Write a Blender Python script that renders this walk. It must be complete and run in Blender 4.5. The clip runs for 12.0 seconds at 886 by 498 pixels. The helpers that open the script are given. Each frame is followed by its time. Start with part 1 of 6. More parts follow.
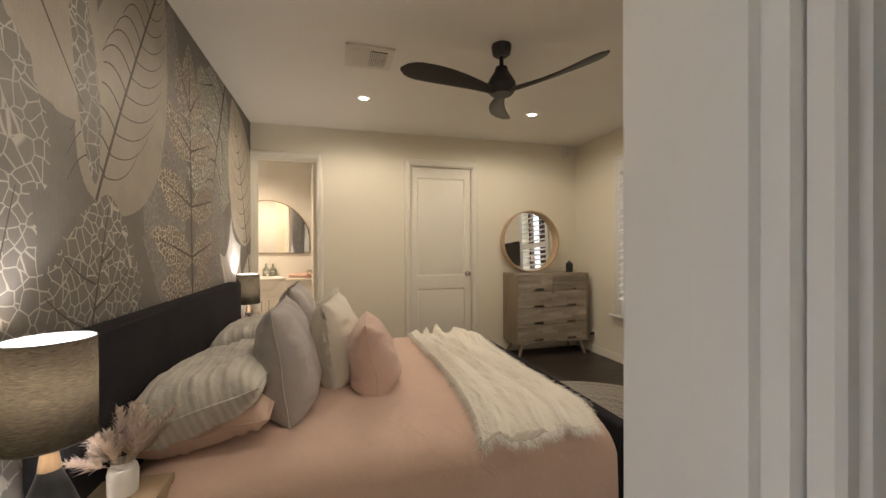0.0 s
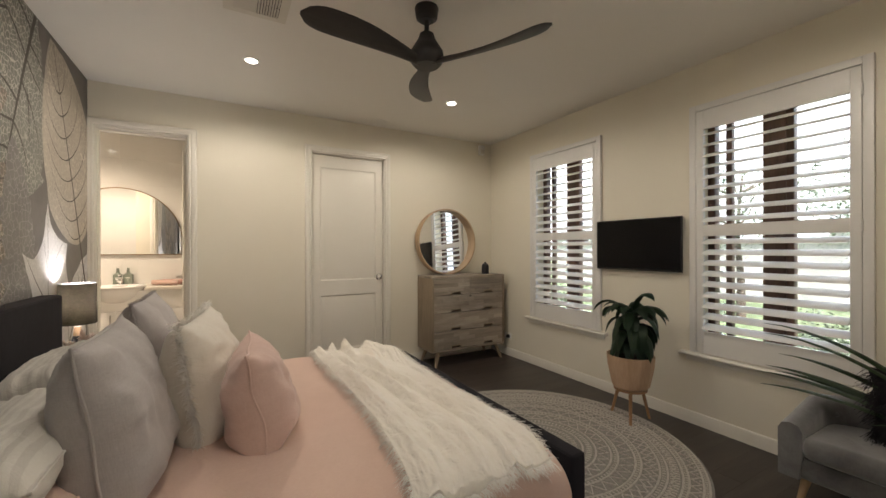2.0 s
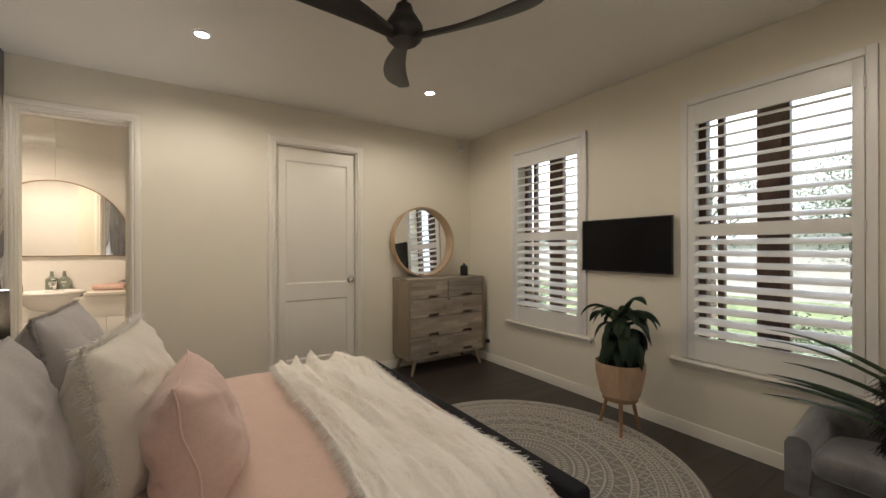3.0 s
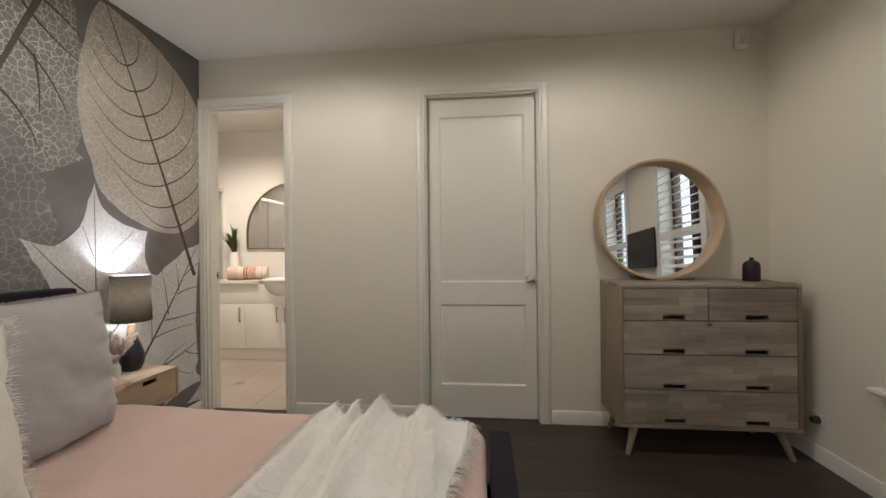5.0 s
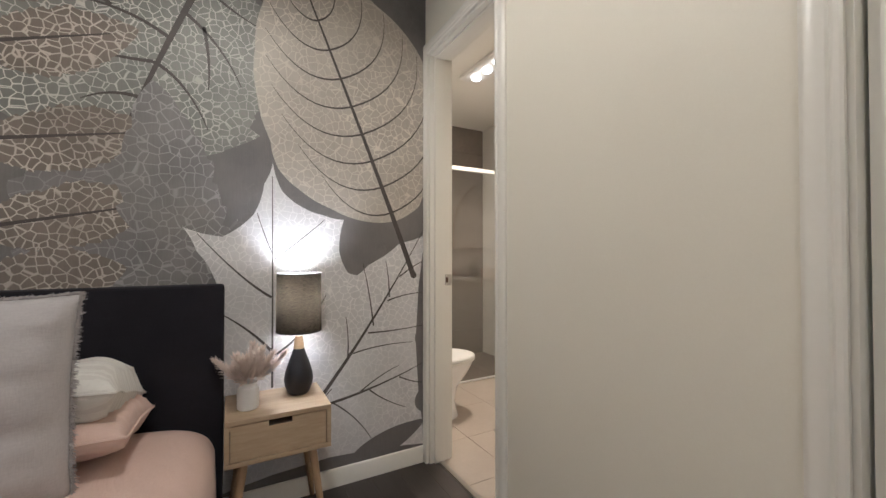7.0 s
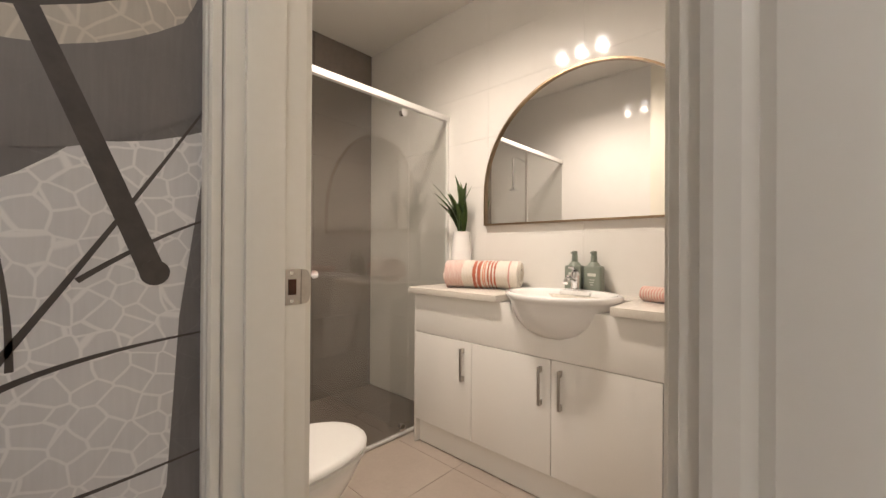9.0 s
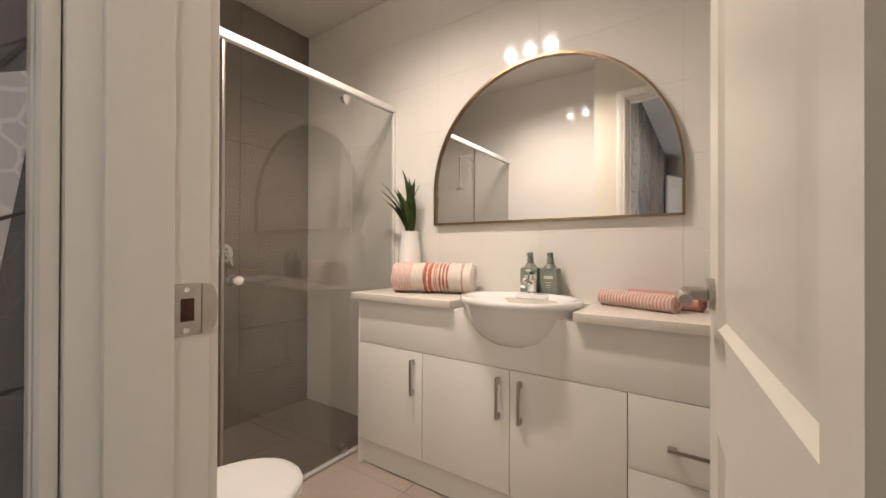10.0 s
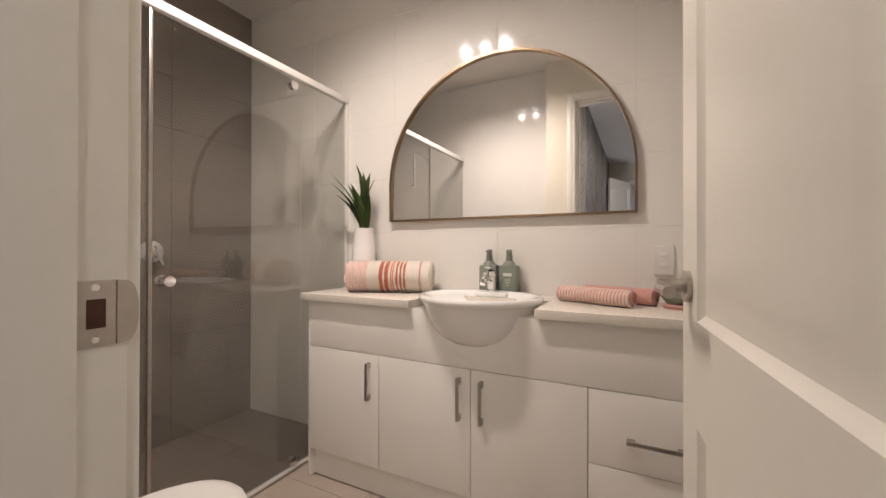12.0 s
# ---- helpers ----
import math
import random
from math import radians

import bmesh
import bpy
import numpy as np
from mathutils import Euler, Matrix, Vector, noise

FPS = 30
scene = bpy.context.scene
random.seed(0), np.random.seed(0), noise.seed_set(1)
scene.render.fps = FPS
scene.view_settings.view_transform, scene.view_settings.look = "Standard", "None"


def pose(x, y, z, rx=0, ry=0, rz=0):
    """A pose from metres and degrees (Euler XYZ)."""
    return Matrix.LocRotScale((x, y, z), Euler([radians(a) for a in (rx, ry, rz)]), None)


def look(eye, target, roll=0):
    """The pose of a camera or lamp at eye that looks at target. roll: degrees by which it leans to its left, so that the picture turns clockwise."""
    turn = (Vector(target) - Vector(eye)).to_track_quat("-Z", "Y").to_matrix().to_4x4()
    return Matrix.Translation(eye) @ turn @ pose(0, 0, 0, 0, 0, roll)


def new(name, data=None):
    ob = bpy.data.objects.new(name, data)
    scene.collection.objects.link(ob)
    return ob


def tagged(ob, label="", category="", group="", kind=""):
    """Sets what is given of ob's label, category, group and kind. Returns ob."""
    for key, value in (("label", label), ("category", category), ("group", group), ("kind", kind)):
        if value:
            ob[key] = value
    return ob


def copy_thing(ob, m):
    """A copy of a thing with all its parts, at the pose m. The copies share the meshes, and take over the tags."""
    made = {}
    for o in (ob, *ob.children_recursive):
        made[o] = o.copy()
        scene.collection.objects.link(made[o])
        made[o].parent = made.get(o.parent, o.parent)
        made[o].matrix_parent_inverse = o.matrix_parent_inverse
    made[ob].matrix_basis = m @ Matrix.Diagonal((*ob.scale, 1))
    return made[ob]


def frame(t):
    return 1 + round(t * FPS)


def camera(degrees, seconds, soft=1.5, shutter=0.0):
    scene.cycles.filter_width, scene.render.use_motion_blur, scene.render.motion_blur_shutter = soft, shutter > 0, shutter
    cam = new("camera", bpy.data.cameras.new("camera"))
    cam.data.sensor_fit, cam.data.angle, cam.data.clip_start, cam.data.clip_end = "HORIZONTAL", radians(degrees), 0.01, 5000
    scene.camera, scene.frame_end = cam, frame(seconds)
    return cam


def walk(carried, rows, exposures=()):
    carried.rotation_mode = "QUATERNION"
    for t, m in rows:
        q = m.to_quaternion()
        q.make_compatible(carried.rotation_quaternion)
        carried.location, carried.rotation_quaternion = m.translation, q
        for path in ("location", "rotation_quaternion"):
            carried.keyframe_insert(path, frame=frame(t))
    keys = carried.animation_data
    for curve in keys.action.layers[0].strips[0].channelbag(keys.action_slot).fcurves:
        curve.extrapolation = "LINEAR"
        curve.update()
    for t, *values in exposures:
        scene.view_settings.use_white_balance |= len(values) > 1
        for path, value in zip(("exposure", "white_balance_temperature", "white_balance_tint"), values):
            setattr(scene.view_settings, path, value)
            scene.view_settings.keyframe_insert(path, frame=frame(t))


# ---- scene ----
cam = camera(97.8, 12.0)
PATH = [
    (0, (0.001, 0.188, 1.336), (0.535, 2.116, 1.328), -0.2),
    (0.3, (0.017, 0.307, 1.326), (0.659, 2.201, 1.32), -0.2),
    (0.5, (0.029, 0.374, 1.327), (0.731, 2.247, 1.32), -0.1),
    (1, (0.045, 0.483, 1.322), (0.863, 2.308, 1.317), -0.1),
    (1.5, (0.054, 0.562, 1.32), (0.953, 2.349, 1.317), -0.1),
    (2, (0.074, 0.636, 1.323), (1.06, 2.376, 1.322), -0.1),
    (2.5, (0.101, 0.722, 1.327), (1.166, 2.415, 1.326), -0.1),
    (2.7, (0.122, 0.769, 1.333), (1.224, 2.439, 1.332), -0.1),
    (4.3, (0.804, 1.571, 1.283), (1.531, 3.434, 1.268), -0.4),
    (4.5, (0.951, 1.674, 1.279), (1.44, 3.613, 1.257), -0.6),
    (5, (1.267, 2.015, 1.233), (1.064, 4.005, 1.231), -0.6),
    (5.5, (1.475, 2.4, 1.245), (0.721, 4.252, 1.243), -0.4),
    (6, (1.553, 2.928, 1.229), (0.276, 4.466, 1.238), -0.1),
    (6.5, (1.432, 3.407, 1.237), (-0.168, 4.607, 1.247), -0.0),
    (7, (1.124, 3.789, 1.183), (-0.627, 4.755, 1.213), 0.0),
    (7.5, (0.737, 4.093, 1.137), (-1.038, 5.015, 1.165), 0.2),
    (7.7, (0.562, 4.206, 1.114), (-1.189, 5.174, 1.144), 0.2),
    (9.3, (-0.239, 4.619, 1.104), (-1.518, 6.156, 1.109), 0.2),
    (9.5, (-0.267, 4.647, 1.106), (-1.501, 6.221, 1.113), 0.1),
    (10, (-0.31, 4.682, 1.111), (-1.44, 6.333, 1.119), 0.2),
    (10.5, (-0.341, 4.724, 1.108), (-1.401, 6.42, 1.116), 0.1),
    (11, (-0.366, 4.762, 1.102), (-1.367, 6.494, 1.111), 0.2),
    (11.5, (-0.384, 4.778, 1.095), (-1.335, 6.537, 1.105), 0.1),
    (12, (-0.372, 4.718, 1.098), (-1.283, 6.499, 1.107), 0.1),
]
EXPOSURES = [(0, 1.78, 6750, 12), (1.0, 1.8, 6350, 11), (2.7, 1.68, 6150, 11), (4.5, 1.48, 5900, 11), (5.5, 1.65, 5500, 11), (6.5, 1.7, 5450, 11), (7.5, 1.85, 5450, 12), (9.3, 1.56, 5650, 14), (10.2, 1.43, 5650, 16), (12, 1.36, 5500, 17)]
walk(cam, [(t, look(eye, target, roll)) for t, eye, target, roll in PATH], EXPOSURES)

# ---- world and sun ----
sky_world = bpy.data.worlds.new("sky")
scene.world = sky_world
sky_world.use_nodes = True
wn = sky_world.node_tree
sky = wn.nodes.new("ShaderNodeTexSky")
sky.sky_type, sky.sun_disc = "NISHITA", False
sky.air_density, sky.dust_density, sky.ozone_density = 0.8, 4.0, 0.8
sky.sun_elevation, sky.sun_rotation = radians(61), radians(207)
wn.links.new(sky.outputs[0], wn.nodes["Background"].inputs[0])
wn.nodes["Background"].inputs[1].default_value = 0.15
sun = new("sun", bpy.data.lights.new("sun", "SUN"))
sun.data.energy, sun.data.angle, sun.data.color = 4.8, radians(0.5), (1, 0.95, 0.88)
sun.matrix_world = look((-2, -4, 8), (0, 0, 0))


def lamp(name, kind, place, watts, colour, size=0.05, target=None, cone=120, blend=0.6):
    ob = new(name, bpy.data.lights.new(name, kind))
    ob.data.energy, ob.data.color, ob.data.shadow_soft_size = watts, colour, size
    if kind == "SPOT":
        ob.data.spot_size, ob.data.spot_blend = radians(cone), blend
    ob.matrix_world = look(place, target) if target else pose(*place)
    return ob


WARM, BATH, BEDSIDE = (1.0, 0.86, 0.68), (1.0, 0.79, 0.56), (1.0, 0.96, 0.92)
DOWNLIGHTS = [(0.25, 3.775), (1.95, 3.775), (0.25, 1.43), (1.95, 1.43)]
for dx, dy in DOWNLIGHTS:
    lamp("downlight_beam", "SPOT", (dx, dy, 2.67), (13.5 if dx < 1 else 10.0) if dy > 3 else 7.5, WARM, 0.06, (dx, dy, 0), 174, 0.45)
for bx, by in [(-1.555, 5.585), (-1.40, 5.585), (-1.245, 5.585)]:
    lamp("heat_lamp_glow", "SPOT", (bx, by, 2.60), 15.0, BATH, 0.03, (bx, by, 0), 160, 1.0)
lamp("bedside_glow", "POINT", (-0.775, 4.073, 0.985), 3.9, BEDSIDE, 0.03)
lamp("bedside_glow", "POINT", (-0.735, 1.455, 0.985), 3.9, BEDSIDE, 0.03)

# ---- materials ----
def ramp(nt, fac, stops):
    r = nt.nodes.new("ShaderNodeValToRGB")
    while len(r.color_ramp.elements) < len(stops):
        r.color_ramp.elements.new(0.5)
    for e, (p, c) in zip(r.color_ramp.elements, stops):
        e.position, e.color = p, (*c, 1)
    nt.links.new(fac, r.inputs[0])
    return r.outputs[0]


def coords(nt, stretch=(1, 1, 1)):
    tc = nt.nodes.new("ShaderNodeTexCoord")
    mp = nt.nodes.new("ShaderNodeMapping")
    mp.inputs["Scale"].default_value = stretch
    nt.links.new(tc.outputs["Object"], mp.inputs[0])
    return mp.outputs[0]


def noise_tex(nt, vec, scale, detail=5.0, rough=0.55, distort=0.0):
    n = nt.nodes.new("ShaderNodeTexNoise")
    n.inputs["Scale"].default_value, n.inputs["Detail"].default_value = scale, detail
    n.inputs["Roughness"].default_value, n.inputs["Distortion"].default_value = rough, distort
    nt.links.new(vec, n.inputs["Vector"])
    return n.outputs[0]


def mixed(nt, fac, a, b, blend="MIX"):
    m = nt.nodes.new("ShaderNodeMix")
    m.data_type, m.blend_type = "RGBA", blend
    for slot, value in ((0, fac), (6, a), (7, b)):
        if isinstance(value, (int, float)):
            m.inputs[slot].default_value = value
        elif isinstance(value, tuple):
            m.inputs[slot].default_value = (*value, 1)
        else:
            nt.links.new(value, m.inputs[slot])
    return m.outputs[2]


def bump(nt, bsdf, height, strength, distance=0.002):
    b = nt.nodes.new("ShaderNodeBump")
    b.inputs["Strength"].default_value, b.inputs["Distance"].default_value = strength, distance
    nt.links.new(height, b.inputs["Height"])
    nt.links.new(b.outputs[0], bsdf.inputs["Normal"])


def material(name, c1, c2=None, scale=6.0, stretch=(1, 1, 1), rough=0.6, metal=0.0, relief=0.15, fine=120.0, sheen=0.0, coat=0.0, spread=0.25, per_piece=0.0):
    """Two-scale noise between two colours, with fine relief."""
    m = bpy.data.materials.new(name)
    m.use_nodes = True
    nt, bsdf = m.node_tree, m.node_tree.nodes["Principled BSDF"]
    vec = coords(nt, stretch)
    c2 = c2 or tuple(0.88 * v for v in c1)
    large = noise_tex(nt, vec, scale, 6)
    col = ramp(nt, large, [(0.5 - spread, c2), (0.5 + spread, c1)])
    small = noise_tex(nt, vec, fine, 3)
    col = mixed(nt, 0.10, col, small, "SOFT_LIGHT")
    if per_piece:
        info = nt.nodes.new("ShaderNodeObjectInfo")
        hsv = nt.nodes.new("ShaderNodeHueSaturation")
        mr = nt.nodes.new("ShaderNodeMapRange")
        mr.inputs[3].default_value, mr.inputs[4].default_value = 1 - per_piece, 1 + per_piece
        nt.links.new(info.outputs["Random"], mr.inputs[0])
        nt.links.new(mr.outputs[0], hsv.inputs["Value"])
        nt.links.new(col, hsv.inputs["Color"])
        col = hsv.outputs[0]
    nt.links.new(col, bsdf.inputs["Base Color"])
    rr = nt.nodes.new("ShaderNodeMapRange")
    rr.inputs[3].default_value, rr.inputs[4].default_value = max(rough - 0.07, 0.02), min(rough + 0.07, 1)
    nt.links.new(large, rr.inputs[0])
    nt.links.new(rr.outputs[0], bsdf.inputs["Roughness"])
    bsdf.inputs["Metallic"].default_value = metal
    bsdf.inputs["Sheen Weight"].default_value = sheen
    bsdf.inputs["Coat Weight"].default_value = coat
    if relief:
        bump(nt, bsdf, small, relief)
    return m


def wood(name, light, dark, along="x", rough=0.5, scale=9.0, per_piece=0.0, knots=False, staves=False):
    m = bpy.data.materials.new(name)
    m.use_nodes = True
    nt, bsdf = m.node_tree, m.node_tree.nodes["Principled BSDF"]
    st = {"x": (0.12, 1, 1), "y": (1, 0.12, 1), "z": (1, 1, 0.12)}[along]
    tc = nt.nodes.new("ShaderNodeTexCoord")
    info = nt.nodes.new("ShaderNodeObjectInfo")
    add = nt.nodes.new("ShaderNodeVectorMath")
    add.operation = "ADD"
    mul = nt.nodes.new("ShaderNodeMath")
    mul.operation = "MULTIPLY"
    mul.inputs[1].default_value = 37.0
    nt.links.new(info.outputs["Random"], mul.inputs[0])
    nt.links.new(tc.outputs["Object"], add.inputs[0])
    nt.links.new(mul.outputs[0], add.inputs[1])
    mp = nt.nodes.new("ShaderNodeMapping")
    mp.inputs["Scale"].default_value = st
    nt.links.new(add.outputs[0], mp.inputs[0])
    vec = mp.outputs[0]
    broad = noise_tex(nt, vec, scale, 8, 0.6, 0.6)
    fine = noise_tex(nt, vec, scale * 14, 4, 0.6)
    col = ramp(nt, broad, [(0.3, dark), (0.52, tuple((a + b) / 2 for a, b in zip(light, dark))), (0.72, light)])
    col = mixed(nt, 0.35, col, fine, "SOFT_LIGHT")
    if staves:
        sx, cx, br = (nt.nodes.new("ShaderNode" + k) for k in ("SeparateXYZ", "CombineXYZ", "TexBrick"))
        nt.links.new(add.outputs[0], sx.inputs[0])
        nt.links.new(sx.outputs[0], cx.inputs[0])
        nt.links.new(sx.outputs[2], cx.inputs[1])
        nt.links.new(cx.outputs[0], br.inputs["Vector"])
        br.offset, br.offset_frequency = 0.37, 2
        for key, value in (("Scale", 1.0), ("Mortar Size", 0.0004), ("Bias", 0.0), ("Brick Width", 0.21), ("Row Height", 0.046)):
            br.inputs[key].default_value = value
        for key, value in (("Color1", 0.25), ("Color2", 0.78), ("Mortar", 0.2)):
            br.inputs[key].default_value = (value, value, value, 1)
        col = mixed(nt, 0.36, col, br.outputs[0], "OVERLAY")
    if knots:
        v = nt.nodes.new("ShaderNodeTexVoronoi")
        v.inputs["Scale"].default_value = 5.5
        mk = nt.nodes.new("ShaderNodeMapping")
        mk.inputs["Scale"].default_value = (0.8, 1, 1.3)
        nt.links.new(add.outputs[0], mk.inputs[0])
        nt.links.new(mk.outputs[0], v.inputs["Vector"])
        spot = ramp(nt, v.outputs["Distance"], [(0.05, (1, 1, 1)), (0.10, (0, 0, 0))])
        col = mixed(nt, spot, col, tuple(0.45 * d for d in dark))
    if per_piece:
        hsv = nt.nodes.new("ShaderNodeHueSaturation")
        mr = nt.nodes.new("ShaderNodeMapRange")
        mr.inputs[3].default_value, mr.inputs[4].default_value = 1 - per_piece, 1 + per_piece
        nt.links.new(info.outputs["Random"], mr.inputs[0])
        nt.links.new(mr.outputs[0], hsv.inputs["Value"])
        nt.links.new(col, hsv.inputs["Color"])
        col = hsv.outputs[0]
    nt.links.new(col, bsdf.inputs["Base Color"])
    bsdf.inputs["Roughness"].default_value = rough
    bump(nt, bsdf, fine, 0.25, 0.001)
    return m


def cloth(name, c1, c2, weave=700.0, rough=0.95, stripes=None, sheen=0.3, wrinkle=0.5, wscale=7.0):
    """Woven cloth: fine warp and weft relief, soft creases; stripes = (axis, per metre, colour)."""
    m = bpy.data.materials.new(name)
    m.use_nodes = True
    nt, bsdf = m.node_tree, m.node_tree.nodes["Principled BSDF"]
    vec = coords(nt)
    big = noise_tex(nt, vec, 3.5, 6, 0.6, 0.3)
    thread = noise_tex(nt, coords(nt, (1, 1, 0.15)), weave * 0.6, 2)
    thread2 = noise_tex(nt, coords(nt, (0.15, 0.3, 1)), weave * 0.6, 2)
    grain = mixed(nt, 0.5, thread, thread2)
    col = ramp(nt, big, [(0.3, c2), (0.7, c1)])
    if stripes:
        axis, per, sc = stripes
        w = nt.nodes.new("ShaderNodeTexWave")
        w.bands_direction = axis
        w.inputs["Scale"].default_value, w.inputs["Distortion"].default_value = per, 0.6
        w.inputs["Detail"].default_value, w.inputs["Detail Scale"].default_value = 2, 3
        nt.links.new(vec, w.inputs["Vector"])
        col = mixed(nt, ramp(nt, w.outputs[1], [(0.45, (0, 0, 0)), (0.6, (1, 1, 1))]), col, sc)
    col = mixed(nt, 0.30, col, grain, "SOFT_LIGHT")
    nt.links.new(col, bsdf.inputs["Base Color"])
    bsdf.inputs["Roughness"].default_value, bsdf.inputs["Sheen Weight"].default_value = rough, sheen
    bsdf.inputs["Specular IOR Level"].default_value = 0.2
    crease = noise_tex(nt, vec, wscale, 5, 0.55, 1.2)
    b1 = nt.nodes.new("ShaderNodeBump")
    b1.inputs["Strength"].default_value, b1.inputs["Distance"].default_value = wrinkle, 0.02
    nt.links.new(crease, b1.inputs["Height"])
    b2 = nt.nodes.new("ShaderNodeBump")
    b2.inputs["Strength"].default_value, b2.inputs["Distance"].default_value = 0.5, 0.0015
    nt.links.new(grain, b2.inputs["Height"])
    nt.links.new(b1.outputs[0], b2.inputs["Normal"])
    nt.links.new(b2.outputs[0], bsdf.inputs["Normal"])
    return m


def netted(name, ground, ground2, line, cell=24.0, width=0.05, amount=1.0, fade=2.0):
    """Printed leaf skin: a net of pale cell walls over a mottled ground."""
    m = bpy.data.materials.new(name)
    m.use_nodes = True
    nt, bsdf = m.node_tree, m.node_tree.nodes["Principled BSDF"]
    vec = coords(nt)
    col = ramp(nt, noise_tex(nt, vec, 5, 6), [(0.35, ground2), (0.65, ground)])
    warp = nt.nodes.new("ShaderNodeVectorMath")
    warp.operation = "MULTIPLY_ADD"
    n = nt.nodes.new("ShaderNodeTexNoise")
    n.inputs["Scale"].default_value = 9
    nt.links.new(vec, n.inputs["Vector"])
    nt.links.new(n.outputs[1], warp.inputs[0])
    warp.inputs[1].default_value = (0.0, 0.03, 0.03)
    nt.links.new(vec, warp.inputs[2])
    v = nt.nodes.new("ShaderNodeTexVoronoi")
    v.feature = "DISTANCE_TO_EDGE"
    v.inputs["Scale"].default_value = cell
    nt.links.new(warp.outputs[0], v.inputs["Vector"])
    edge = ramp(nt, v.outputs["Distance"], [(width * 0.35, (1, 1, 1)), (width * 0.85, (0, 0, 0))])
    where = ramp(nt, noise_tex(nt, vec, fade, 3), [(0.32, (0.35, 0.35, 0.35)), (0.6, (1, 1, 1))])
    mask = mixed(nt, 1.0, edge, where, "MULTIPLY")
    mask = mixed(nt, amount, (0.0, 0.0, 0.0), mask)
    col = mixed(nt, mask, col, line)
    grain = noise_tex(nt, coords(nt, (1, 1, 0.08)), 160, 3)
    col = mixed(nt, 0.16, col, grain, "SOFT_LIGHT")
    nt.links.new(col, bsdf.inputs["Base Color"])
    bsdf.inputs["Roughness"].default_value = 0.5
    bump(nt, bsdf, grain, 0.12, 0.0005)
    return m


def glow(name, colour, strength):
    m = bpy.data.materials.new(name)
    m.use_nodes = True
    b = m.node_tree.nodes["Principled BSDF"]
    b.inputs["Base Color"].default_value = (0.8, 0.8, 0.8, 1)
    b.inputs["Emission Color"].default_value, b.inputs["Emission Strength"].default_value = (*colour, 1), strength
    return m


def plain(name, colour, rough=0.4, metal=0.0, transmission=0.0, ior=1.45, alpha=1.0):
    m = bpy.data.materials.new(name)
    m.use_nodes = True
    b = m.node_tree.nodes["Principled BSDF"]
    b.inputs["Base Color"].default_value = (*colour, 1)
    b.inputs["Roughness"].default_value, b.inputs["Metallic"].default_value = rough, metal
    b.inputs["Transmission Weight"].default_value, b.inputs["IOR"].default_value = transmission, ior
    return m


def shade_cloth(name, colour):
    """Thin linen that lets some lamp light through."""
    m = bpy.data.materials.new(name)
    m.use_nodes = True
    nt = m.node_tree
    nt.nodes.remove(nt.nodes["Principled BSDF"])
    vec = coords(nt, (0.04, 0.04, 1))
    slub = ramp(nt, noise_tex(nt, vec, 1500, 3, 0.5), [(0.35, tuple(0.25 * c for c in colour)), (0.7, colour)])
    thin = ramp(nt, noise_tex(nt, vec, 1500, 3, 0.5), [(0.34, (0.003, 0.0025, 0.002)), (0.70, (0.034, 0.028, 0.020))])
    d, t, add = (nt.nodes.new("ShaderNodeBsdf" + k) for k in ("Diffuse", "Translucent", "Diffuse"))
    mix = nt.nodes.new("ShaderNodeAddShader")
    nt.links.new(slub, d.inputs[0])
    nt.links.new(thin, t.inputs[0])
    nt.links.new(d.outputs[0], mix.inputs[0])
    nt.links.new(t.outputs[0], mix.inputs[1])
    nt.nodes.remove(add)
    nt.links.new(mix.outputs[0], nt.nodes["Material Output"].inputs[0])
    return m


def lining_film(name):
    """White lining film that passes part of the lamp light."""
    m = bpy.data.materials.new(name)
    m.use_nodes = True
    nt = m.node_tree
    nt.nodes.remove(nt.nodes["Principled BSDF"])
    d, t, mix = (nt.nodes.new("ShaderNode" + k) for k in ("BsdfDiffuse", "BsdfTranslucent", "AddShader"))
    d.inputs[0].default_value, t.inputs[0].default_value = (0.5, 0.48, 0.45, 1), (0.33, 0.31, 0.28, 1)
    nt.links.new(d.outputs[0], mix.inputs[0])
    nt.links.new(t.outputs[0], mix.inputs[1])
    nt.links.new(mix.outputs[0], nt.nodes["Material Output"].inputs[0])
    return m


def pane_glass(name, tint, gloss=0.07):
    """Thin flat pane: clear with a weak mirror image."""
    m = bpy.data.materials.new(name)
    m.use_nodes = True
    nt = m.node_tree
    nt.nodes.remove(nt.nodes["Principled BSDF"])
    t, g, mix, fr, pw, ma = (nt.nodes.new(k) for k in ("ShaderNodeBsdfTransparent", "ShaderNodeBsdfGlossy", "ShaderNodeMixShader", "ShaderNodeLayerWeight", "ShaderNodeMath", "ShaderNodeMath"))
    t.inputs[0].default_value = (*tint, 1)
    g.inputs["Roughness"].default_value = 0.0
    pw.operation, ma.operation = "POWER", "MULTIPLY_ADD"
    fr.inputs[0].default_value, pw.inputs[1].default_value = 0.5, 4.0
    ma.inputs[1].default_value, ma.inputs[2].default_value = 0.6, gloss
    nt.links.new(fr.outputs["Facing"], pw.inputs[0])
    nt.links.new(pw.outputs[0], ma.inputs[0])
    nt.links.new(ma.outputs[0], mix.inputs[0])
    nt.links.new(t.outputs[0], mix.inputs[1])
    nt.links.new(g.outputs[0], mix.inputs[2])
    nt.links.new(mix.outputs[0], nt.nodes["Material Output"].inputs[0])
    return m


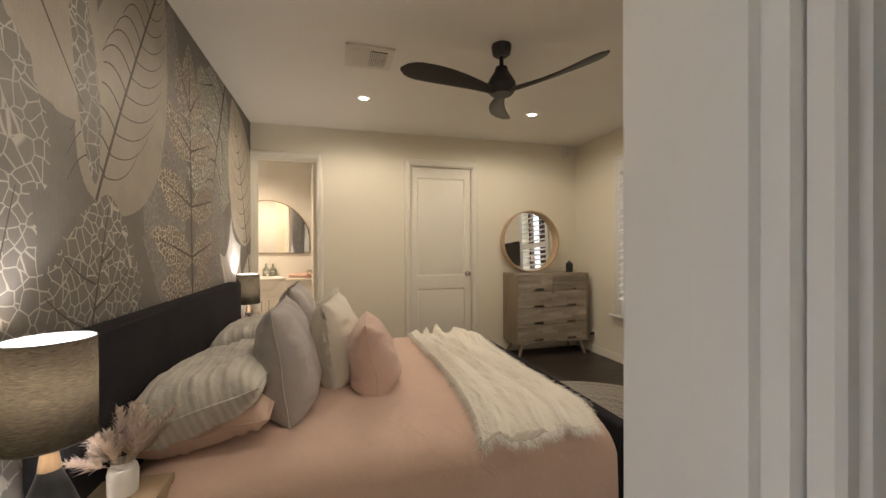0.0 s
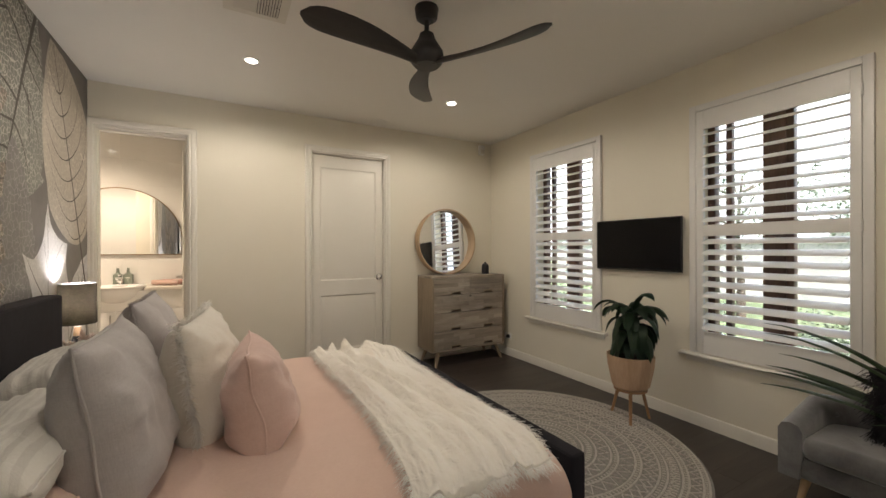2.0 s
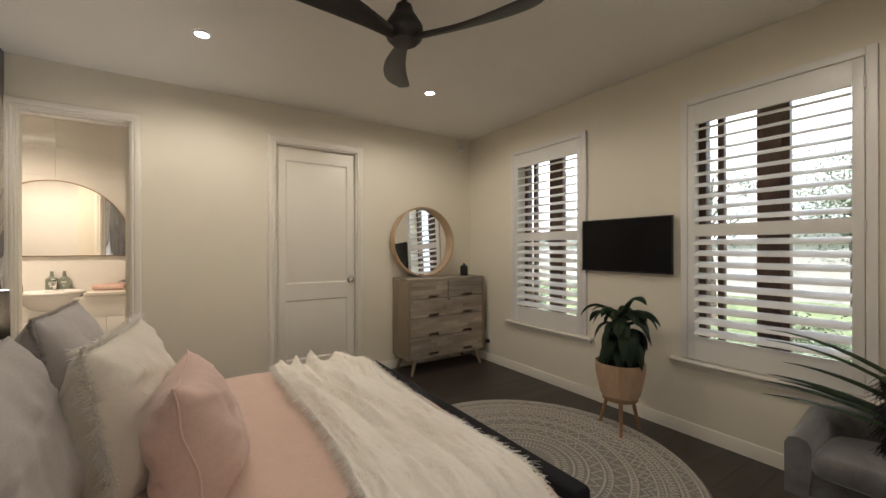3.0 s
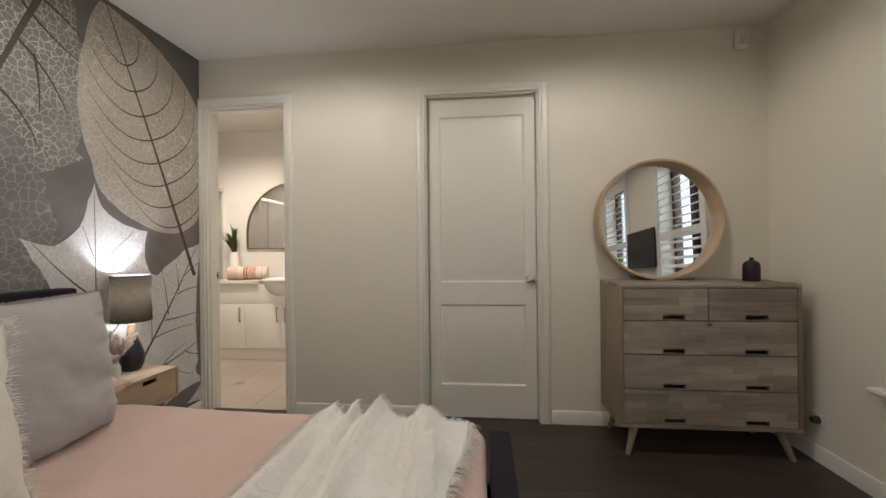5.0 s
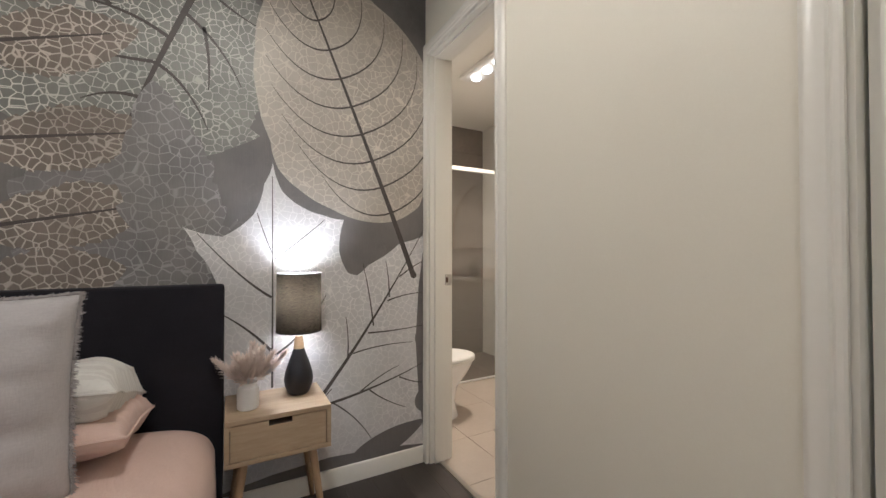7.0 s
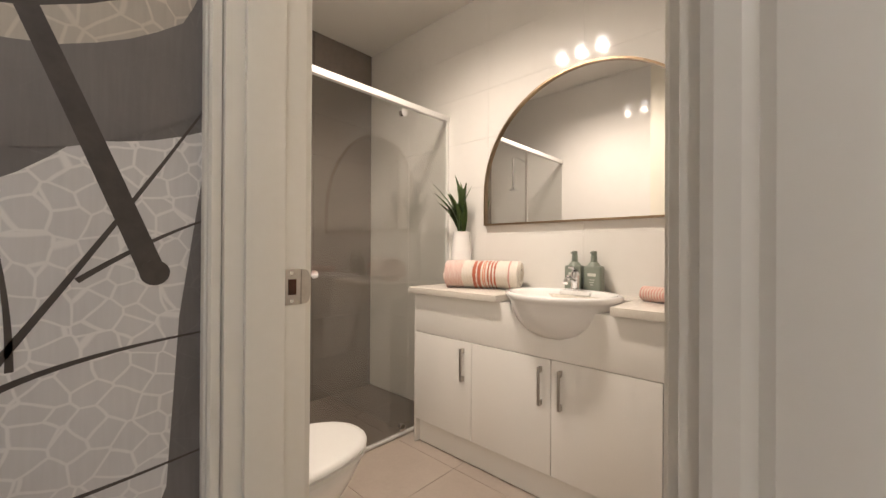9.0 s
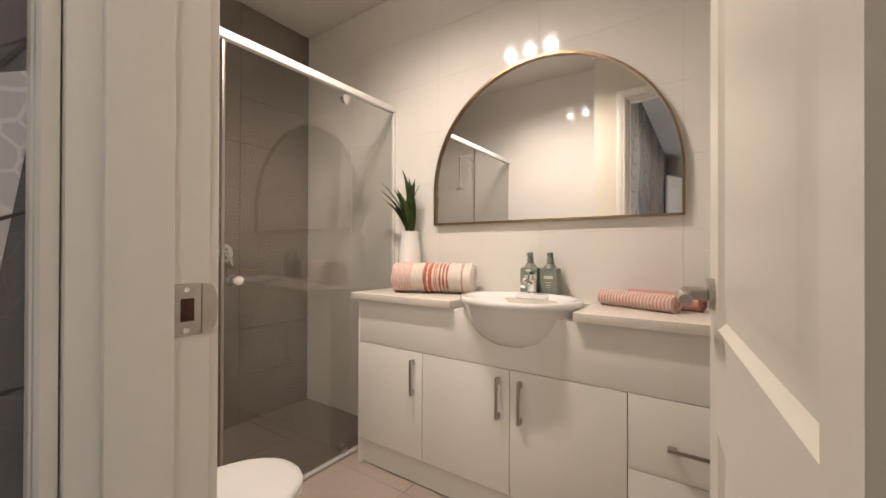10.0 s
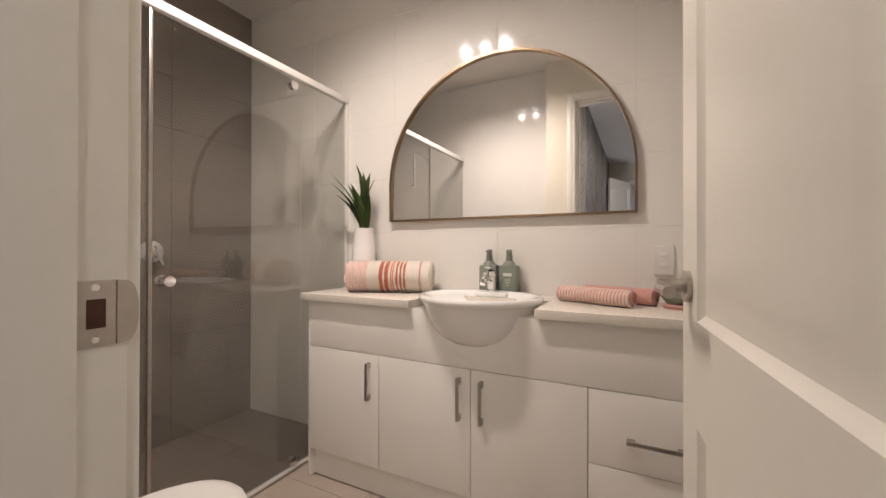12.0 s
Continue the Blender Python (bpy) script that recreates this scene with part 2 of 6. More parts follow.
WALL = material("wall_paint", (0.81, 0.767, 0.655), (0.785, 0.742, 0.63), 1.5, rough=0.55, relief=0.05, fine=180)
CEIL = material("ceiling_paint", (0.81, 0.79, 0.745), (0.785, 0.765, 0.72), 1.2, rough=0.8, relief=0.04, fine=160)
GLOSS = material("white_trim_paint", (0.815, 0.785, 0.71), (0.785, 0.755, 0.68), 2.0, rough=0.32, relief=0.05, fine=60)
SHUTTER = material("shutter_paint", (0.80, 0.79, 0.77), (0.77, 0.76, 0.74), 3.0, rough=0.35, relief=0.03)
FLOORWOOD = wood("dark_floorboard", (0.064, 0.050, 0.043), (0.030, 0.024, 0.021), "x", 0.40, 7.0, 0.12)
CHARCOAL = cloth("charcoal_upholstery", (0.020, 0.019, 0.024), (0.012, 0.0115, 0.015), 500, 0.95, sheen=0.03, wrinkle=0.08)
PINK = cloth("blush_cotton", (0.72, 0.535, 0.455), (0.67, 0.49, 0.415), 800, sheen=0.15, wrinkle=0.34, wscale=6)
PINKCUSHION = cloth("blush_linen", (0.72, 0.53, 0.47), (0.64, 0.46, 0.405), 420, wrinkle=0.25, wscale=6)
GREYLINEN = cloth("grey_linen", (0.45, 0.425, 0.42), (0.425, 0.40, 0.395), 420, wrinkle=0.18, wscale=5)
OFFWHITE = cloth("off_white_weave", (0.80, 0.76, 0.68), (0.74, 0.69, 0.61), 260, wrinkle=0.4)
STRIPED = cloth("striped_cotton", (0.76, 0.74, 0.69), (0.70, 0.68, 0.63), 500, stripes=("Z", 11, (0.65, 0.625, 0.58)), wrinkle=0.3, wscale=11)
THROW = cloth("cream_throw", (0.88, 0.85, 0.79), (0.82, 0.78, 0.70), 300, sheen=0.3, wrinkle=0.7, wscale=16)
FRINGE = material("cream_thread", (0.88, 0.86, 0.82), (0.82, 0.79, 0.73), 20, rough=0.9, relief=0.0)
OAK = wood("pale_oak", (0.52, 0.40, 0.265), (0.38, 0.28, 0.18), "y", 0.5, 8)
OAKLEG = wood("pale_oak_leg", (0.50, 0.35, 0.21), (0.38, 0.25, 0.14), "z", 0.5, 8)
ACACIA = wood("greyed_acacia", (0.46, 0.395, 0.32), (0.17, 0.14, 0.112), "x", 0.55, 7, 0.10, True, True)
ACACIASIDE = wood("greyed_acacia_side", (0.36, 0.285, 0.20), (0.21, 0.165, 0.118), "z", 0.55, 7)
BENTWOOD = wood("bent_ash", (0.58, 0.43, 0.27), (0.46, 0.33, 0.20), "z", 0.45, 6)
MIRROR = plain("mirror_silver", (0.9, 0.9, 0.9), 0.0, 1.0)
BLACKFAN = material("matt_black_metal", (0.022, 0.020, 0.020), (0.015, 0.014, 0.014), 8, rough=0.45, relief=0.03)
FANWOOD = wood("black_fan_timber", (0.030, 0.027, 0.025), (0.014, 0.012, 0.011), "x", 0.45, 10)
BLACKCERAMIC = material("black_ceramic", (0.018, 0.018, 0.022), (0.012, 0.012, 0.014), 6, rough=0.38, relief=0.02)
TVBLACK = plain("tv_screen_black", (0.004, 0.004, 0.005), 0.22)
TVBLACK.node_tree.nodes["Principled BSDF"].inputs["Specular IOR Level"].default_value = 0.2
TVFRAME = plain("tv_frame_black", (0.010, 0.010, 0.011), 0.35)
SHADE = shade_cloth("black_linen_shade", (0.014, 0.012, 0.011))
SHADEIN = lining_film("shade_lining_white")
CHROME = plain("chrome", (0.86, 0.86, 0.87), 0.08, 1.0)
BRUSHED = material("brushed_nickel", (0.52, 0.49, 0.45), (0.44, 0.41, 0.38), 30, rough=0.32, metal=1.0, relief=0.05)
BRASS = material("aged_brass", (0.34, 0.25, 0.16), (0.27, 0.195, 0.12), 10, rough=0.35, metal=1.0, relief=0.02)
CERAMIC = material("white_ceramic", (0.88, 0.87, 0.85), (0.86, 0.85, 0.83), 2, rough=0.07, relief=0.0, coat=0.5)
WHITEJAR = material("white_pottery", (0.74, 0.73, 0.71), (0.68, 0.67, 0.65), 9, rough=0.5, relief=0.1, fine=60)
LAMINATE = material("white_gloss_laminate", (0.88, 0.86, 0.82), (0.87, 0.85, 0.81), 1.0, rough=0.18, relief=0.0)
STONE = material("cream_stone_top", (0.78, 0.74, 0.67), (0.70, 0.655, 0.58), 90, rough=0.25, relief=0.02, fine=300)
WALLTILE = material("white_gloss_tile", (0.80, 0.78, 0.74), (0.79, 0.77, 0.73), 1.0, rough=0.09, relief=0.01, fine=12)
DARKTILE = material("brown_grey_tile", (0.25, 0.215, 0.185), (0.21, 0.18, 0.155), 4, rough=0.22, relief=0.015, fine=30, per_piece=0.06)
FLOORTILE = material("beige_floor_tile", (0.46, 0.395, 0.335), (0.40, 0.34, 0.285), 5, rough=0.35, relief=0.06, fine=50, per_piece=0.04)
GROUT = material("pale_grout", (0.60, 0.52, 0.43), (0.54, 0.46, 0.38), 30, rough=0.9)
DARKGROUT = material("dark_grout", (0.13, 0.115, 0.10), (0.10, 0.088, 0.077), 30, rough=0.9)
TIMBERFRAME = wood("dark_red_timber", (0.15, 0.072, 0.044), (0.065, 0.032, 0.021), "z", 0.4, 9)
WINDOWGLASS = pane_glass("window_glass", (0.97, 0.98, 0.98))
SHOWERGLASS = pane_glass("shower_glass", (0.93, 0.935, 0.925))
RUGYARN = material("grey_rug_yarn", (0.28, 0.26, 0.232), (0.15, 0.14, 0.128), 60, rough=0.95, relief=0.9, fine=260, sheen=0.3)
RUGPALE = material("pale_rug_yarn", (0.54, 0.505, 0.445), (0.36, 0.335, 0.30), 60, rough=0.95, relief=0.9, fine=260, sheen=0.3)
VELVET = cloth("grey_velvet", (0.20, 0.198, 0.20), (0.055, 0.054, 0.057), 300, 0.8, sheen=0.8, wrinkle=0.15, wscale=4)
FUR = material("black_shag", (0.012, 0.010, 0.016), (0.008, 0.007, 0.010), 30, rough=0.8, relief=0.3)
LEAF = material("dark_glossy_leaf", (0.035, 0.075, 0.035), (0.018, 0.040, 0.022), 12, rough=0.42, relief=0.1, fine=70)
PALM = material("palm_leaf", (0.055, 0.095, 0.040), (0.030, 0.055, 0.028), 12, rough=0.4, relief=0.1, fine=70)
SUCCULENT = material("green_agave_leaf", (0.16, 0.22, 0.07), (0.06, 0.11, 0.035), 14, rough=0.4, relief=0.1, fine=60)
STEMGREEN = material("plant_stem", (0.10, 0.11, 0.05), (0.07, 0.07, 0.035), 20, rough=0.6)
POTWOOD = wood("ribbed_pot_timber", (0.52, 0.36, 0.235), (0.42, 0.28, 0.175), "z", 0.6, 6)
STANDWOOD = wood("stand_timber", (0.36, 0.20, 0.10), (0.25, 0.135, 0.065), "z", 0.5, 8)
SOIL = material("potting_soil", (0.03, 0.022, 0.016), (0.015, 0.011, 0.008), 40, rough=1, relief=0.8)
PAMPAS = material("dried_pampas", (0.86, 0.76, 0.69), (0.78, 0.66, 0.58), 30, rough=0.95, relief=0.2)
PLASTIC = material("white_plastic", (0.76, 0.75, 0.72), (0.74, 0.73, 0.70), 3, rough=0.35, relief=0.02)
VENTPLASTIC = material("cream_vent_plastic", (0.70, 0.67, 0.60), (0.66, 0.63, 0.56), 3, rough=0.5, relief=0.03)
# near-black colour standing in for the shade inside openings
HOLESHADE = plain("painted_hole_shade", (0.01, 0.01, 0.01), 0.9)
SAGE = material("sage_bottle", (0.22, 0.245, 0.20), (0.20, 0.225, 0.185), 4, rough=0.4, relief=0.02)
LABELINK = plain("pale_label_ink", (0.62, 0.62, 0.56), 0.6)
TERRY_RED = cloth("rust_terry", (0.50, 0.16, 0.09), (0.42, 0.12, 0.065), 300, wrinkle=0.2)
TERRY_PINK = cloth("dusty_pink_terry", (0.62, 0.34, 0.29), (0.54, 0.28, 0.24), 300, wrinkle=0.2)
TERRY_WHITE = cloth("cream_terry", (0.74, 0.68, 0.60), (0.66, 0.60, 0.52), 300, wrinkle=0.2)
STRIPE_TOWEL = cloth("pink_striped_terry", (0.72, 0.62, 0.54), (0.64, 0.54, 0.46), 300, stripes=("X", 24, (0.60, 0.30, 0.25)), wrinkle=0.15)
LED = glow("downlight_led", (1, 0.93, 0.82), 6)
BULB = glow("heat_bulb_glow", (1, 0.92, 0.80), 3.2)
WALLPAPER = netted("wallpaper_ground", (0.185, 0.172, 0.165), (0.135, 0.126, 0.122), (0.30, 0.28, 0.265), 20, 0.03, 0.15)


# ---- mesh helpers ----
def finish(bm, name, mat, smooth=30):
    bm.normal_update()
    me = bpy.data.meshes.new(name)
    bm.to_mesh(me)
    bm.free()
    me.materials.append(mat)
    if smooth:
        me.polygons.foreach_set("use_smooth", [True] * len(me.polygons))
        me.set_sharp_from_angle(angle=radians(smooth))
    return me


def part(name, bm, mat, parent=None, label="", m=None, smooth=30):
    ob = new(name, finish(bm, name, mat, smooth))
    if m is not None:
        ob.matrix_basis = m
    if parent is not None:
        ob.parent = parent
    return tagged(ob, label) if label else ob


def thing(name, m, label, category, group="", kind=""):
    ob = new(name)
    ob.empty_display_size = 0.05
    ob.matrix_basis = m
    return tagged(ob, label, category, group, kind)


def box(x0, y0, z0, x1, y1, z1, bevel=0.0, bm=None, segs=2):
    b = bmesh.new()
    v = [b.verts.new(p) for p in ((x0, y0, z0), (x1, y0, z0), (x1, y1, z0), (x0, y1, z0), (x0, y0, z1), (x1, y0, z1), (x1, y1, z1), (x0, y1, z1))]
    for f in ((3, 2, 1, 0), (4, 5, 6, 7), (0, 1, 5, 4), (1, 2, 6, 5), (2, 3, 7, 6), (3, 0, 4, 7)):
        b.faces.new([v[i] for i in f])
    if bevel:
        bmesh.ops.bevel(b, geom=b.edges[:], offset=bevel, segments=segs, profile=0.6, affect="EDGES")
    return join(bm, b)


def join(bm, other):
    if bm is None:
        return other
    me = bpy.data.meshes.new("tmp")
    other.to_mesh(me)
    other.free()
    bm.from_mesh(me)
    bpy.data.meshes.remove(me)
    return bm


def moved(bm, m):
    bmesh.ops.transform(bm, matrix=m, verts=bm.verts[:])
    return bm


def loft(rings, closed=True, caps=True):
    """Skin over rings of points."""
    b = bmesh.new()
    rows = [[b.verts.new(p) for p in r] for r in rings]
    n = len(rows[0])
    for a, c in zip(rows, rows[1:]):
        for i in range(n if closed else n - 1):
            j = (i + 1) % n
            b.faces.new((a[i], a[j], c[j], c[i]))
    if caps and closed:
        b.faces.new(rows[0][::-1])
        b.faces.new(rows[-1])
    return b


def lathe(profile, segs=32, caps=True):
    return loft([[(r * math.cos(a), r * math.sin(a), z) for a in (2 * math.pi * i / segs for i in range(segs))] for r, z in profile], True, caps)


def tube(points, radius, segs=8, taper=None):
    pts = [Vector(p) for p in points]
    rings = []
    for i, p in enumerate(pts):
        d = (pts[min(i + 1, len(pts) - 1)] - pts[max(i - 1, 0)]).normalized()
        u = d.orthogonal().normalized() if i == 0 else (u - d * u.dot(d)).normalized()
        w = d.cross(u)
        r = radius if taper is None else radius + (taper - radius) * i / (len(pts) - 1)
        rings.append([p + r * (math.cos(a) * u + math.sin(a) * w) for a in (2 * math.pi * k / segs for k in range(segs))])
    return loft(rings)


def grid(nu, nv, f):
    b = bmesh.new()
    v = [[b.verts.new(f(i / nu, j / nv)) for j in range(nv + 1)] for i in range(nu + 1)]
    for i in range(nu):
        for j in range(nv):
            b.faces.new((v[i][j], v[i + 1][j], v[i + 1][j + 1], v[i][j + 1]))
    return b


def slab_wall(axis, a0, a1, p0, p1, z0, z1, holes):
    """A wall along one axis from a0 to a1, between the planes p0 and p1, with holes (a, b, low, high) cut through."""
    us = sorted({a0, a1, *[h[0] for h in holes], *[h[1] for h in holes]})
    zs = sorted({z0, z1, *[h[2] for h in holes], *[h[3] for h in holes]})
    P = (lambda a, p, z: (a, p, z)) if axis == "x" else (lambda a, p, z: (p, a, z))
    b = bmesh.new()

    def solid(i, j):
        if not (0 <= i < len(us) - 1 and 0 <= j < len(zs) - 1):
            return False
        u, z = (us[i] + us[i + 1]) / 2, (zs[j] + zs[j + 1]) / 2
        return not any(h[0] < u < h[1] and h[2] < z < h[3] for h in holes)

    def quad(*pts):
        b.faces.new([b.verts.new(p) for p in pts])

    for i in range(len(us) - 1):
        for j in range(len(zs) - 1):
            if not solid(i, j):
                continue
            u0, u1, w0, w1 = us[i], us[i + 1], zs[j], zs[j + 1]
            quad(P(u0, p0, w0), P(u1, p0, w0), P(u1, p0, w1), P(u0, p0, w1))
            quad(P(u0, p1, w0), P(u0, p1, w1), P(u1, p1, w1), P(u1, p1, w0))
            for di, dj, q in ((-1, 0, ((u0, w0), (u0, w1))), (1, 0, ((u1, w0), (u1, w1))), (0, -1, ((u0, w0), (u1, w0))), (0, 1, ((u0, w1), (u1, w1)))):
                if not solid(i + di, j + dj):
                    (ua, wa), (ub, wb) = q
                    quad(P(ua, p0, wa), P(ub, p0, wb), P(ub, p1, wb), P(ua, p1, wa))
    bmesh.ops.remove_doubles(b, verts=b.verts[:], dist=1e-5)
    bmesh.ops.recalc_face_normals(b, faces=b.faces[:])
    return b


def setting(name, bm, mat, label, category, smooth=0):
    return tagged(part(name, bm, mat, smooth=smooth), label, category, kind="structure")


def surround(x0, x1, h, width=0.066, thick=0.018):
    """Moulded architrave round an opening in the plane y = 0, standing out towards -y, mitred at the top corners."""
    prof = [(0, 0), (0, 0.75), (0.08, 0.92), (0.22, 0.92), (0.30, 0.72), (0.38, 0.95), (0.55, 1.0), (0.82, 1.0), (0.93, 0.8), (1, 0.55), (1, 0)]
    rings = []
    for corner in range(4):
        ring = []
        for u, v in prof:
            u, v = u * width, -v * thick
            ring.append(((x0 - u, v, 0), (x0 - u, v, h + u), (x1 + u, v, h + u), (x1 + u, v, 0))[corner])
        rings.append(ring)
    b = loft(rings)
    bmesh.ops.recalc_face_normals(b, faces=b.faces[:])
    return b


def door_slab(w, h, panels, thick=0.036):
    """A moulded panel door, x from 0 to w, faces at y = 0 and y = thick."""
    b = bmesh.new()
    xs = sorted({0, w, *[p[0] for p in panels], *[p[1] for p in panels]})
    zs = sorted({0, h, *[p[2] for p in panels], *[p[3] for p in panels]})
    for y, s in ((0.0, 1), (thick, -1)):
        for i in range(len(xs) - 1):
            for j in range(len(zs) - 1):
                c = (xs[i], xs[i + 1], zs[j], zs[j + 1])
                if any(abs(c[0] - p[0]) < 1e-6 and abs(c[2] - p[2]) < 1e-6 for p in panels):
                    rings = []
                    for ins, d in ((0, 0), (0.004, 0.004), (0.012, 0.009), (0.022, 0.009), (0.05, 0.003), (0.056, 0.002)):
                        rings.append([(c[0] + ins, y + s * d, c[2] + ins), (c[1] - ins, y + s * d, c[2] + ins), (c[1] - ins, y + s * d, c[3] - ins), (c[0] + ins, y + s * d, c[3] - ins)])
                    ring_bm = loft(rings, True, False)
                    rv = [ring_bm.verts.new(p) for p in rings[-1]]
                    ring_bm.faces.new(rv)
                    b = join(b, ring_bm)
                else:
                    b.faces.new([b.verts.new(p) for p in ((c[0], y, c[2]), (c[1], y, c[2]), (c[1], y, c[3]), (c[0], y, c[3]))])
    for q in (((0, 0), (0, h)), ((w, 0), (w, h)), ((0, 0), (w, 0)), ((0, h), (w, h))):
        (xa, za), (xb, zb) = q
        b.faces.new([b.verts.new(p) for p in ((xa, 0, za), (xb, 0, zb), (xb, thick, zb), (xa, thick, za))])
    bmesh.ops.remove_doubles(b, verts=b.verts[:], dist=1e-5)
    bmesh.ops.recalc_face_normals(b, faces=b.faces[:])
    return b


# ---- the large structure ----
XW, XE, YS, YN, H = -0.89, 3.16, 0.493, 4.785, 2.7      # bedroom
WT = 0.14                                               # entry wall
BN, BX0, BX1, BY, BS = 6.51, -2.79, -0.09, 4.925, 4.79  # ensuite
CL0, CL1, DH = 0.855, 1.672, 2.345                      # closet door
EN0, EN1 = -0.858, -0.195                               # ensuite opening
EH0, EH1 = -0.56, 0.281                                 # entry opening
WIN = [(1.355, 2.209), (3.105, 3.959)]                      # window openings along y
WZ0, WZ1 = 0.565, 2.32

base = box(-3.0, -1.3, -0.12, XE + 0.02, BN + 0.2, -0.012)
setting("floor", base, DARKGROUT, "dark timber board floor on a slab", "floor")
setting("ceiling", box(XW - 0.15, YS - 0.2, H, XE + 0.2, YN + 0.01, H + 0.12), CEIL, "white painted plaster ceiling", "ceiling")
# runs on over the unseen closet, added there to keep daylight out
setting("ceiling_ensuite", box(BX0 - 0.1, BS - 0.1, H + 0.001, XE + 0.2, BN + 0.1, H + 0.12), CEIL, "white painted ensuite ceiling, extended over the unseen closet to block daylight", "ceiling")
setting("ceiling_hall", box(-1.6, -1.3, H - 0.002, XE + 0.2, YS - 0.12, H + 0.12), CEIL, "white painted hall ceiling", "ceiling")
setting("wall_west", slab_wall("y", YS - 0.2, BS, XW - 0.14, XW, 0, H, []), WALL, "bedroom wall carrying a leaf mural", "wall")
setting("wall_north", slab_wall("x", XW, XE + 0.1, YN, BY, 0, H, [(EN0, EN1, 0, DH), (CL0, CL1, 0, DH)]), WALL, "cream painted wall with two doorways", "wall")
setting("wall_east", slab_wall("y", YS - WT, YN, XE, XE + 0.24, 0, H, [(a, b, WZ0, WZ1) for a, b in WIN]), WALL, "cream painted wall with two shuttered windows", "wall")
setting("wall_south", slab_wall("x", XW, XE, YS - WT, YS, 0, H, [(EH0, EH1, 0, DH)]), WALL, "cream painted wall with the entry doorway", "wall")
# closet behind its door
setting("wall_closet", slab_wall("x", BX1 + 0.08, XE + 0.1, 5.45, 5.5, 0, H, []), WALL, "white closet back wall", "wall")
# hall: unseen shell closing off the space behind the entry
setting("wall_hall_south", slab_wall("x", -1.6, XE + 0.2, -1.3, -1.2, 0, H, []), WALL, "white hall wall", "wall")
# opening added out of view so sky light reaches the entry jamb
setting("wall_hall_west", slab_wall("y", -1.2, YS - 0.2, -1.6, -1.5, 0, H, [(-1.15, 0.2, 0.15, 2.5)]), WALL, "unseen white hall end wall, holed to let daylight onto the entry jamb", "wall")
setting("wall_hall_east", slab_wall("y", -1.2, YS - WT, XE + 0.02, XE + 0.12, 0, H, []), WALL, "white hall end wall", "wall")
# ensuite
setting("wall_ensuite_north", slab_wall("x", BX0 - 0.1, BX1 + 0.1, BN, BN + 0.1, 0, H, []), GROUT, "white tiled ensuite wall behind the vanity", "wall")
setting("wall_ensuite_west", slab_wall("y", BS, BN, BX0 - 0.1, BX0, 0, H, []), DARKGROUT, "brown grey tiled shower wall", "wall")
setting("wall_ensuite_east", slab_wall("y", BY, BN, BX1, BX1 + 0.08, 0, H, []), WALLTILE, "white tiled ensuite side wall", "wall")
setting("wall_ensuite_south", slab_wall("x", BX0 - 0.1, XW - 0.14, BS - 0.1, BS, 0, H, []), WALLTILE, "white tiled wall behind the toilet", "wall")
setting("wall_nib", slab_wall("x", -1.09, XW, BS + 0.001, BY - 0.001, 0, H, []), WALL, "white painted wall end beside the doorway", "wall")

# skirting boards
def skirting(name, axis, a0, a1, p, side, h=0.092):
    prof = [(0, 0), (0.013, 0), (0.013, h - 0.012), (0.009, h - 0.003), (0.004, h), (0, h)]
    rings = [[(a, p + side * d, z) if axis == "x" else (p + side * d, a, z) for d, z in prof] for a in (a0, a1)]
    b = loft(rings)
    bmesh.ops.recalc_face_normals(b, faces=b.faces[:])
    setting(name, b, GLOSS, "white gloss painted skirting board", "skirting", 30)


skirting("baseboard", "y", YS + 0.02, YN - 0.02, XW, 1)
skirting("baseboard", "x", EN1 + 0.066, CL0 - 0.066, YN, -1)
skirting("baseboard", "x", CL1 + 0.066, XE - 0.014, YN, -1)
skirting("baseboard", "y", YS + 0.014, YN, XE, -1)
skirting("baseboard", "x", EH1 + 0.07, XE - 0.014, YS, 1)
skirting("baseboard", "x", EH1 + 0.07, XE, YS - WT, -1)

# architraves and jamb linings
def lining(name, x0, x1, h, y0, y1, label):
    b = box(x0 - 0.001, y0 + 0.002, 0, x0 + 0.019, y1 - 0.002, h, 0.001)
    b = box(x1 - 0.019, y0 + 0.002, 0, x1 + 0.001, y1 - 0.002, h, 0.001, b)
    b = box(x0 + 0.019, y0 + 0.002, h - 0.019, x1 - 0.019, y1 - 0.002, h + 0.001, 0.001, b)
    return setting(name, b, GLOSS, label, "door frame", 30)


def stops(frame_ob, x0, x1, h, ya, yb):
    for b in (box(x0 + 0.019, ya, 0, x0 + 0.030, yb, h - 0.019, 0.002), box(x1 - 0.030, ya, 0, x1 - 0.019, yb, h - 0.019, 0.002), box(x0 + 0.03, ya, h - 0.031, x1 - 0.03, yb, h - 0.019, 0.002)):
        part("door_stop", b, GLOSS, frame_ob)


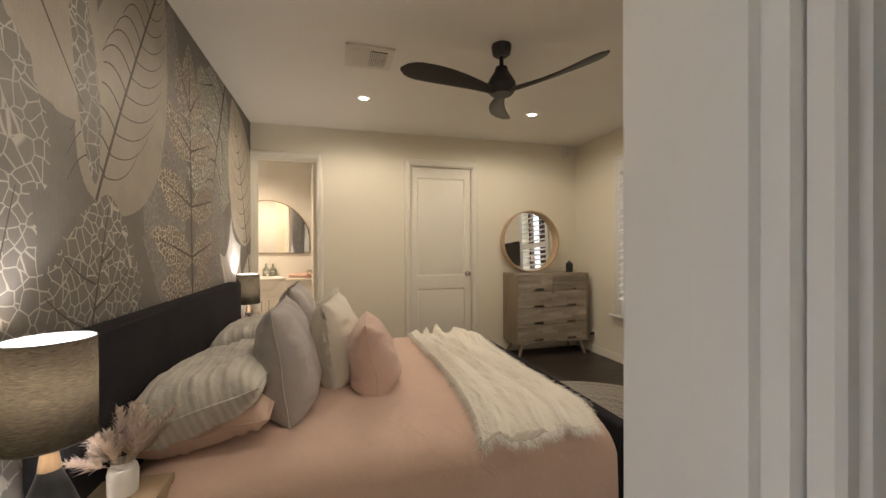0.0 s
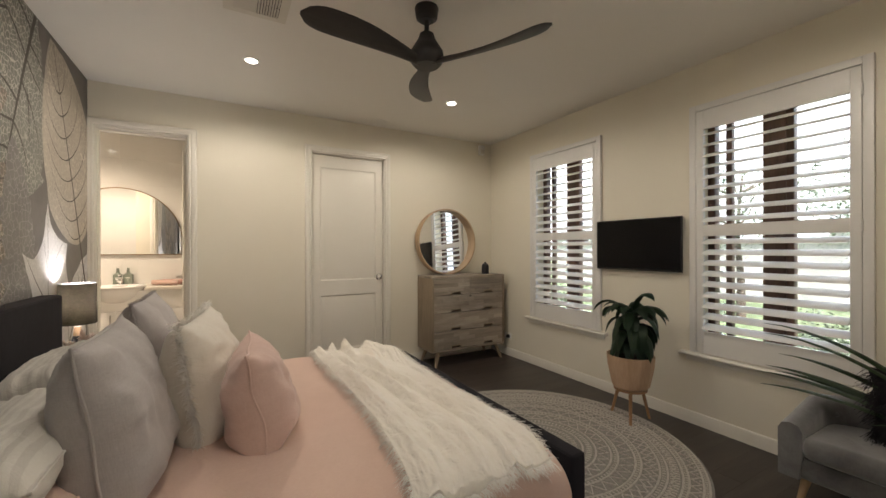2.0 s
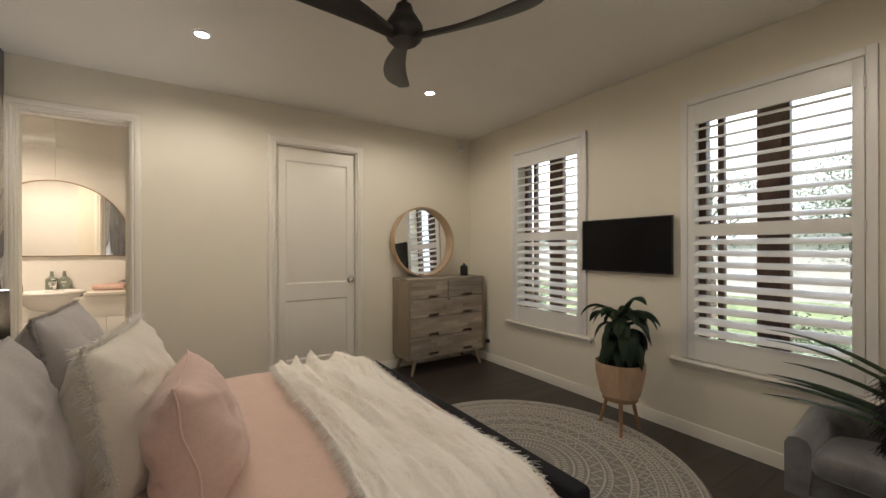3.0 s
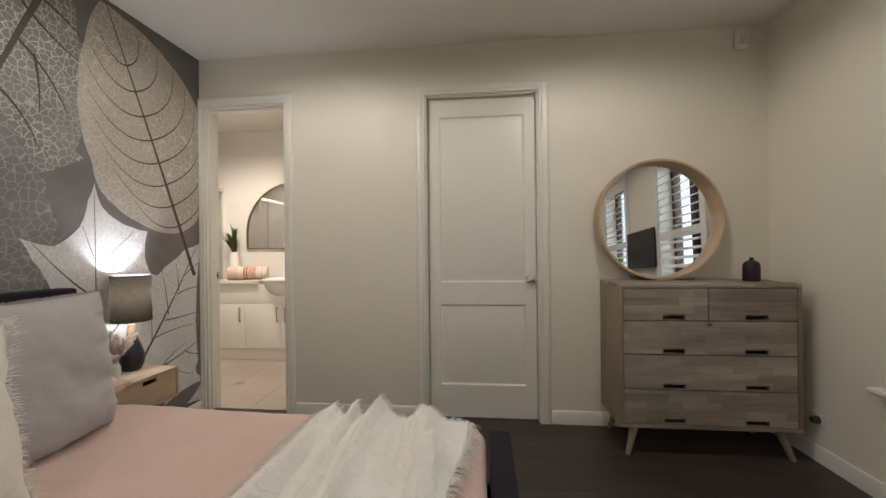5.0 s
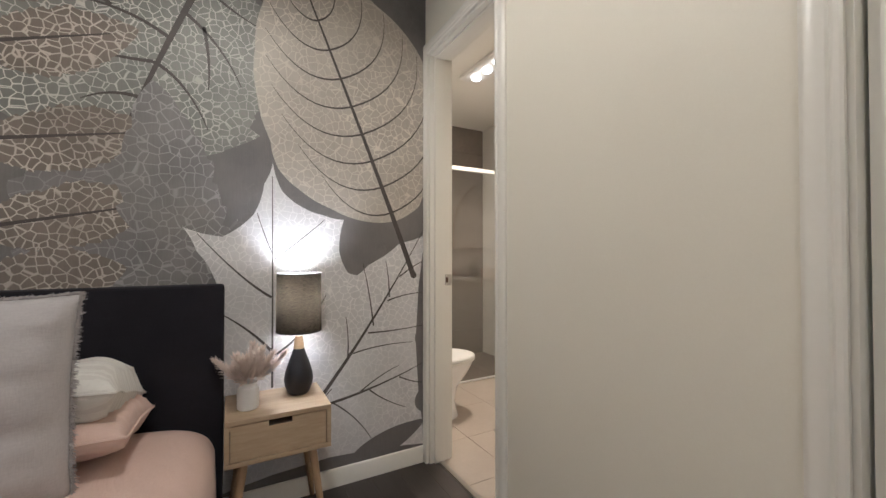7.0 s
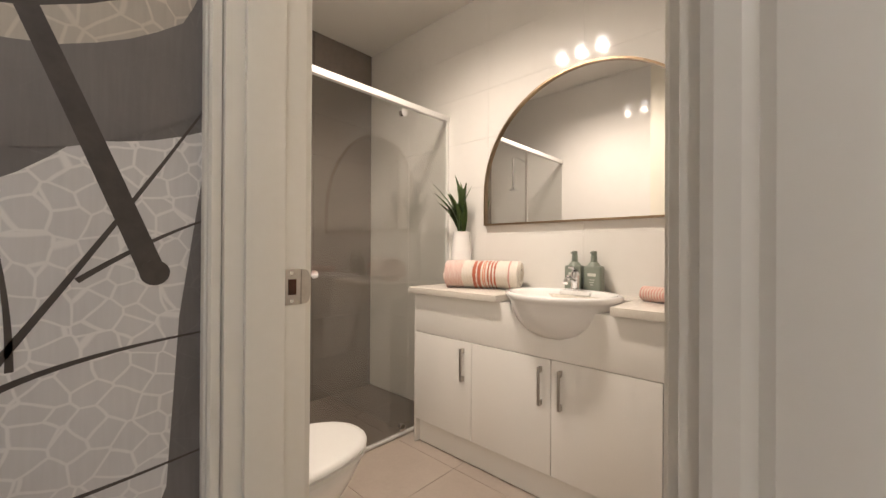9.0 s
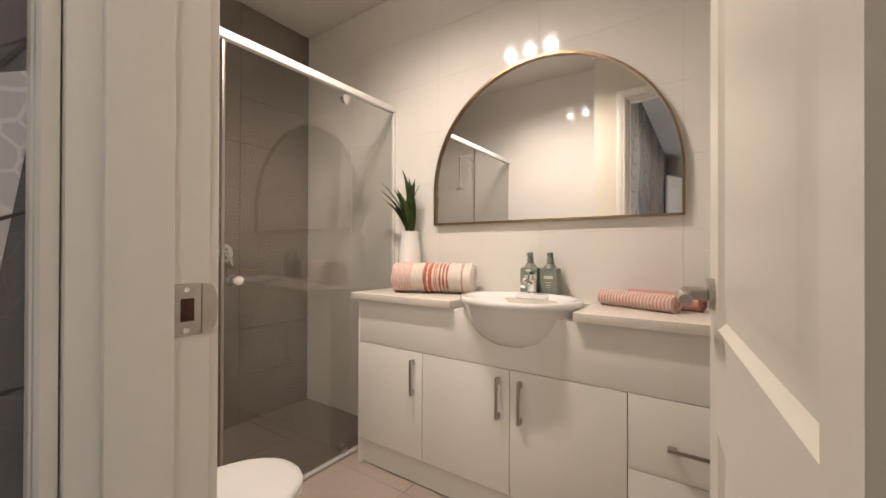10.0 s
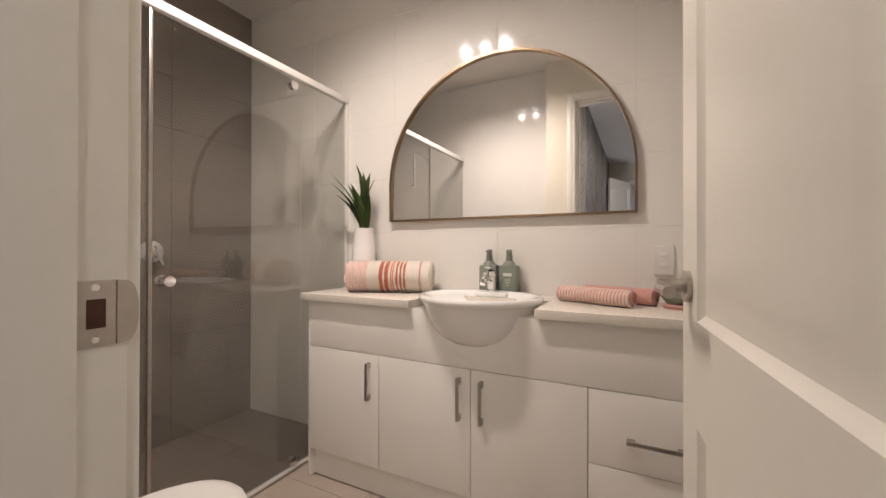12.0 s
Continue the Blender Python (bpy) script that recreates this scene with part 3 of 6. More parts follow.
jam1 = lining("door_frame_ensuite", EN0, EN1, DH, YN, BY, "white painted ensuite door lining")
stops(jam1, EN0, EN1, DH, YN + 0.03, BY - 0.045)
jam2 = lining("door_frame_closet", CL0, CL1, DH, YN, BY, "white painted closet door lining")
jam3 = lining("door_frame_entry", EH0, EH1, DH, YS - WT, YS, "white painted entry door lining")
stops(jam3, EH0, EH1, DH, YS - 0.122, YS - 0.08)
for nm, x0, x1, y, turn in (("trim_ensuite", EN0, EN1, YN, 0), ("trim_closet", CL0, CL1, YN, 0), ("trim_entry", EH0, EH1, YS - WT, 0), ("trim_entry_inside", EH0, EH1, YS, 180), ("trim_ensuite_inside", EN0, EN1, BY, 180)):
    b = surround(x0 + 0.008, x1 - 0.008, DH - 0.008)
    if turn:
        b = moved(surround(-x1 + 0.008, -x0 - 0.008, DH - 0.008), pose(0, 0, 0, 0, 0, 180))
    setting(nm, moved(b, pose(0, y, 0)), GLOSS, "white moulded architrave round a doorway", "architrave", 30)

# threshold strip at the ensuite
setting("trim_threshold", box(EN0 + 0.03, YN + 0.055, -0.002, EN1 - 0.03, YN + 0.085, 0.006, 0.002), BRUSHED, "metal threshold strip at the ensuite doorway", "threshold")

# closet door
PAN = [(0.078, 0.69, 0.235, 0.82), (0.078, 0.69, 0.98, 2.185)]


def knob_set(door, x, z, y):
    rose = lathe([(0.0001, 0), (0.031, 0), (0.032, 0.004), (0.027, 0.009), (0.012, 0.011), (0.011, 0.018), (0.020, 0.022), (0.024, 0.030), (0.020, 0.038), (0.0001, 0.041)], 28)
    part("door_knob", moved(rose, pose(x, y, z, 90) @ Matrix.Scale(1.2, 4)), CHROME, door, "round chrome knob")


door = thing("door_closet", pose(CL0 + 0.0265, YN + 0.042, 0.006), "closed white two-panel moulded closet door with a chrome knob", "door", kind="structure")
leaf = part("door_leaf", door_slab(0.768, 2.318, PAN), GLOSS, door)
knob_set(leaf, 0.728, 1.0, 0.0)
# ensuite door, standing open into the ensuite against the side wall
EPAN = [(0.055, 0.485, 0.235, 0.825), (0.055, 0.485, 0.985, 2.185)]
door2 = thing("door_ensuite", pose(EN1 - 0.022, BY + 0.006, 0.006, 0, 0, 95.2), "open white two-panel moulded ensuite door with a nickel lever", "door", kind="structure")
leaf2 = part("door_leaf", door_slab(0.585, 2.318, EPAN), GLOSS, door2)
for s, y in ((1, 0.0), (-1, 0.036)):
    r = lathe([(0.0001, 0), (0.026, 0), (0.026, 0.008), (0.011, 0.010), (0.011, 0.045), (0.0001, 0.045)], 24)
    hb = moved(r, pose(0.535, y, 1.035, 90 * s))
    hb = join(hb, tube([(0.535, y - s * 0.042, 1.035), (0.50, y - s * 0.047, 1.035), (0.425, y - s * 0.045, 1.034)], 0.009, 10))
    part("door_handle", hb, BRUSHED, leaf2, "brushed nickel lever handle")
part("latch_plate", box(0.5845, 0.006, 0.98, 0.5865, 0.03, 1.09, 0.0005), BRUSHED, leaf2)
for z in (0.25, 1.15, 2.1):
    part("hinge", join(box(-0.012, 0.0, z - 0.05, 0.006, 0.004, z + 0.05), moved(lathe([(0.007, -0.05), (0.007, 0.05)], 10), pose(-0.004, -0.006, z))), BRUSHED, leaf2)
# strike plate on the ensuite jamb
STRIKEHOLE = material("raw_timber_mortise", (0.10, 0.045, 0.025), (0.05, 0.022, 0.012), 60, rough=0.9)
strike = box(EN0 + 0.0195, BY - 0.046, 1.005, EN0 + 0.0215, BY - 0.012, 1.069, 0.0008)
sp = part("strike_plate", strike, BRUSHED, jam1, "nickel strike plate")
lip = [[(xx_, BY - 0.012 + 0.019 * math.sin(a) ** 0.5, 1.037 - 0.0315 * math.cos(a)) for a in (math.pi * k / 14 for k in range(15))] for xx_ in (EN0 + 0.0190, EN0 + 0.0225)]
part("strike_lip", loft(lip), BRUSHED, sp)
part("strike_hole", box(EN0 + 0.0216, BY - 0.036, 1.023, EN0 + 0.0222, BY - 0.021, 1.051), STRIKEHOLE, sp)
for z in (1.012, 1.062):
    part("screw", moved(lathe([(0.004, 0), (0.003, 0.0012)], 12), pose(EN0 + 0.0216, BY - 0.029, z, 0, 90)), CHROME, sp)
# entry door, swung back towards the mural wall
door3 = thing("door_entry", pose(EH0 + 0.022, YS + 0.02, 0.006, 0, 0, 113), "open white two-panel moulded entry door", "door", kind="structure")
part("door_leaf", door_slab(0.75, 2.318, PAN), GLOSS, door3)

# windows: timber casements with glass behind the shutters
for n, (a, b) in enumerate(WIN):
    mid, c = (a + b) / 2, XE + 0.17
    wob = thing("window_%d" % (n + 1), pose(c, mid, WZ0), "dark red timber casement window with clear glass panes", "window", kind="structure")
    hw, hh = (b - a) / 2, WZ1 - WZ0
    for s in (-1, 1):
        part("window_frame", box(-0.035, min(s * hw, s * (hw - 0.05)), 0, 0.035, max(s * hw, s * (hw - 0.05)), hh, 0.004), TIMBERFRAME, wob)
        part("window_sash", box(-0.025, min(s * 0.045, s * 0.085), 0.05, 0.03, max(s * 0.045, s * 0.085), hh - 0.05, 0.004), TIMBERFRAME, wob)
        p = part("pane", box(-0.002, min(s * 0.10, s * (hw - 0.05)), 0.05, 0.002, max(s * 0.10, s * (hw - 0.05)), hh - 0.05), WINDOWGLASS, wob)
        p.visible_shadow = False
    part("window_sash", box(-0.02, hw - 0.155, 0.05, 0.025, hw - 0.115, hh - 0.05, 0.004), TIMBERFRAME, wob)
    part("mullion", box(-0.035, -0.045, 0, 0.035, 0.045, hh, 0.004), TIMBERFRAME, wob)
    part("window_head", box(-0.034, -hw + 0.05, hh - 0.05, 0.034, hw - 0.05, hh, 0.004), TIMBERFRAME, wob)
    part("window_sill", box(-0.034, -hw + 0.05, 0, 0.05, hw - 0.05, 0.05, 0.004), TIMBERFRAME, wob)

# plantation shutters
def shutter(n, a, b):
    mid = (a + b) / 2
    sh = thing("plantation_shutter", pose(XE, mid, 0), "white plantation shutter with open horizontal louvres over a window", "shutter", "window shutters")
    o, z0, z1 = (b - a) / 2 + 0.006, WZ0 - 0.018, WZ1 + 0.02
    fw = 0.045
    for s in (-1, 1):
        lo, hi = sorted((s * o, s * (o + fw)))
        part("frame_side", box(-0.026, lo, z0, 0.004 - 0.005, hi, z1 + fw, 0.004), SHUTTER, sh)
        lo, hi = sorted((s * (o - 0.003), s * (o - 0.050)))
        part("stile", box(-0.022, lo, z0 + 0.004, 0.008, hi, z1 - 0.004, 0.003), SHUTTER, sh)
    part("frame_head", box(-0.026, -o, z1, -0.001, o, z1 + fw, 0.004), SHUTTER, sh)
    q = o - 0.050
    zr = [(z0 + 0.004, 0.712), (1.412, 1.494), (2.198, z1 - 0.004)]
    for (r0, r1), nm in zip(zr, ("bottom_rail", "mid_rail", "top_rail")):
        part(nm, box(-0.021, -q, r0, 0.007, q, r1, 0.002), SHUTTER, sh)
    prof = [(0.0445 * math.cos(t), 0.0066 * math.sin(t)) for t in (2 * math.pi * k / 14 for k in range(14))]
    t = radians(24)
    ring = [(u * math.cos(t) - v * math.sin(t), u * math.sin(t) + v * math.cos(t)) for u, v in prof]
    me = finish(loft([[(-0.007 + x, y, z) for x, z in ring] for y in (-q + 0.002, q - 0.002)]), "louvre", SHUTTER, 50)
    for lo, hi in ((0.712, 1.412), (1.494, 2.198)):
        cnt = 9
        for k in range(cnt):
            lv = new("louvre", me)
            lv.parent = sh
            lv.location = (0, 0, lo + (k + 0.5) * (hi - lo) / cnt)
    for z in (0.70, 1.45, 2.20):
        part("hinge", moved(lathe([(0.0001, -0.032), (0.0055, -0.032), (0.0055, 0.032), (0.0001, 0.032)], 10), pose(-0.029, -o, z)), SHUTTER, sh)
    return sh


for n, (a, b) in enumerate(WIN):
    shutter(n, a, b)
    o = (b - a) / 2 + 0.115
    prof = [(0, 0), (-0.05, 0), (-0.058, 0.006), (-0.06, 0.014), (-0.056, 0.022), (-0.048, 0.026), (0, 0.026)]
    st = loft([[(XE + x, (a + b) / 2 + s * o, WZ0 - 0.041 + z - 0.006) for x, z in prof] for s in (-1, 1)])
    bmesh.ops.recalc_face_normals(st, faces=st.faces[:])
    st = box(XE - 0.016, (a + b) / 2 - o + 0.03, WZ0 - 0.088, XE - 0.0005, (a + b) / 2 + o - 0.03, WZ0 - 0.047, 0.004, st)
    setting("window_sill", st, GLOSS, "white painted window sill below the shutter", "window sill", 30)


# ---- bedroom: bed and bedding ----
BYC, BXF = 2.675, 1.372          # middle line of the bed, and its foot
bed = thing("bed", pose(0, BYC, 0), "king bed with charcoal fabric headboard and low frame", "bed")
hb = box(XW + 0.015, -1.095, 0.02, -0.765, 1.095, 1.055, 0.018, segs=3)
part("headboard", hb, CHARCOAL, bed)
part("footboard", box(BXF - 0.085, -0.945, 0.04, BXF, 0.945, 0.487, 0.02, segs=3), CHARCOAL, bed)
for s in (-1, 1):
    lo, hi = sorted((s * 0.945, s * 0.87))
    part("side_rail", box(-0.765, lo, 0.04, BXF - 0.084, hi, 0.27, 0.015, segs=3), CHARCOAL, bed)
part("mattress", box(-0.745, -0.86, 0.22, 1.25, 0.86, 0.47, 0.09, segs=3), STRIPED, bed)
for fx in (-0.7, 1.31):
    for fy in (-0.89, 0.89):
        part("bed_leg", box(fx - 0.03, fy - 0.03, 0, fx + 0.03, fy + 0.03, 0.05), BLACKFAN, bed)


def soft(a, n=4.0):
    return max(0.0, 1 - abs(a) ** n) ** (1 / n)


def half_width(x):
    return 0.995 + 0.05 * max(0.0, min(1.0, (0.4 - x) / 0.9))


def bed_top(x, y):
    """Height of the duvet's upper surface."""
    u, v = (x - 0.262) / 1.018, (y - 2.705) / half_width(x)
    z = 0.12 + 0.445 * soft(u, 9) ** 0.8 * soft(v, 7)
    return z + 0.010 * noise.noise((x * 2.2, y * 2.2, 0)) + 0.004 * noise.noise((x * 7, y * 5, 3)) + 0.003 * math.sin(9 * y + 3 * x)


def duvet_point(a, c):
    u, v = 2 * a - 1, 2 * c - 1
    u, v = math.sin(u * math.pi / 2) * 0.6 + u * 0.4, math.sin(v * math.pi / 2) * 0.6 + v * 0.4
    x = 0.262 + 1.018 * u
    y = 2.705 + half_width(x) * v
    return (x, y, bed_top(x, y) if max(abs(u), abs(v)) < 0.9999 else 0.12)


duvet = part("duvet", grid(110, 100, duvet_point), PINK)
tagged(duvet, "blush pink cotton duvet cover spread over the bed", "duvet")


def throw_point(a, c):
    """Throw laid across the foot of the bed with long loose folds."""
    s = c * 1.80 - 0.035 + (1 - c) * (0.05 * noise.noise((a * 4, 2, 3)) + 0.03 * a)
    y = 1.745 + s if s > 0 else 1.743 + 0.14 * s
    x0, x1 = 0.60 + 0.02 * math.sin(5 * c) + 0.05 * c, 1.155 + 0.03 * math.sin(7 * c + 1) + 0.02 * c
    x = x0 + a * (x1 - x0) + 0.018 * noise.noise((a * 3, c * 4, 9))
    f = math.sin(a * 21 + 8.0 * noise.noise((a * 2.6, c * 1.6, 1)) + 1.6 * c)
    fold = 0.032 * f * abs(f) ** 0.2 * (0.25 + 1.9 * abs(noise.noise((a * 4.3, c * 2.2, 7))) + 0.3 * c) + 0.018 * noise.noise((a * 6, c * 5, 5)) + 0.010 * noise.noise((a * 18 + 3 * c, c * 9, 2)) + 0.009 * noise.noise((a * 34 + 9 * c, c * 22, 8))
    edge = min(1.0, 8 * a + 0.25, 8 * (1 - a) + 0.25)
    z = bed_top(min(x, 1.26), min(max(y, 1.75), 3.62)) + 0.030 + (max(fold, -0.016) + 0.006) * edge + min(s, 0.0)
    if c > 0.9:
        z += 0.014 * (c - 0.9) * 10 * (0.5 + 0.5 * noise.noise((a * 7, 1, 1)) + 0.3 * f)
    return (x, y, z)


throw = part("throw_blanket", grid(120, 160, throw_point), THROW)
sol = throw.modifiers.new("thick", "SOLIDIFY")
sol.thickness = 0.006
tagged(throw, "cream fringed throw blanket folded across the bed foot", "throw")


def strands(roots, length, radius, seed, droop=0.6):
    """Loose fringe: one thin tapered strand per root (place, outward way)."""
    rng = random.Random(seed)
    b = bmesh.new()
    for p, way in roots:
        p, way = Vector(p), Vector(way)
        L = length * rng.uniform(0.6, 1.2)
        side = Vector((rng.uniform(-1, 1), rng.uniform(-1, 1), rng.uniform(-0.6, 0.6))) * 0.6
        pts = [p + (way + side * t) * L * t + Vector((0, 0, -droop * L * t * t)) for t in (0, 0.35, 0.7, 1.0)]
        prev = None
        w = Vector((rng.uniform(-1, 1), rng.uniform(-1, 1), rng.uniform(-1, 1))).normalized()
        for k, q in enumerate(pts):
            r = radius * (1 - 0.6 * k / 3)
            d = (way + side).normalized()
            u = d.cross(w).normalized() * r
            z = d.cross(u).normalized() * r
            ring = [b.verts.new(q + u), b.verts.new(q - 0.5 * u + 0.87 * z), b.verts.new(q - 0.5 * u - 0.87 * z)]
            if prev:
                for i in range(3):
                    b.faces.new((prev[i], prev[(i + 1) % 3], ring[(i + 1) % 3], ring[i]))
            prev = ring
    return b


roots = []
rng = random.Random(4)
for k in range(900):
    c = rng.random()
    p = throw_point(0.0, c)
    roots.append((p, (-0.8, 0.0, 0.12)))
    p = throw_point(1.0, c)
    roots.append((p, (0.8, 0.0, 0.12)))
for k in range(600):
    a = rng.random()
    roots.append((throw_point(a, 0.0), (0.1, -1.0, 0.0)))
    roots.append((throw_point(a, 1.0), (0.0, 1.0, 0.1)))
tagged(part("fringe", strands(roots, 0.036, 0.0016, 5, 0.55), FRINGE, throw, "loose cream thread fringe", smooth=0), kind="stuff")


def wander(u, v, seed):
    """How far the seam strays from the middle plane."""
    return 0.016 * noise.noise((u * 1.3 + seed, v * 1.7, 4)) + 0.012 * max(0, -v) ** 3 * math.sin(u * 2 + seed)


def pillow_bm(w, h, t, seed, pinch=0.07, sag=0.09, n=34, crease=1.0, blunt=False):
    """A stuffed cushion in the x-z plane, thick along y, standing on z = 0."""
    b = bmesh.new()
    sheets = []
    for side in (1, -1):
        rows = []
        for i in range(n + 1):
            row = []
            for j in range(n + 1):
                u, v = 2 * i / n - 1, 2 * j / n - 1
                x = w / 2 * u * (1 - pinch * (1 - v * v))
                z = h / 2 * v * (1 - pinch * (1 - u * u))
                full = (max(0, 1 - abs(u) ** 4.5) * max(0, 1 - abs(v) ** 4.0)) ** 0.46 * (1 - 0.35 * (u * v) ** 2)
                if blunt:
                    full = (max(0, 1 - abs(u) ** 7) * max(0, 1 - abs(v) ** 4)) ** 0.42
                belly = 1 - sag * v * 2 - 0.18 * max(0, v) ** 3
                wr = 0.012 * noise.noise((u * 2.4 + seed, v * 2.4, side * 2)) + 0.007 * noise.noise((u * 6, v * 6 + seed, side)) + 0.012 * crease * noise.noise((u * 1.2 * (1 + abs(v)) + seed, v * 7, side)) * abs(u) ** 2
                pucker = 0.006 * crease * noise.noise((v * 13 + seed, u * 13, side * 3)) * max(abs(u), abs(v)) ** 6
                sit = 1 + 0.35 * max(0, -v - 0.3) * (1 - u * u)
                y = side * (t / 2 * full * belly * sit + wr * min(1, full * 2) + pucker * min(1, full * 3)) + wander(u, v, seed)
                row.append(b.verts.new((x, y, z + h / 2)))
            rows.append(row)
        for i in range(n):
            for j in range(n):
                f = (rows[i][j], rows[i + 1][j], rows[i + 1][j + 1], rows[i][j + 1])
                b.faces.new(f if side < 0 else f[::-1])
        sheets.append(rows)
    bmesh.ops.remove_doubles(b, verts=b.verts[:], dist=1e-4)
    return b


def rim(w, h, pinch, seed, n=26):
    pts = []
    for k in range(4 * n):
        s, q = divmod(k, n)
        t = 2 * q / n - 1
        u, v = ((t, -1), (1, t), (-t, 1), (-1, -t))[s]
        pts.append((w / 2 * u * (1 - pinch * (1 - v * v)), wander(u, v, seed), h / 2 * v * (1 - pinch * (1 - u * u)) + h / 2))
    return pts


def pillow(name, m, w, h, t, mat, label, seed, pinch=0.07, seam=True, frayed=0.0, mat2=None):
    ob = part(name, pillow_bm(w, h, t, seed, pinch, crease=1.3 if name != 'pillow' else 1.8, blunt=name == 'pillow'), mat, m=m, smooth=80)
    tagged(ob, label, "pillow" if name == "pillow" else "cushion", "pillows on the bed")
    edge = rim(w, h, pinch, seed)
    if seam:
        part("seam", tube(edge + edge[:1], 0.0045, 6), mat2 or mat, ob)
    if frayed:
        rg, rt = random.Random(seed), []
        c = Vector((0, 0, h / 2))
        for k in range(2600):
            i = rg.randrange(len(edge))
            p = Vector(edge[i]).lerp(Vector(edge[(i + 1) % len(edge)]), rg.random())
            d = (p - c).normalized()
            rt.append((p + Vector((0, rg.uniform(-0.008, 0.008), 0)), d + Vector((0, rg.uniform(-0.8, 0.8), 0))))
        tagged(part("fringe", strands(rt, frayed, 0.0018, seed, 0.25), mat2 or mat, ob, "frayed white edge fringe", smooth=0), kind="stuff")
    return ob


# sleeping pillows: a blush one under a striped one on each side
for cy in (2.19, 3.17):
    pillow("pillow", pose(-0.72, cy, 0.59) @ pose(0, 0, 0, 0, 80, 0) @ pose(0, 0, 0, 0, 0, 90), 0.74, 0.47, 0.15, PINK, "flattened blush pink pillow lying on the duvet", int(cy * 10), 0.03)
    pillow("pillow", pose(-0.735, cy - 0.03, 0.66) @ pose(0, 0, 0, 0, 73, 0) @ pose(0, 0, 0, 0, 0, 90), 0.74, 0.47, 0.23, STRIPED, "white pillow with grey textured stripes leaning on the headboard", int(cy * 10) + 3, 0.03)
# euro cushions and small cushions standing in front
pillow("euro_cushion", pose(-0.20, 2.275, 0.54, 0, -8, 0) @ pose(0, 0, 0, 0, 0, 90), 0.60, 0.53, 0.245, GREYLINEN, "large grey linen cushion with a stitched seam", 51, 0.05)
pillow("euro_cushion", pose(-0.23, 3.135, 0.54, 0, -6, 0) @ pose(0, 0, 0, 0, 0, 90), 0.60, 0.54, 0.24, GREYLINEN, "large grey linen cushion standing upright", 57, 0.05, frayed=0.010)
pillow("cushion", pose(0.035, 2.64, 0.54, 0, -9, 0) @ pose(0, 0, 0, 0, 0, 82), 0.57, 0.51, 0.275, OFFWHITE, "off-white woven cushion with a frayed fringe", 61, 0.10, frayed=0.024, mat2=FRINGE)
pillow("cushion", pose(0.235, 2.405, 0.54, 0, -11, 0) @ pose(0, 0, 0, 0, 0, 86), 0.45, 0.41, 0.25, PINKCUSHION, "blush pink linen cushion with a flange seam", 67, 0.10)


# ---- bedroom: furniture ----
def leg_bm(p0, p1, r0, r1, segs=14):
    return tube([p0, p1], r0, segs, r1)


def nightstand(m):
    ns = thing("nightstand", m, "pale oak bedside table with one drawer and splayed legs", "nightstand", "bedside tables")
    D, W, z0, z1 = 0.325, 0.40, 0.365, 0.545
    part("top", box(-D / 2, -W / 2, z1 - 0.02, D / 2, W / 2, z1, 0.003), OAK, ns)
    part("bottom_panel", box(-D / 2, -W / 2, z0, D / 2, W / 2, z0 + 0.018, 0.002), OAK, ns)
    for s in (-1, 1):
        lo, hi = sorted((s * W / 2, s * (W / 2 - 0.018)))
        part("side_panel", box(-D / 2, lo, z0 + 0.018, D / 2, hi, z1 - 0.02, 0.001), OAK, ns)
    part("back_panel", box(-D / 2, -W / 2 + 0.018, z0 + 0.018, -D / 2 + 0.01, W / 2 - 0.018, z1 - 0.02), OAK, ns)
    fx, w2, a, b2 = D / 2 - 0.004, W / 2 - 0.021, z0 + 0.021, z1 - 0.023
    fr = slab_wall("y", -w2, w2, fx - 0.018, fx, a, b2, [(-0.045, 0.045, b2 - 0.022, b2 + 0.001)])
    dr = part("drawer", fr, OAK, ns)
    part("drawer_box", box(-D / 2 + 0.02, -w2 + 0.02, a + 0.005, fx - 0.02, w2 - 0.02, b2 - 0.05), OAKLEG, dr)
    for sx in (-1, 1):
        for sy in (-1, 1):
            part("leg", leg_bm((sx * (D / 2 - 0.065), sy * (W / 2 - 0.07), z0 + 0.001), (sx * (D / 2 - 0.012), sy * (W / 2 - 0.02), 0), 0.019, 0.011), OAKLEG, ns)
    return ns


ns1 = nightstand(pose(-0.728, 3.975, 0))
ns2 = copy_thing(ns1, pose(-0.715, 1.56, 0))


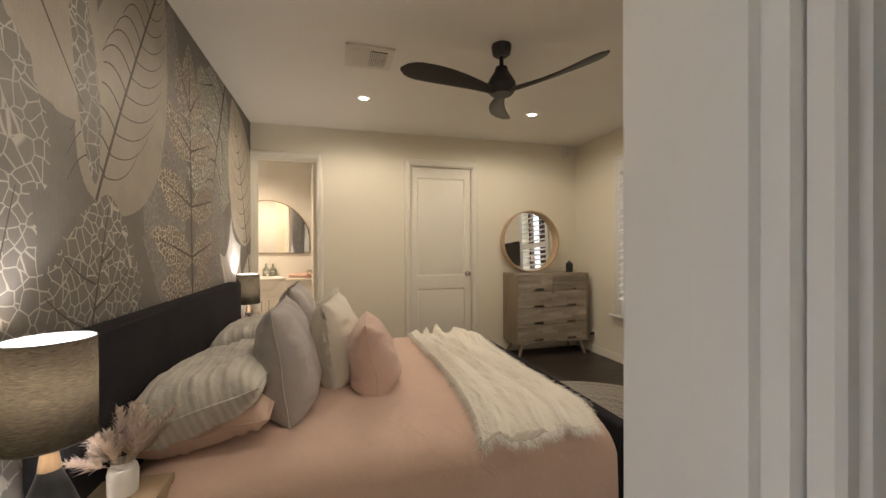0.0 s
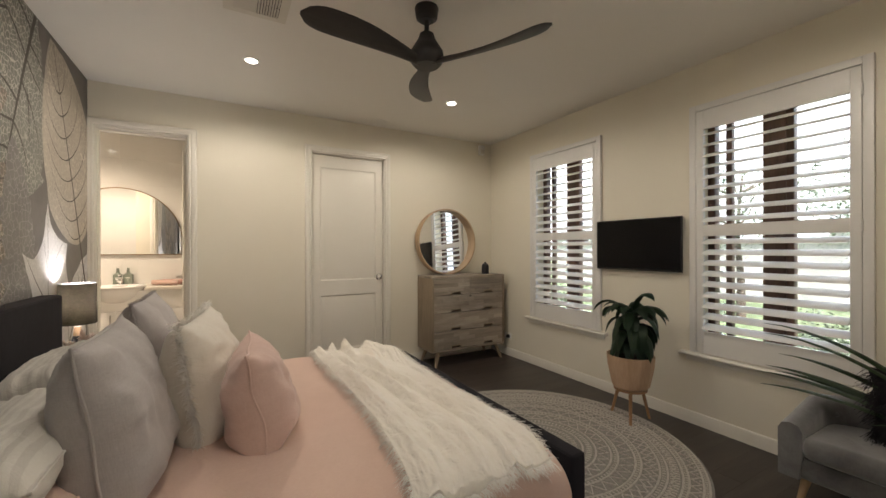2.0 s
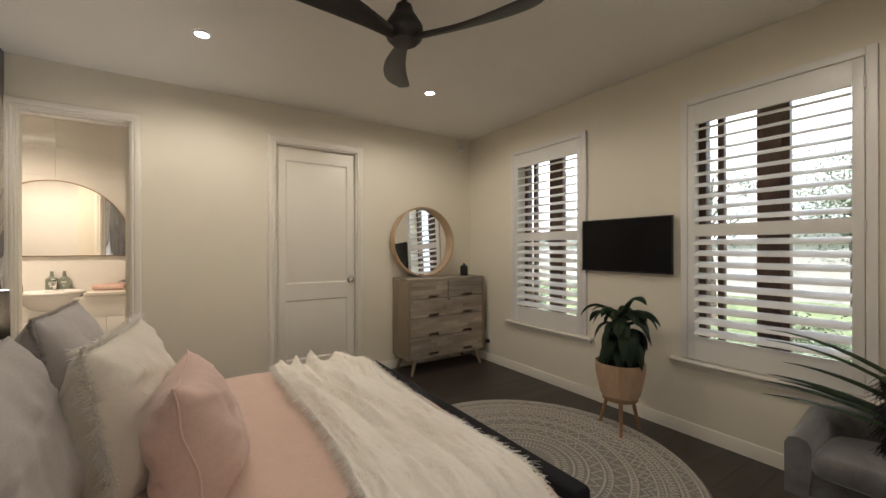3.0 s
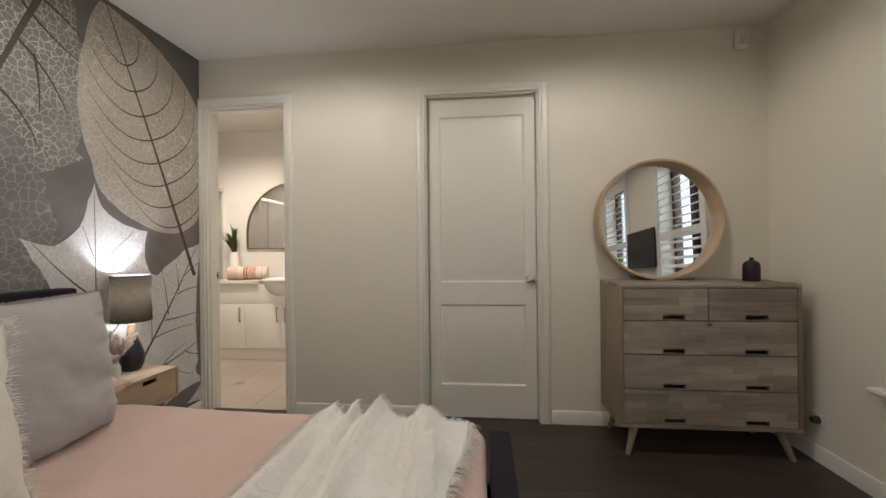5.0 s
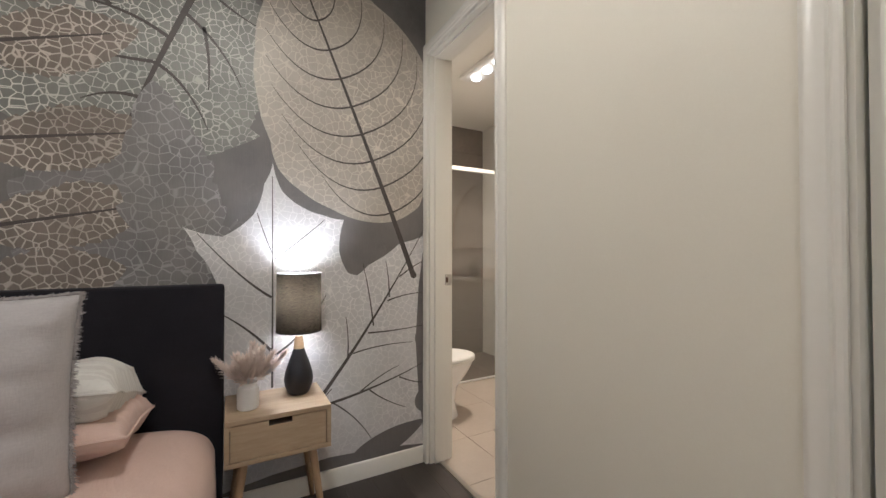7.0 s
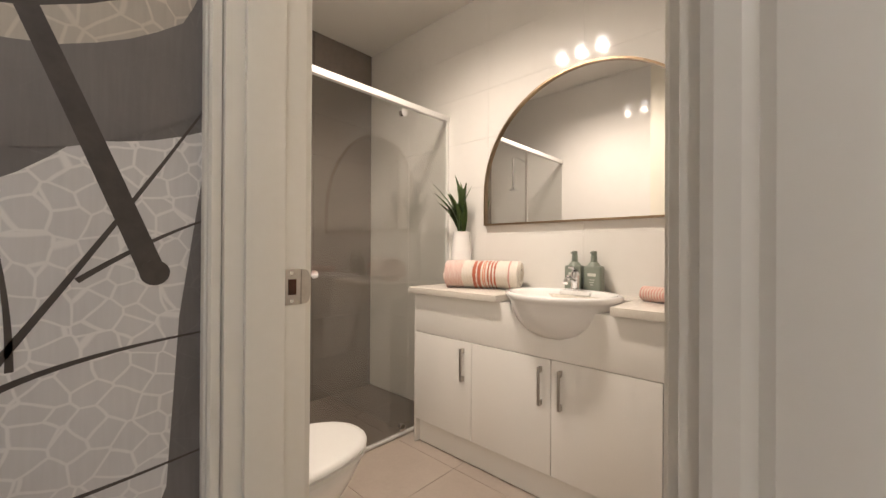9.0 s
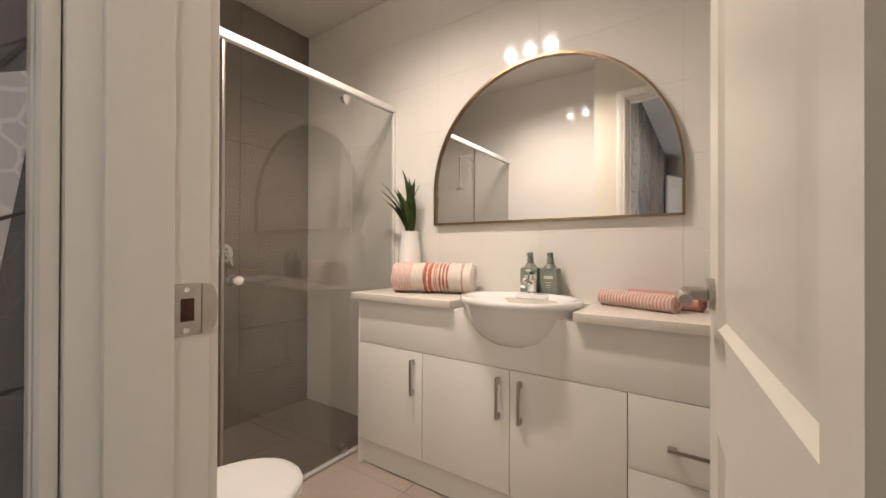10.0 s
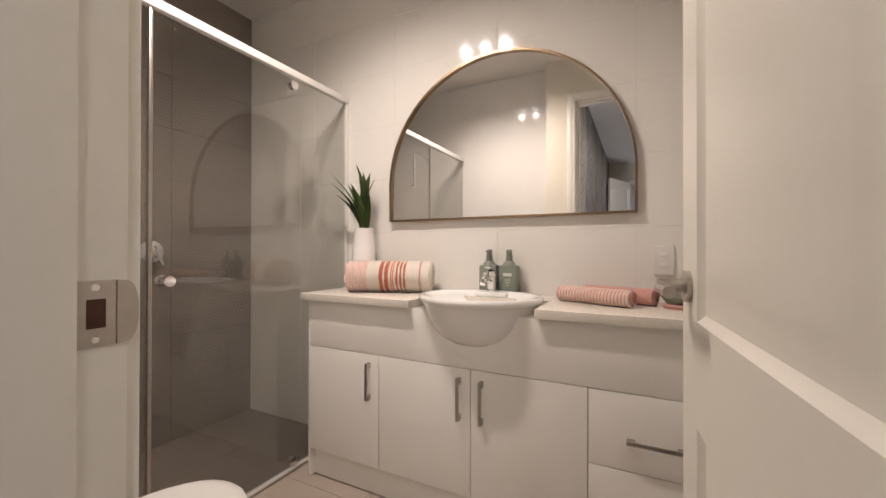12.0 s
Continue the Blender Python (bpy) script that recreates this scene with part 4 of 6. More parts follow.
def table_lamp(m):
    lp = thing("table_lamp", m, "lit table lamp with black teardrop base and black linen drum shade", "lamp", "bedside lamps")
    part("base", lathe([(0.0001, 0), (0.040, 0), (0.046, 0.006), (0.060, 0.040), (0.064, 0.066), (0.060, 0.098), (0.046, 0.142), (0.032, 0.180), (0.024, 0.205), (0.0001, 0.206)], 36), BLACKCERAMIC, lp)
    part("neck", lathe([(0.024, 0.206), (0.020, 0.24), (0.017, 0.262), (0.0001, 0.263)], 24), OAKLEG, lp, "pale timber neck")
    part("lamp_holder", lathe([(0.012, 0.263), (0.012, 0.34), (0.016, 0.342), (0.016, 0.385), (0.0001, 0.386)], 18), PLASTIC, lp)
    part("bulb", lathe([(0.012, 0.386), (0.022, 0.400), (0.024, 0.414), (0.0001, 0.424)], 18), BULB, lp)
    sh = part("shade", lathe([(0.098, 0.285), (0.100, 0.285), (0.098, 0.553), (0.096, 0.553)], 56, False), SHADE, lp, "black slub linen drum shade")
    part("lining", lathe([(0.0955, 0.287), (0.0957, 0.287), (0.0949, 0.551), (0.0947, 0.551)], 48, False), SHADEIN, sh, "white inner lining")
    for z, r in ((0.286, 0.099), (0.552, 0.097)):
        part("shade_ring", moved(tube([(r * math.cos(t), r * math.sin(t), 0) for t in (2 * math.pi * k / 48 for k in range(49))], 0.0022, 6), pose(0, 0, z)), BLACKFAN, sh)
    for k in range(3):
        t = 2 * math.pi * k / 3
        part("spoke", tube([(0.015 * math.cos(t), 0.015 * math.sin(t), 0.345), (0.097 * math.cos(t), 0.097 * math.sin(t), 0.30)], 0.0018, 6), BRUSHED, lp)
    return lp


lp1 = table_lamp(pose(-0.775, 4.073, 0.545))
lp2 = copy_thing(lp1, pose(-0.735, 1.455, 0.545, 0, 0, 40))


def plume(rg, root, tip, fluff):
    b = tube([root, [(a + c) / 2 for a, c in zip(root, tip)], tip], 0.0012, 5, 0.0006)
    root, tip = Vector(root), Vector(tip)
    d = (tip - root).normalized()
    for k in range(240):
        t = rg.uniform(0.30, 1.03)
        p = root.lerp(tip, t)
        w = Vector((rg.uniform(-1, 1), rg.uniform(-1, 1), rg.uniform(-0.4, 1))).normalized()
        q = p + (w * 0.9 + d * 0.8) * fluff * rg.uniform(0.5, 1.2) * (1.15 - 0.7 * t)
        n = (q - p).cross(Vector((0.3, 0.2, 1))).normalized() * 0.0024
        mid = (p + q) / 2
        vs = [b.verts.new(v) for v in (p - n * 0.4, mid - n, q, mid + n, p + n * 0.4)]
        b.faces.new(vs)
    return b


def pampas_vase(m, seed):
    v = thing("vase", m, "white pottery jar holding dried blush pampas plumes", "vase", "bedside vases")
    part("jar", lathe([(0.0001, 0), (0.036, 0), (0.041, 0.006), (0.042, 0.07), (0.038, 0.088), (0.031, 0.094), (0.031, 0.104), (0.033, 0.108), (0.029, 0.108), (0.027, 0.094), (0.030, 0.085), (0.0001, 0.08)], 32), WHITEJAR, v)
    rg = random.Random(seed)
    for k in range(20):
        t, s = rg.uniform(0, 2 * math.pi), rg.uniform(0.02, 0.15)
        part("plume", plume(rg, (0.012 * math.cos(t), 0.012 * math.sin(t), 0.085), (s * math.cos(t), s * math.sin(t), rg.uniform(0.17, 0.28) - 0.35 * max(0, s - 0.08)), 0.046), PAMPAS, v, smooth=0)
    return v


pampas_vase(pose(-0.685, 3.86, 0.545), 3)
pampas_vase(pose(-0.665, 1.665, 0.545), 8)

# dresser
dx0, dx1, dy0, dy1, dz0, dz1 = 2.068, 3.065, 4.395, 4.765, 0.165, 1.012
dr = thing("dresser", pose((dx0 + dx1) / 2, (dy0 + dy1) / 2, 0), "greyed acacia chest of drawers with five drawers on short splayed legs", "dresser")
hw, hd = (dx1 - dx0) / 2, (dy1 - dy0) / 2
part("top", box(-hw, -hd, dz1 - 0.022, hw, hd, dz1, 0.003), ACACIA, dr)
part("bottom_panel", box(-hw, -hd, dz0, hw, hd, dz0 + 0.022, 0.003), ACACIA, dr)
for s in (-1, 1):
    lo, hi = sorted((s * hw, s * (hw - 0.022)))
    part("side_panel", box(lo, -hd, dz0 + 0.022, hi, hd, dz1 - 0.022, 0.001), ACACIASIDE, dr)
part("back_panel", box(-hw + 0.022, hd - 0.01, dz0 + 0.022, hw - 0.022, hd, dz1 - 0.022), ACACIASIDE, dr)
rows = [(0.800, 0.986), (0.601, 0.794), (0.395, 0.595), (0.191, 0.389)]
for k, (a, b) in enumerate(rows):
    for x0, x1 in ([(-hw + 0.026, -0.003), (0.003, hw - 0.026)] if k == 0 else [(-hw + 0.026, hw - 0.026)]):
        cuts = [((x0 + x1) / 2 - 0.055, (x0 + x1) / 2 + 0.055)] if k == 0 else [(-0.25, -0.13), (0.20, 0.32)]
        if k == 0:
            cuts = [(-0.25, -0.13)] if x0 < -0.1 else [(0.20, 0.32)]
        fr = slab_wall("x", x0, x1, -hd + 0.003, -hd + 0.022, a, b, [(c0, c1, a + 0.006, a + 0.032) for c0, c1 in cuts])
        d = part("drawer", fr, ACACIA, dr)
        part("drawer_box", box(x0 + 0.01, -hd + 0.07, a + 0.006, x1 - 0.01, hd - 0.03, b - 0.02), ACACIASIDE, d)
        for c0, c1 in cuts:
            part("finger_pull", slab_wall("x", c0 - 0.006, c1 + 0.006, -hd + 0.0005, -hd + 0.003, a + 0.002, a + 0.036, [(c0, c1, a + 0.006, a + 0.032)]), ACACIASIDE, d)
for sx in (-1, 1):
    for sy in (-1, 1):
        part("leg", leg_bm((sx * (hw - 0.10), sy * (hd - 0.05), dz0 + 0.001), (sx * (hw - 0.045), sy * (hd - 0.012), 0), 0.026, 0.014), ACACIASIDE, dr)

# round mirror leaning on the dresser
R = 0.397
mm = pose(2.425, 4.70, dz1, -2.2, 0, 0)
rmir = thing("round_mirror", mm, "round mirror in a deep bent ash frame leaning on the wall", "mirror")


def ring_band(r0, r1, y0, y1, segs=72):
    rings = []
    for k in range(segs + 1):
        t = 2 * math.pi * k / segs
        c, s = math.cos(t), math.sin(t)
        rings.append([(r * c, y, r * s + R) for r, y in ((r0, y0), (r1, y0), (r1, y1), (r0, y1))])
    b = loft(rings, True, False)
    bmesh.ops.remove_doubles(b, verts=b.verts[:], dist=1e-5)
    bmesh.ops.recalc_face_normals(b, faces=b.faces[:])
    return b


part("mirror_frame", ring_band(R - 0.014, R, -0.055, 0.04), BENTWOOD, rmir, "deep bent ash hoop frame")
glass = lathe([(0.0001, 0), (R - 0.0145, 0), (R - 0.0145, 0.004), (0.0001, 0.004)], 72)
part("mirror_glass", moved(glass, pose(0, 0.024, R, 90)), MIRROR, rmir)

# diffuser
df = thing("aroma_diffuser", pose(2.93, 4.60, dz1), "small black ribbed aroma diffuser on the dresser", "diffuser")
part("body", lathe([(0.0001, 0), (0.044, 0), (0.046, 0.004), (0.046, 0.095), (0.038, 0.116), (0.020, 0.128), (0.0001, 0.129)], 14), BLACKCERAMIC, df)
part("cap", lathe([(0.012, 0.127), (0.013, 0.14), (0.009, 0.146), (0.0001, 0.147)], 14), BLACKCERAMIC, df)

# television on the wall
tv = thing("television", pose(XE, 2.685, 1.355), "black flat television mounted on the wall", "television")
part("back_shell", box(-0.040, -0.36, -0.20, -0.012, 0.36, 0.20, 0.006), TVFRAME, tv)
part("bezel", slab_wall("y", -0.385, 0.385, -0.052, -0.038, -0.2175, 0.2175, [(-0.376, 0.376, -0.204, 0.209)]), TVFRAME, tv)
part("screen", box(-0.049, -0.376, -0.204, -0.0405, 0.376, 0.209), TVBLACK, tv)
part("wall_bracket", box(-0.013, -0.12, -0.10, -0.0005, 0.12, 0.10), BLACKFAN, tv)

# ceiling fan
FX, FY = 1.085, 2.605
fan = thing("ceiling_fan", pose(FX, FY, H), "black three-blade ceiling fan on a short rod", "ceiling fan")
part("canopy", lathe([(0.0001, 0), (0.066, 0), (0.068, -0.008), (0.060, -0.060), (0.040, -0.076), (0.0001, -0.076)][::-1], 32), BLACKFAN, fan)
part("rod", lathe([(0.0001, -0.16), (0.014, -0.16), (0.014, -0.07), (0.0001, -0.07)], 16), BLACKFAN, fan)
part("motor", lathe([(0.0001, -0.335), (0.07, -0.333), (0.088, -0.315), (0.098, -0.285), (0.094, -0.255), (0.070, -0.215), (0.048, -0.180), (0.040, -0.150), (0.0001, -0.148)], 36), BLACKFAN, fan)


def blade():
    rings = []
    for k in range(23):
        t = k / 22
        r = 0.045 + 0.655 * t
        w = 0.030 + 0.052 * math.sin(min(1, t * 1.25) * math.pi / 2) ** 1.5
        if t > 0.82:
            w *= math.sqrt(max(0.02, 1 - ((t - 0.82) / 0.181) ** 2))
        tilt = radians(28 - 17 * t)
        z = -0.315 + 0.05 * t
        y0 = 0.035 * math.sin(t * math.pi)
        ring = []
        for a in range(12):
            c, s = math.cos(2 * math.pi * a / 12), math.sin(2 * math.pi * a / 12)
            u, v = w * c, (0.017 - 0.011 * t) * s
            ring.append((r, y0 + u * math.cos(tilt) - v * math.sin(tilt), z + u * math.sin(tilt) + v * math.cos(tilt)))
        rings.append(ring)
    return loft(rings)


for a in (185, 305, 65):
    part("blade", blade(), FANWOOD, fan, m=pose(0, 0, 0, 0, 0, a), smooth=50)

# downlights
for dx, dy in DOWNLIGHTS:
    dl = thing("downlight", pose(dx, dy, H), "recessed round ceiling downlight, switched on", "downlight", "ceiling downlights")
    part("trim_ring", lathe([(0.040, -0.001), (0.040, -0.006), (0.053, -0.006), (0.056, -0.0005)], 36, False), PLASTIC, dl)
    part("lens", lathe([(0.0001, -0.004), (0.040, -0.004), (0.040, -0.001), (0.0001, -0.001)], 36), LED, dl)

# ceiling air vent
vent = thing("ceiling_vent", pose(0.235, 2.99, H), "cream square ceiling air register with louvred quarters", "air vent")
part("frame", slab_wall("x", -0.165, 0.165, -0.158, 0.158, -0.014, -0.001, []), VENTPLASTIC, vent)
# black sheet on the solid frame paints the shade between the right-hand slats
part("slat_shade_sheet", box(0.004, -0.112, -0.0155, 0.118, 0.112, -0.0142), HOLESHADE, vent)
for q, (cx, cy) in enumerate(((-0.06, -0.056), (0.06, -0.056), (-0.06, 0.056), (0.06, 0.056))):
    flat = cx < 0
    for k in range(8):
        o = -0.049 + k * 0.014
        if flat:
            part("slat", box(cx - 0.056, cy + o - 0.006, -0.021, cx + 0.056, cy + o + 0.006, -0.0158, 0.001), VENTPLASTIC, vent)
        else:
            part("slat", moved(box(-0.0055, -0.053, -0.001, 0.0055, 0.053, 0.001), pose(cx + o, cy, -0.021, 0, 38, 0)), VENTPLASTIC, vent)

# motion sensor and power point
pir = thing("motion_sensor", pose(2.985, YN, 2.60), "small white alarm motion sensor near the ceiling corner", "sensor")
part("housing", box(-0.036, -0.055, -0.062, 0.036, -0.001, 0.062, 0.012, segs=3), PLASTIC, pir)
part("lens", box(-0.027, -0.060, -0.048, 0.027, -0.054, 0.004, 0.002), VENTPLASTIC, pir)
pp = thing("power_point", pose(XE, 4.43, 0.24), "white wall power point with a black plug in it", "power outlet")
part("plate", box(-0.009, -0.058, -0.036, -0.0005, 0.058, 0.036, 0.003), PLASTIC, pp)
part("plug", moved(lathe([(0.0001, 0), (0.022, 0), (0.022, 0.02), (0.014, 0.036), (0.0001, 0.037)], 18), pose(-0.009, -0.02, 0.0, 0, -90)), BLACKCERAMIC, pp, "black round plug")

# round rug
RX, RY, RR = 1.918, 2.597, 0.98
RK = RR / 1.22
rug = thing("round_rug", pose(RX, RY, 0), "round grey woven rug with pale mandala bands under the bed", "rug")
part("weave", lathe([(0.0001, 0.0), (RR, 0.0), (RR + 0.004, 0.005), (RR - 0.002, 0.011), (RR - 0.02, 0.012), (0.0001, 0.012)], 160), RUGYARN, rug)


def rug_ring(r, w, h=0.0045):
    prof = [(r - w / 2, 0.0118), (r - w / 4, 0.0118 + h), (r + w / 4, 0.0118 + h), (r + w / 2, 0.0118)]
    return loft([[(q * math.cos(t), q * math.sin(t), z) for q, z in prof] for t in (2 * math.pi * k / 140 for k in range(141))], False)


def rug_zigzag(r, amp, n, w=0.012):
    pts = []
    for k in range(2 * n + 1):
        t = 2 * math.pi * k / (2 * n)
        q = r + (amp if k % 2 else -amp)
        pts.append((q * math.cos(t), q * math.sin(t), 0.0125))
    return tube(pts, w / 2, 5)


def rug_dots(r, n, l, w):
    b = bmesh.new()
    for k in range(n):
        t = 2 * math.pi * k / n
        d = Vector((math.cos(t), math.sin(t), 0))
        s = Vector((-d.y, d.x, 0))
        c = d * r
        lo = [b.verts.new(c + a * d * l + e * s * w + Vector((0, 0, 0.0118))) for a, e in ((-1, -0.6), (-1, 0.6), (1, 0.6), (1, -0.6))]
        hi = [b.verts.new(c + a * d * l * 0.7 + e * s * w * 0.7 + Vector((0, 0, 0.0155))) for a, e in ((-1, -0.6), (-1, 0.6), (1, 0.6), (1, -0.6))]
        b.faces.new(hi)
        for i in range(4):
            b.faces.new((lo[i], lo[(i + 1) % 4], hi[(i + 1) % 4], hi[i]))
    return b


for r in (1.20, 1.165, 1.08, 1.045, 0.95, 0.90, 0.78, 0.74, 0.62, 0.57, 0.46, 0.36):
    part("woven_band", rug_ring(r * RK, 0.012), RUGPALE, rug)
for r, amp, n in ((1.122, 0.030, 74), (0.865, 0.024, 66), (0.82, 0.024, 60), (0.68, 0.044, 40), (0.515, 0.036, 34), (0.985, 0.012, 110)):
    part("zigzag_band", rug_zigzag(r * RK, amp * RK, n, 0.010), RUGPALE, rug)
for r, n, l, w in ((1.01, 190, 0.016, 0.012), (0.975, 180, 0.012, 0.010), (0.925, 170, 0.012, 0.011), (0.76, 140, 0.010, 0.011), (0.60, 110, 0.010, 0.011), (0.41, 80, 0.022, 0.010), (1.182, 260, 0.008, 0.010), (1.063, 210, 0.009, 0.010), (1.145, 74, 0.007, 0.010), (1.10, 74, 0.007, 0.010), (0.30, 60, 0.02, 0.01), (0.24, 50, 0.02, 0.01)):
    tagged(part("stitch_band", rug_dots(r * RK, n, l * RK, w * RK), RUGPALE, rug), kind="stuff")


# ---- ensuite ----
def tiled(parent, axis, plane, side, a0, a1, z0, z1, tw, th, mat, gap=0.003, name="tile"):
    """Rows of tiles laid on a wall, each its own piece on shared meshes."""
    meshes = {}
    na, nz = math.ceil((a1 - a0) / tw - 0.01), math.ceil((z1 - z0) / th - 0.01)
    for i in range(na):
        for j in range(nz):
            w, h = round(min(tw, a1 - a0 - i * tw) - gap, 4), round(min(th, z1 - z0 - j * th) - gap, 4)
            if (w, h) not in meshes:
                if axis == "x":
                    b = box(0, min(0, side * 0.008), 0, w, max(0, side * 0.008), h, 0.0006, segs=1)
                elif axis == "y":
                    b = box(min(0, side * 0.008), 0, 0, max(0, side * 0.008), w, h, 0.0012, segs=1)
                else:
                    b = box(0, 0, 0, w, h, 0.008, 0.0012, segs=1)
                meshes[w, h] = finish(b, name, mat, 30)
            t = new(name, meshes[w, h])
            t.parent = parent
            u, v = a0 + i * tw, z0 + j * th
            t.location = (u, plane, v) if axis == "x" else ((plane, u, v) if axis == "y" else (u, v, plane))


# vanity cabinet
VX0, VX1, VY, VT = -1.815, BX1 - 0.012, 6.10, 0.893
VB = BN - 0.009
van = thing("vanity_cabinet", pose(0, 0, 0), "white gloss bathroom vanity cabinet with three doors and drawers", "vanity")
part("carcass", box(VX0 + 0.012, VY + 0.02, 0.14, VX1, VB, 0.858), LAMINATE, van)
part("end_panel", box(VX0, VY + 0.001, 0.003, VX0 + 0.0115, VB, 0.858, 0.001), LAMINATE, van)
part("kickboard", box(VX0 + 0.013, VY + 0.035, 0.003, VX1, VY + 0.05, 0.139), LAMINATE, van)
part("fascia", box(VX0 + 0.013, VY, 0.640, VX1, VY + 0.018, 0.857, 0.0015), LAMINATE, van)


def bow_handle(n, p, vertical, L=0.165):
    s = Vector((0, 0, 1)) if vertical else Vector((1, 0, 0))
    b = None
    for k in (-1, 1):
        c = Vector(p) + s * k * (L / 2 - 0.012)
        if vertical:
            b = box(c.x - 0.006, c.y - 0.022, c.z - 0.012, c.x + 0.006, c.y, c.z + 0.012, 0.001, b)
        else:
            b = box(c.x - 0.012, c.y - 0.022, c.z - 0.006, c.x + 0.012, c.y, c.z + 0.006, 0.001, b)
    c = Vector(p)
    if vertical:
        b = box(c.x - 0.006, c.y - 0.028, c.z - L / 2, c.x + 0.006, c.y - 0.0215, c.z + L / 2, 0.001, b)
    else:
        b = box(c.x - L / 2, c.y - 0.028, c.z - 0.006, c.x + L / 2, c.y - 0.0215, c.z + 0.006, 0.001, b)
    return b


doors = [(VX0 + 0.013, -1.3955, -1.445), (-1.3925, -0.9605, -1.005), (-0.9575, -0.532, -0.912)]
for x0, x1, hx in doors:
    d = part("door", box(x0, VY, 0.141, x1, VY + 0.018, 0.637, 0.0015), LAMINATE, van)
    part("handle", bow_handle("handle", (hx, VY, 0.52), True), BRUSHED, d, "brushed nickel bow handle")
for z0, z1 in ((0.389, 0.637), (0.141, 0.386)):
    d = part("drawer", box(-0.529, VY, z0, VX1, VY + 0.018, z1, 0.0015), LAMINATE, van)
    part("handle", bow_handle("handle", (-0.33, VY, z0 + 0.10), False), BRUSHED, d, "brushed nickel bow handle")

# benchtop with a bowed cut for the basin
top = thing("benchtop", pose(0, 0, 0), "speckled cream stone benchtop along the vanity", "benchtop")
BCX, BCY, BRX, BRY = -0.965, 6.21, 0.262, 0.225
part("slab", box(VX0 - 0.022, VY - 0.028, 0.8595, BCX - BRX + 0.002, VB, VT, 0.003), STONE, top)
part("slab", box(BCX + BRX - 0.002, VY - 0.028, 0.8595, VX1, VB, VT, 0.003), STONE, top)
part("slab", box(BCX - BRX + 0.003, BCY + 0.12, 0.8595, BCX + BRX - 0.003, VB, VT, 0.0), STONE, top)

# semi-recessed basin
basin = thing("basin", pose(BCX, BCY, VT), "white ceramic semi-recessed basin with one tap hole", "basin")
prof_b = [(0.0001, -0.178), (0.30, -0.176), (0.52, -0.163), (0.68, -0.135), (0.80, -0.095), (0.87, -0.055), (0.91, -0.015), (0.955, -0.004), (0.99, 0.004), (0.995, 0.018), (0.955, 0.026), (0.90, 0.024), (0.82, 0.010), (0.70, -0.040), (0.50, -0.085), (0.25, -0.098), (0.0001, -0.100)]


def oval(prof, ax, ay_front, ay_back, segs=56):
    rings = []
    for r, z in prof:
        ring = []
        for k in range(segs):
            t = 2 * math.pi * k / segs
            c, s = math.cos(t), math.sin(t)
            ring.append((ax * r * c, (ay_front if s < 0 else ay_back) * r * s, z))
        rings.append(ring)
    return loft(rings)


part("bowl", oval(prof_b, BRX, 0.225, 0.19), CERAMIC, basin, smooth=60)
part("tap_ledge", box(-0.075, 0.125, 0.0, 0.075, 0.195, 0.023, 0.010, segs=3), CERAMIC, basin)
part("overflow", moved(lathe([(0.006, 0), (0.012, 0.0), (0.013, 0.003), (0.009, 0.004)], 18, False), pose(0, 0.125, -0.012, 75)), CHROME, basin)
# flat black disc for the dark of the overflow; the bowl is not pierced
part("overflow_shade_disc", moved(lathe([(0.0001, 0), (0.009, 0)], 18, False), pose(0, 0.1245, -0.0125, 75)), HOLESHADE, basin)
tap = thing("basin_mixer", pose(BCX - 0.005, BCY + 0.155, VT + 0.023), "chrome single-lever basin mixer tap", "tap")
part("body", lathe([(0.0001, 0), (0.026, 0), (0.026, 0.006), (0.021, 0.012), (0.020, 0.06), (0.023, 0.075), (0.018, 0.09), (0.0001, 0.094)], 24), CHROME, tap)
part("spout", tube([(0, -0.01, 0.045), (0, -0.06, 0.058), (0, -0.10, 0.050), (0, -0.108, 0.040)], 0.012, 12), CHROME, tap)
part("lever", moved(box(-0.014, -0.055, 0, 0.014, 0.02, 0.010, 0.004, segs=3), pose(0, 0, 0.092, -14)), CHROME, tap)
part("side_knob", moved(lathe([(0.008, 0), (0.012, 0.01), (0.010, 0.024), (0.0001, 0.026)], 16), pose(-0.018, 0, 0.062, 0, -90)), CHROME, tap)

# pump bottles on a tray
tray = part("soap_tray", box(-1.06, 6.395, VT, -0.855, 6.475, VT + 0.012, 0.004, segs=3), SAGE)
tagged(tray, "sage green tray under two pump bottles", "tray")
for k, bx in enumerate((-1.005, -0.909)):
    bo = thing("pump_bottle", pose(bx, 6.435, VT + 0.012), "sage green soap pump bottle with pale lettering", "bottle", "soap bottles")
    part("bottle", box(-0.043, -0.028, 0, 0.043, 0.028, 0.128, 0.013, segs=4), SAGE, bo)
    part("shoulder", lathe([(0.034, 0.124), (0.024, 0.139), (0.016, 0.146), (0.016, 0.150)], 24), SAGE, bo)
    part("pump", join(lathe([(0.0001, 0.15), (0.015, 0.15), (0.015, 0.172), (0.013, 0.174), (0.013, 0.198), (0.0001, 0.2)], 20), box(-0.006, -0.034, 0.185, 0.006, 0.002, 0.195, 0.002)), SAGE, bo)
    part("label_print", box(-0.020, -0.0288, 0.078, 0.020, -0.0282, 0.092), LABELINK, bo)
    for j in range(3):
        part("label_line", box(-0.014 + 0.003 * j, -0.0288, 0.060 - 0.012 * j, 0.014 - 0.003 * j, -0.0282, 0.0625 - 0.012 * j), LABELINK, bo)

# arched mirror
MX, MZ0, MW, MH = -0.992, 1.255, 0.61, 0.80
